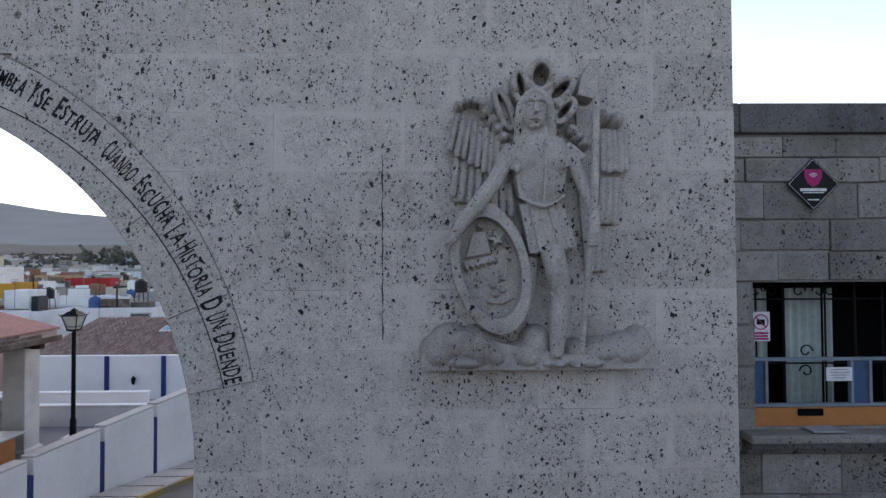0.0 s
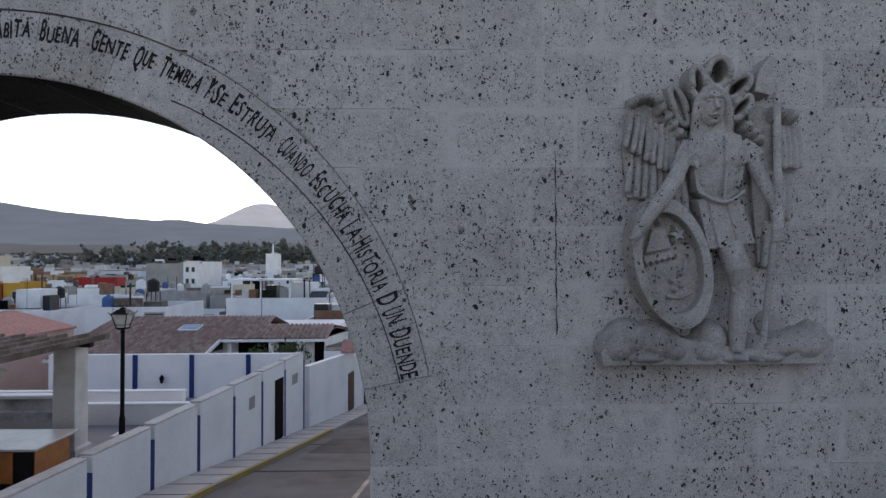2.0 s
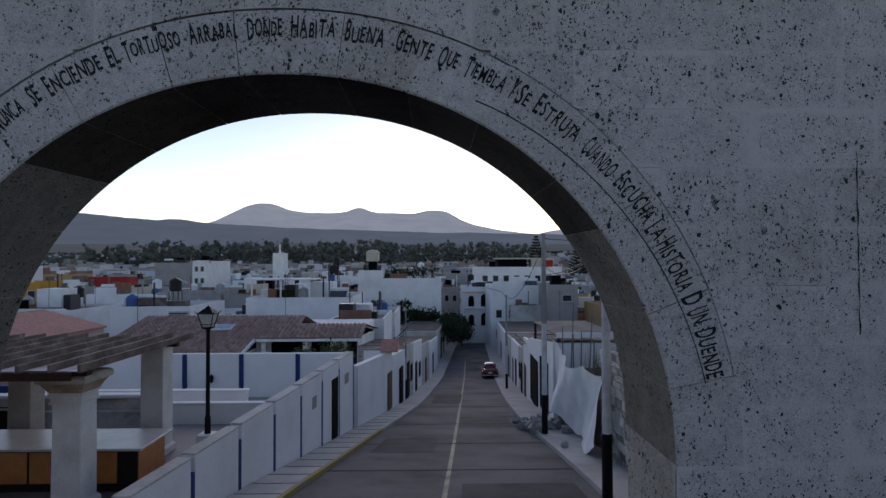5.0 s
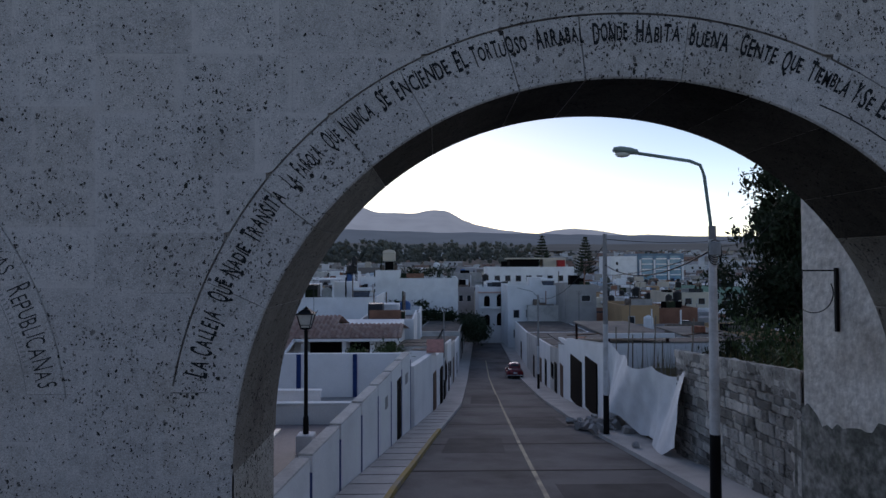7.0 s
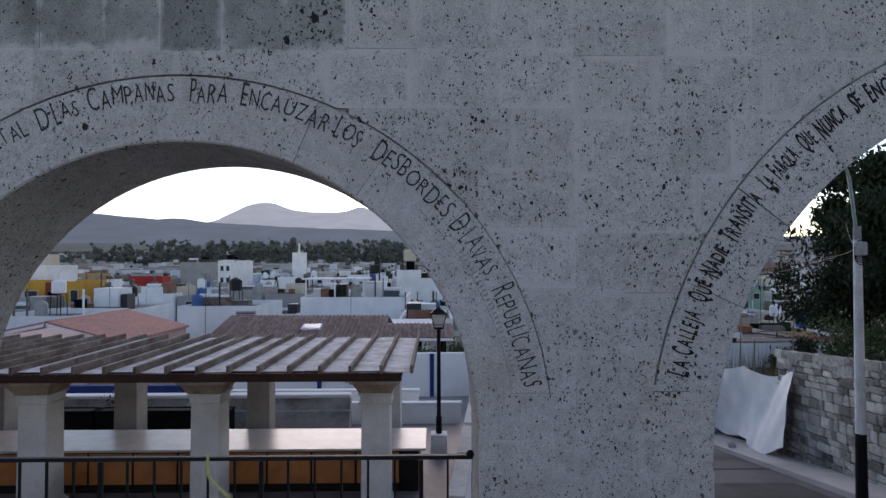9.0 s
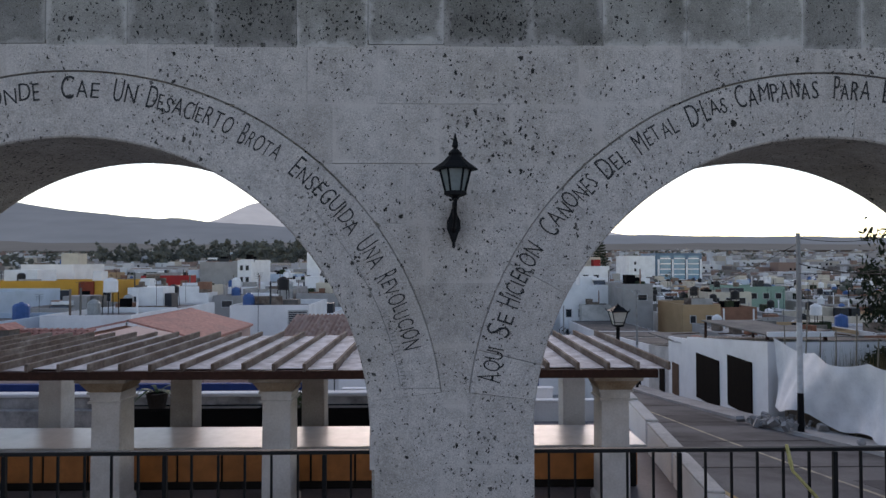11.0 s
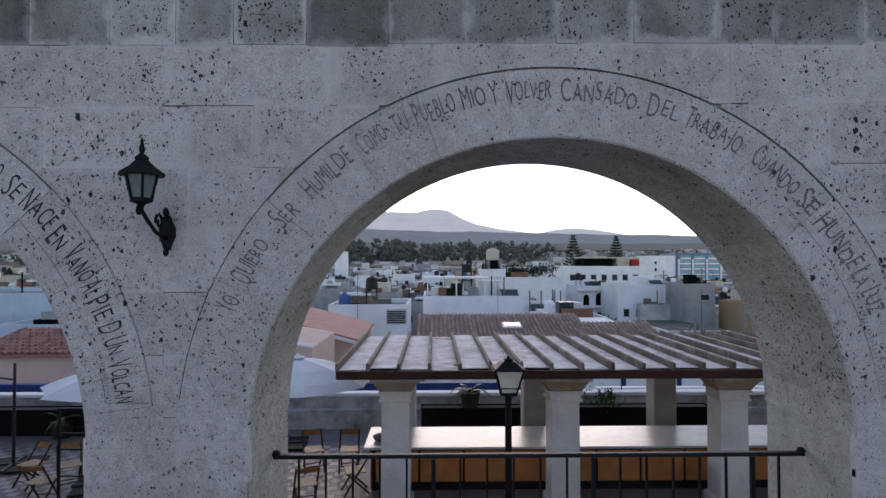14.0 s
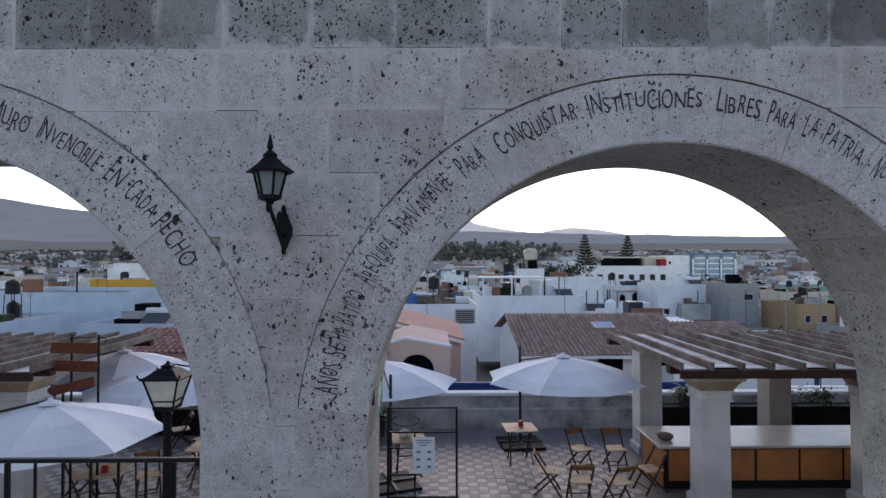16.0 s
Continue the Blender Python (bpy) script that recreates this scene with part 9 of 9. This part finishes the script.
for x, y, h in spots:
    if le(90) - 2 < x < re_(90) + 4 and y < 130:
        continue
    g = street(y) - 0.3
    wd = h * rng.uniform(0.2, 0.34)
    for j in range(7):
        t = rng.uniform(0.2, 0.92)
        c = Vector((x + rng.gauss(0, wd * 0.9 * (1.1 - t)), y + rng.gauss(0, wd * 0.6), g + h * t))
        rr3 = wd * rng.uniform(0.28, 0.55) * (1.15 - 0.5 * t)
        vs = [bm.verts.new(c + Vector(q) * rr3 * rng.uniform(0.7, 1.25)) for q in BALL_V]
        for f in BALL_F:
            bm.faces.new([vs[i] for i in f])
        leaves(bm, c, rr3 * 0.75, 7, h * 0.05, rng, 0.9)
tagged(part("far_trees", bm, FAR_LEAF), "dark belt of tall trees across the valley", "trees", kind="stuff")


def araucaria(x, y, z, h):
    t = thing("araucaria", (x, y, z), 0, "tall dark araucaria with tiers of level branches", "tree", "araucarias beyond the roofs")
    bm = bmesh.new()
    rod(bm, (0, 0, 0), (0, 0, h), 0.35, 0.06, 7)
    part("trunk", bm, BARK, t)
    rng = random.Random(int(x))
    bm = bmesh.new()
    tiers = 13
    for k in range(tiers):
        f = k / (tiers - 1)
        zc = h * (0.22 + 0.76 * f)
        reach = h * 0.27 * (1 - f) ** 0.8 + 0.4
        arms = 8
        for j in range(arms):
            a = 2 * math.pi * (j + rng.random() * 0.5) / arms
            rr2 = reach * rng.uniform(0.75, 1.1)
            pipe(bm, [(0, 0, zc), (rr2 * 0.5 * math.cos(a), rr2 * 0.5 * math.sin(a), zc + 0.05 * rr2), (rr2 * math.cos(a), rr2 * math.sin(a), zc + 0.3 * rr2)], [0.16, 0.32, 0.12], 4)
            leaves(bm, (rr2 * 0.7 * math.cos(a), rr2 * 0.7 * math.sin(a), zc + 0.15 * rr2), 0.4, 10, 0.6, rng, 0.4)
    part("crown", bm, LEAF_DK, t)


araucaria(46.0, 280, -8, 23.0)
araucaria(67.5, 282, -8, 22.5)

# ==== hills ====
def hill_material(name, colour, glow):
    """Far dry hills; the haze before them is put into their colour and glow."""
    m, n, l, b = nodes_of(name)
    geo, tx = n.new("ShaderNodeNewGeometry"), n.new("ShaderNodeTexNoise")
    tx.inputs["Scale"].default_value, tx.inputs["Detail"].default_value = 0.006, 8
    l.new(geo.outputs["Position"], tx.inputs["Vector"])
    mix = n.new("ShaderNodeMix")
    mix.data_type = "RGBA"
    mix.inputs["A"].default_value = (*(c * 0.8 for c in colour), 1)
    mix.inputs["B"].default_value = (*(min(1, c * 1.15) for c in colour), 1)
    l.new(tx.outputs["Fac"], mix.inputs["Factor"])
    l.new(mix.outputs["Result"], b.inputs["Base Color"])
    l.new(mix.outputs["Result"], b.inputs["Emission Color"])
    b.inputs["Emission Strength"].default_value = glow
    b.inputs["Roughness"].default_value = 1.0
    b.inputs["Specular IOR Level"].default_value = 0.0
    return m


def ridge(name, y, peaks, base, material, label, rough, seed, step=18, foot=0.0, front=1400):
    """A range whose crest is the highest of some peaks, each at x with its height, its widths to the west and east, and its bluntness."""
    bm = bmesh.new()
    noise_off = Vector((seed * 13.7, seed * 3.1, 0))
    rows = []
    for i in range(-260, 261):
        x = i * step
        crest = base
        power = 0.0
        for px, ph, wl, wr, p in peaks:
            w = wl if x < px else wr
            power += (base + (ph - base) / (1 + (abs(x - px) / w) ** p) - base) ** 5
        crest = base + power ** 0.2
        crest += rough * noise.fractal(Vector((x * 0.004, 0, 0)) + noise_off, 1.0, 2.0, 6) + rough * 0.4 * noise.noise(Vector((x * 0.02, 1, 0)) + noise_off)
        col = []
        for j in range(9):
            t = j / 8
            z = foot + (crest - foot) * (1 - (1 - t) ** 1.5)
            z += (0.03 * crest * noise.noise(Vector((x * 0.006, t * 6, 2)) + noise_off)) * math.sin(math.pi * t)
            col.append(bm.verts.new((x, y - front * (1 - t), z)))
        rows.append(col)
    for a, b in zip(rows, rows[1:]):
        for j in range(8):
            bm.faces.new((a[j], b[j], b[j + 1], a[j + 1]))
    return tagged(part(name, bm, material, None, smooth=True), label, "hills", kind="structure")


# pale bluish tones and emission stand in for the haze of distance
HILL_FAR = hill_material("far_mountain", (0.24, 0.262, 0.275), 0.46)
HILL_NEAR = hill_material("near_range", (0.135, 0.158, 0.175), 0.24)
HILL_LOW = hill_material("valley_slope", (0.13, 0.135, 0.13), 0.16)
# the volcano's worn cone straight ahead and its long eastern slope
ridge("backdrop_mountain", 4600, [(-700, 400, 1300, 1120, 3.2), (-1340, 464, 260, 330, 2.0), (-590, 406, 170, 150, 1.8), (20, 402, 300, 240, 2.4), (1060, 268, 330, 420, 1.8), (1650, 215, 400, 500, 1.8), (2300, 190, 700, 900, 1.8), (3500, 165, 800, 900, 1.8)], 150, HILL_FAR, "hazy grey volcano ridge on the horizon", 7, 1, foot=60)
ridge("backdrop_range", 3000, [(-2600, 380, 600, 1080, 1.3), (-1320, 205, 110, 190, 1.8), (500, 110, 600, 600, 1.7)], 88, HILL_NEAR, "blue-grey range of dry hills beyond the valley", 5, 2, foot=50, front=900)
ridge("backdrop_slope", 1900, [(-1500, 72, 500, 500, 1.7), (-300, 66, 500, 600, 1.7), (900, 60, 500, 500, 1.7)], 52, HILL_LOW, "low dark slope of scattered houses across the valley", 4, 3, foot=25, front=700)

# ==== terrace tiles ====
tile_floor()
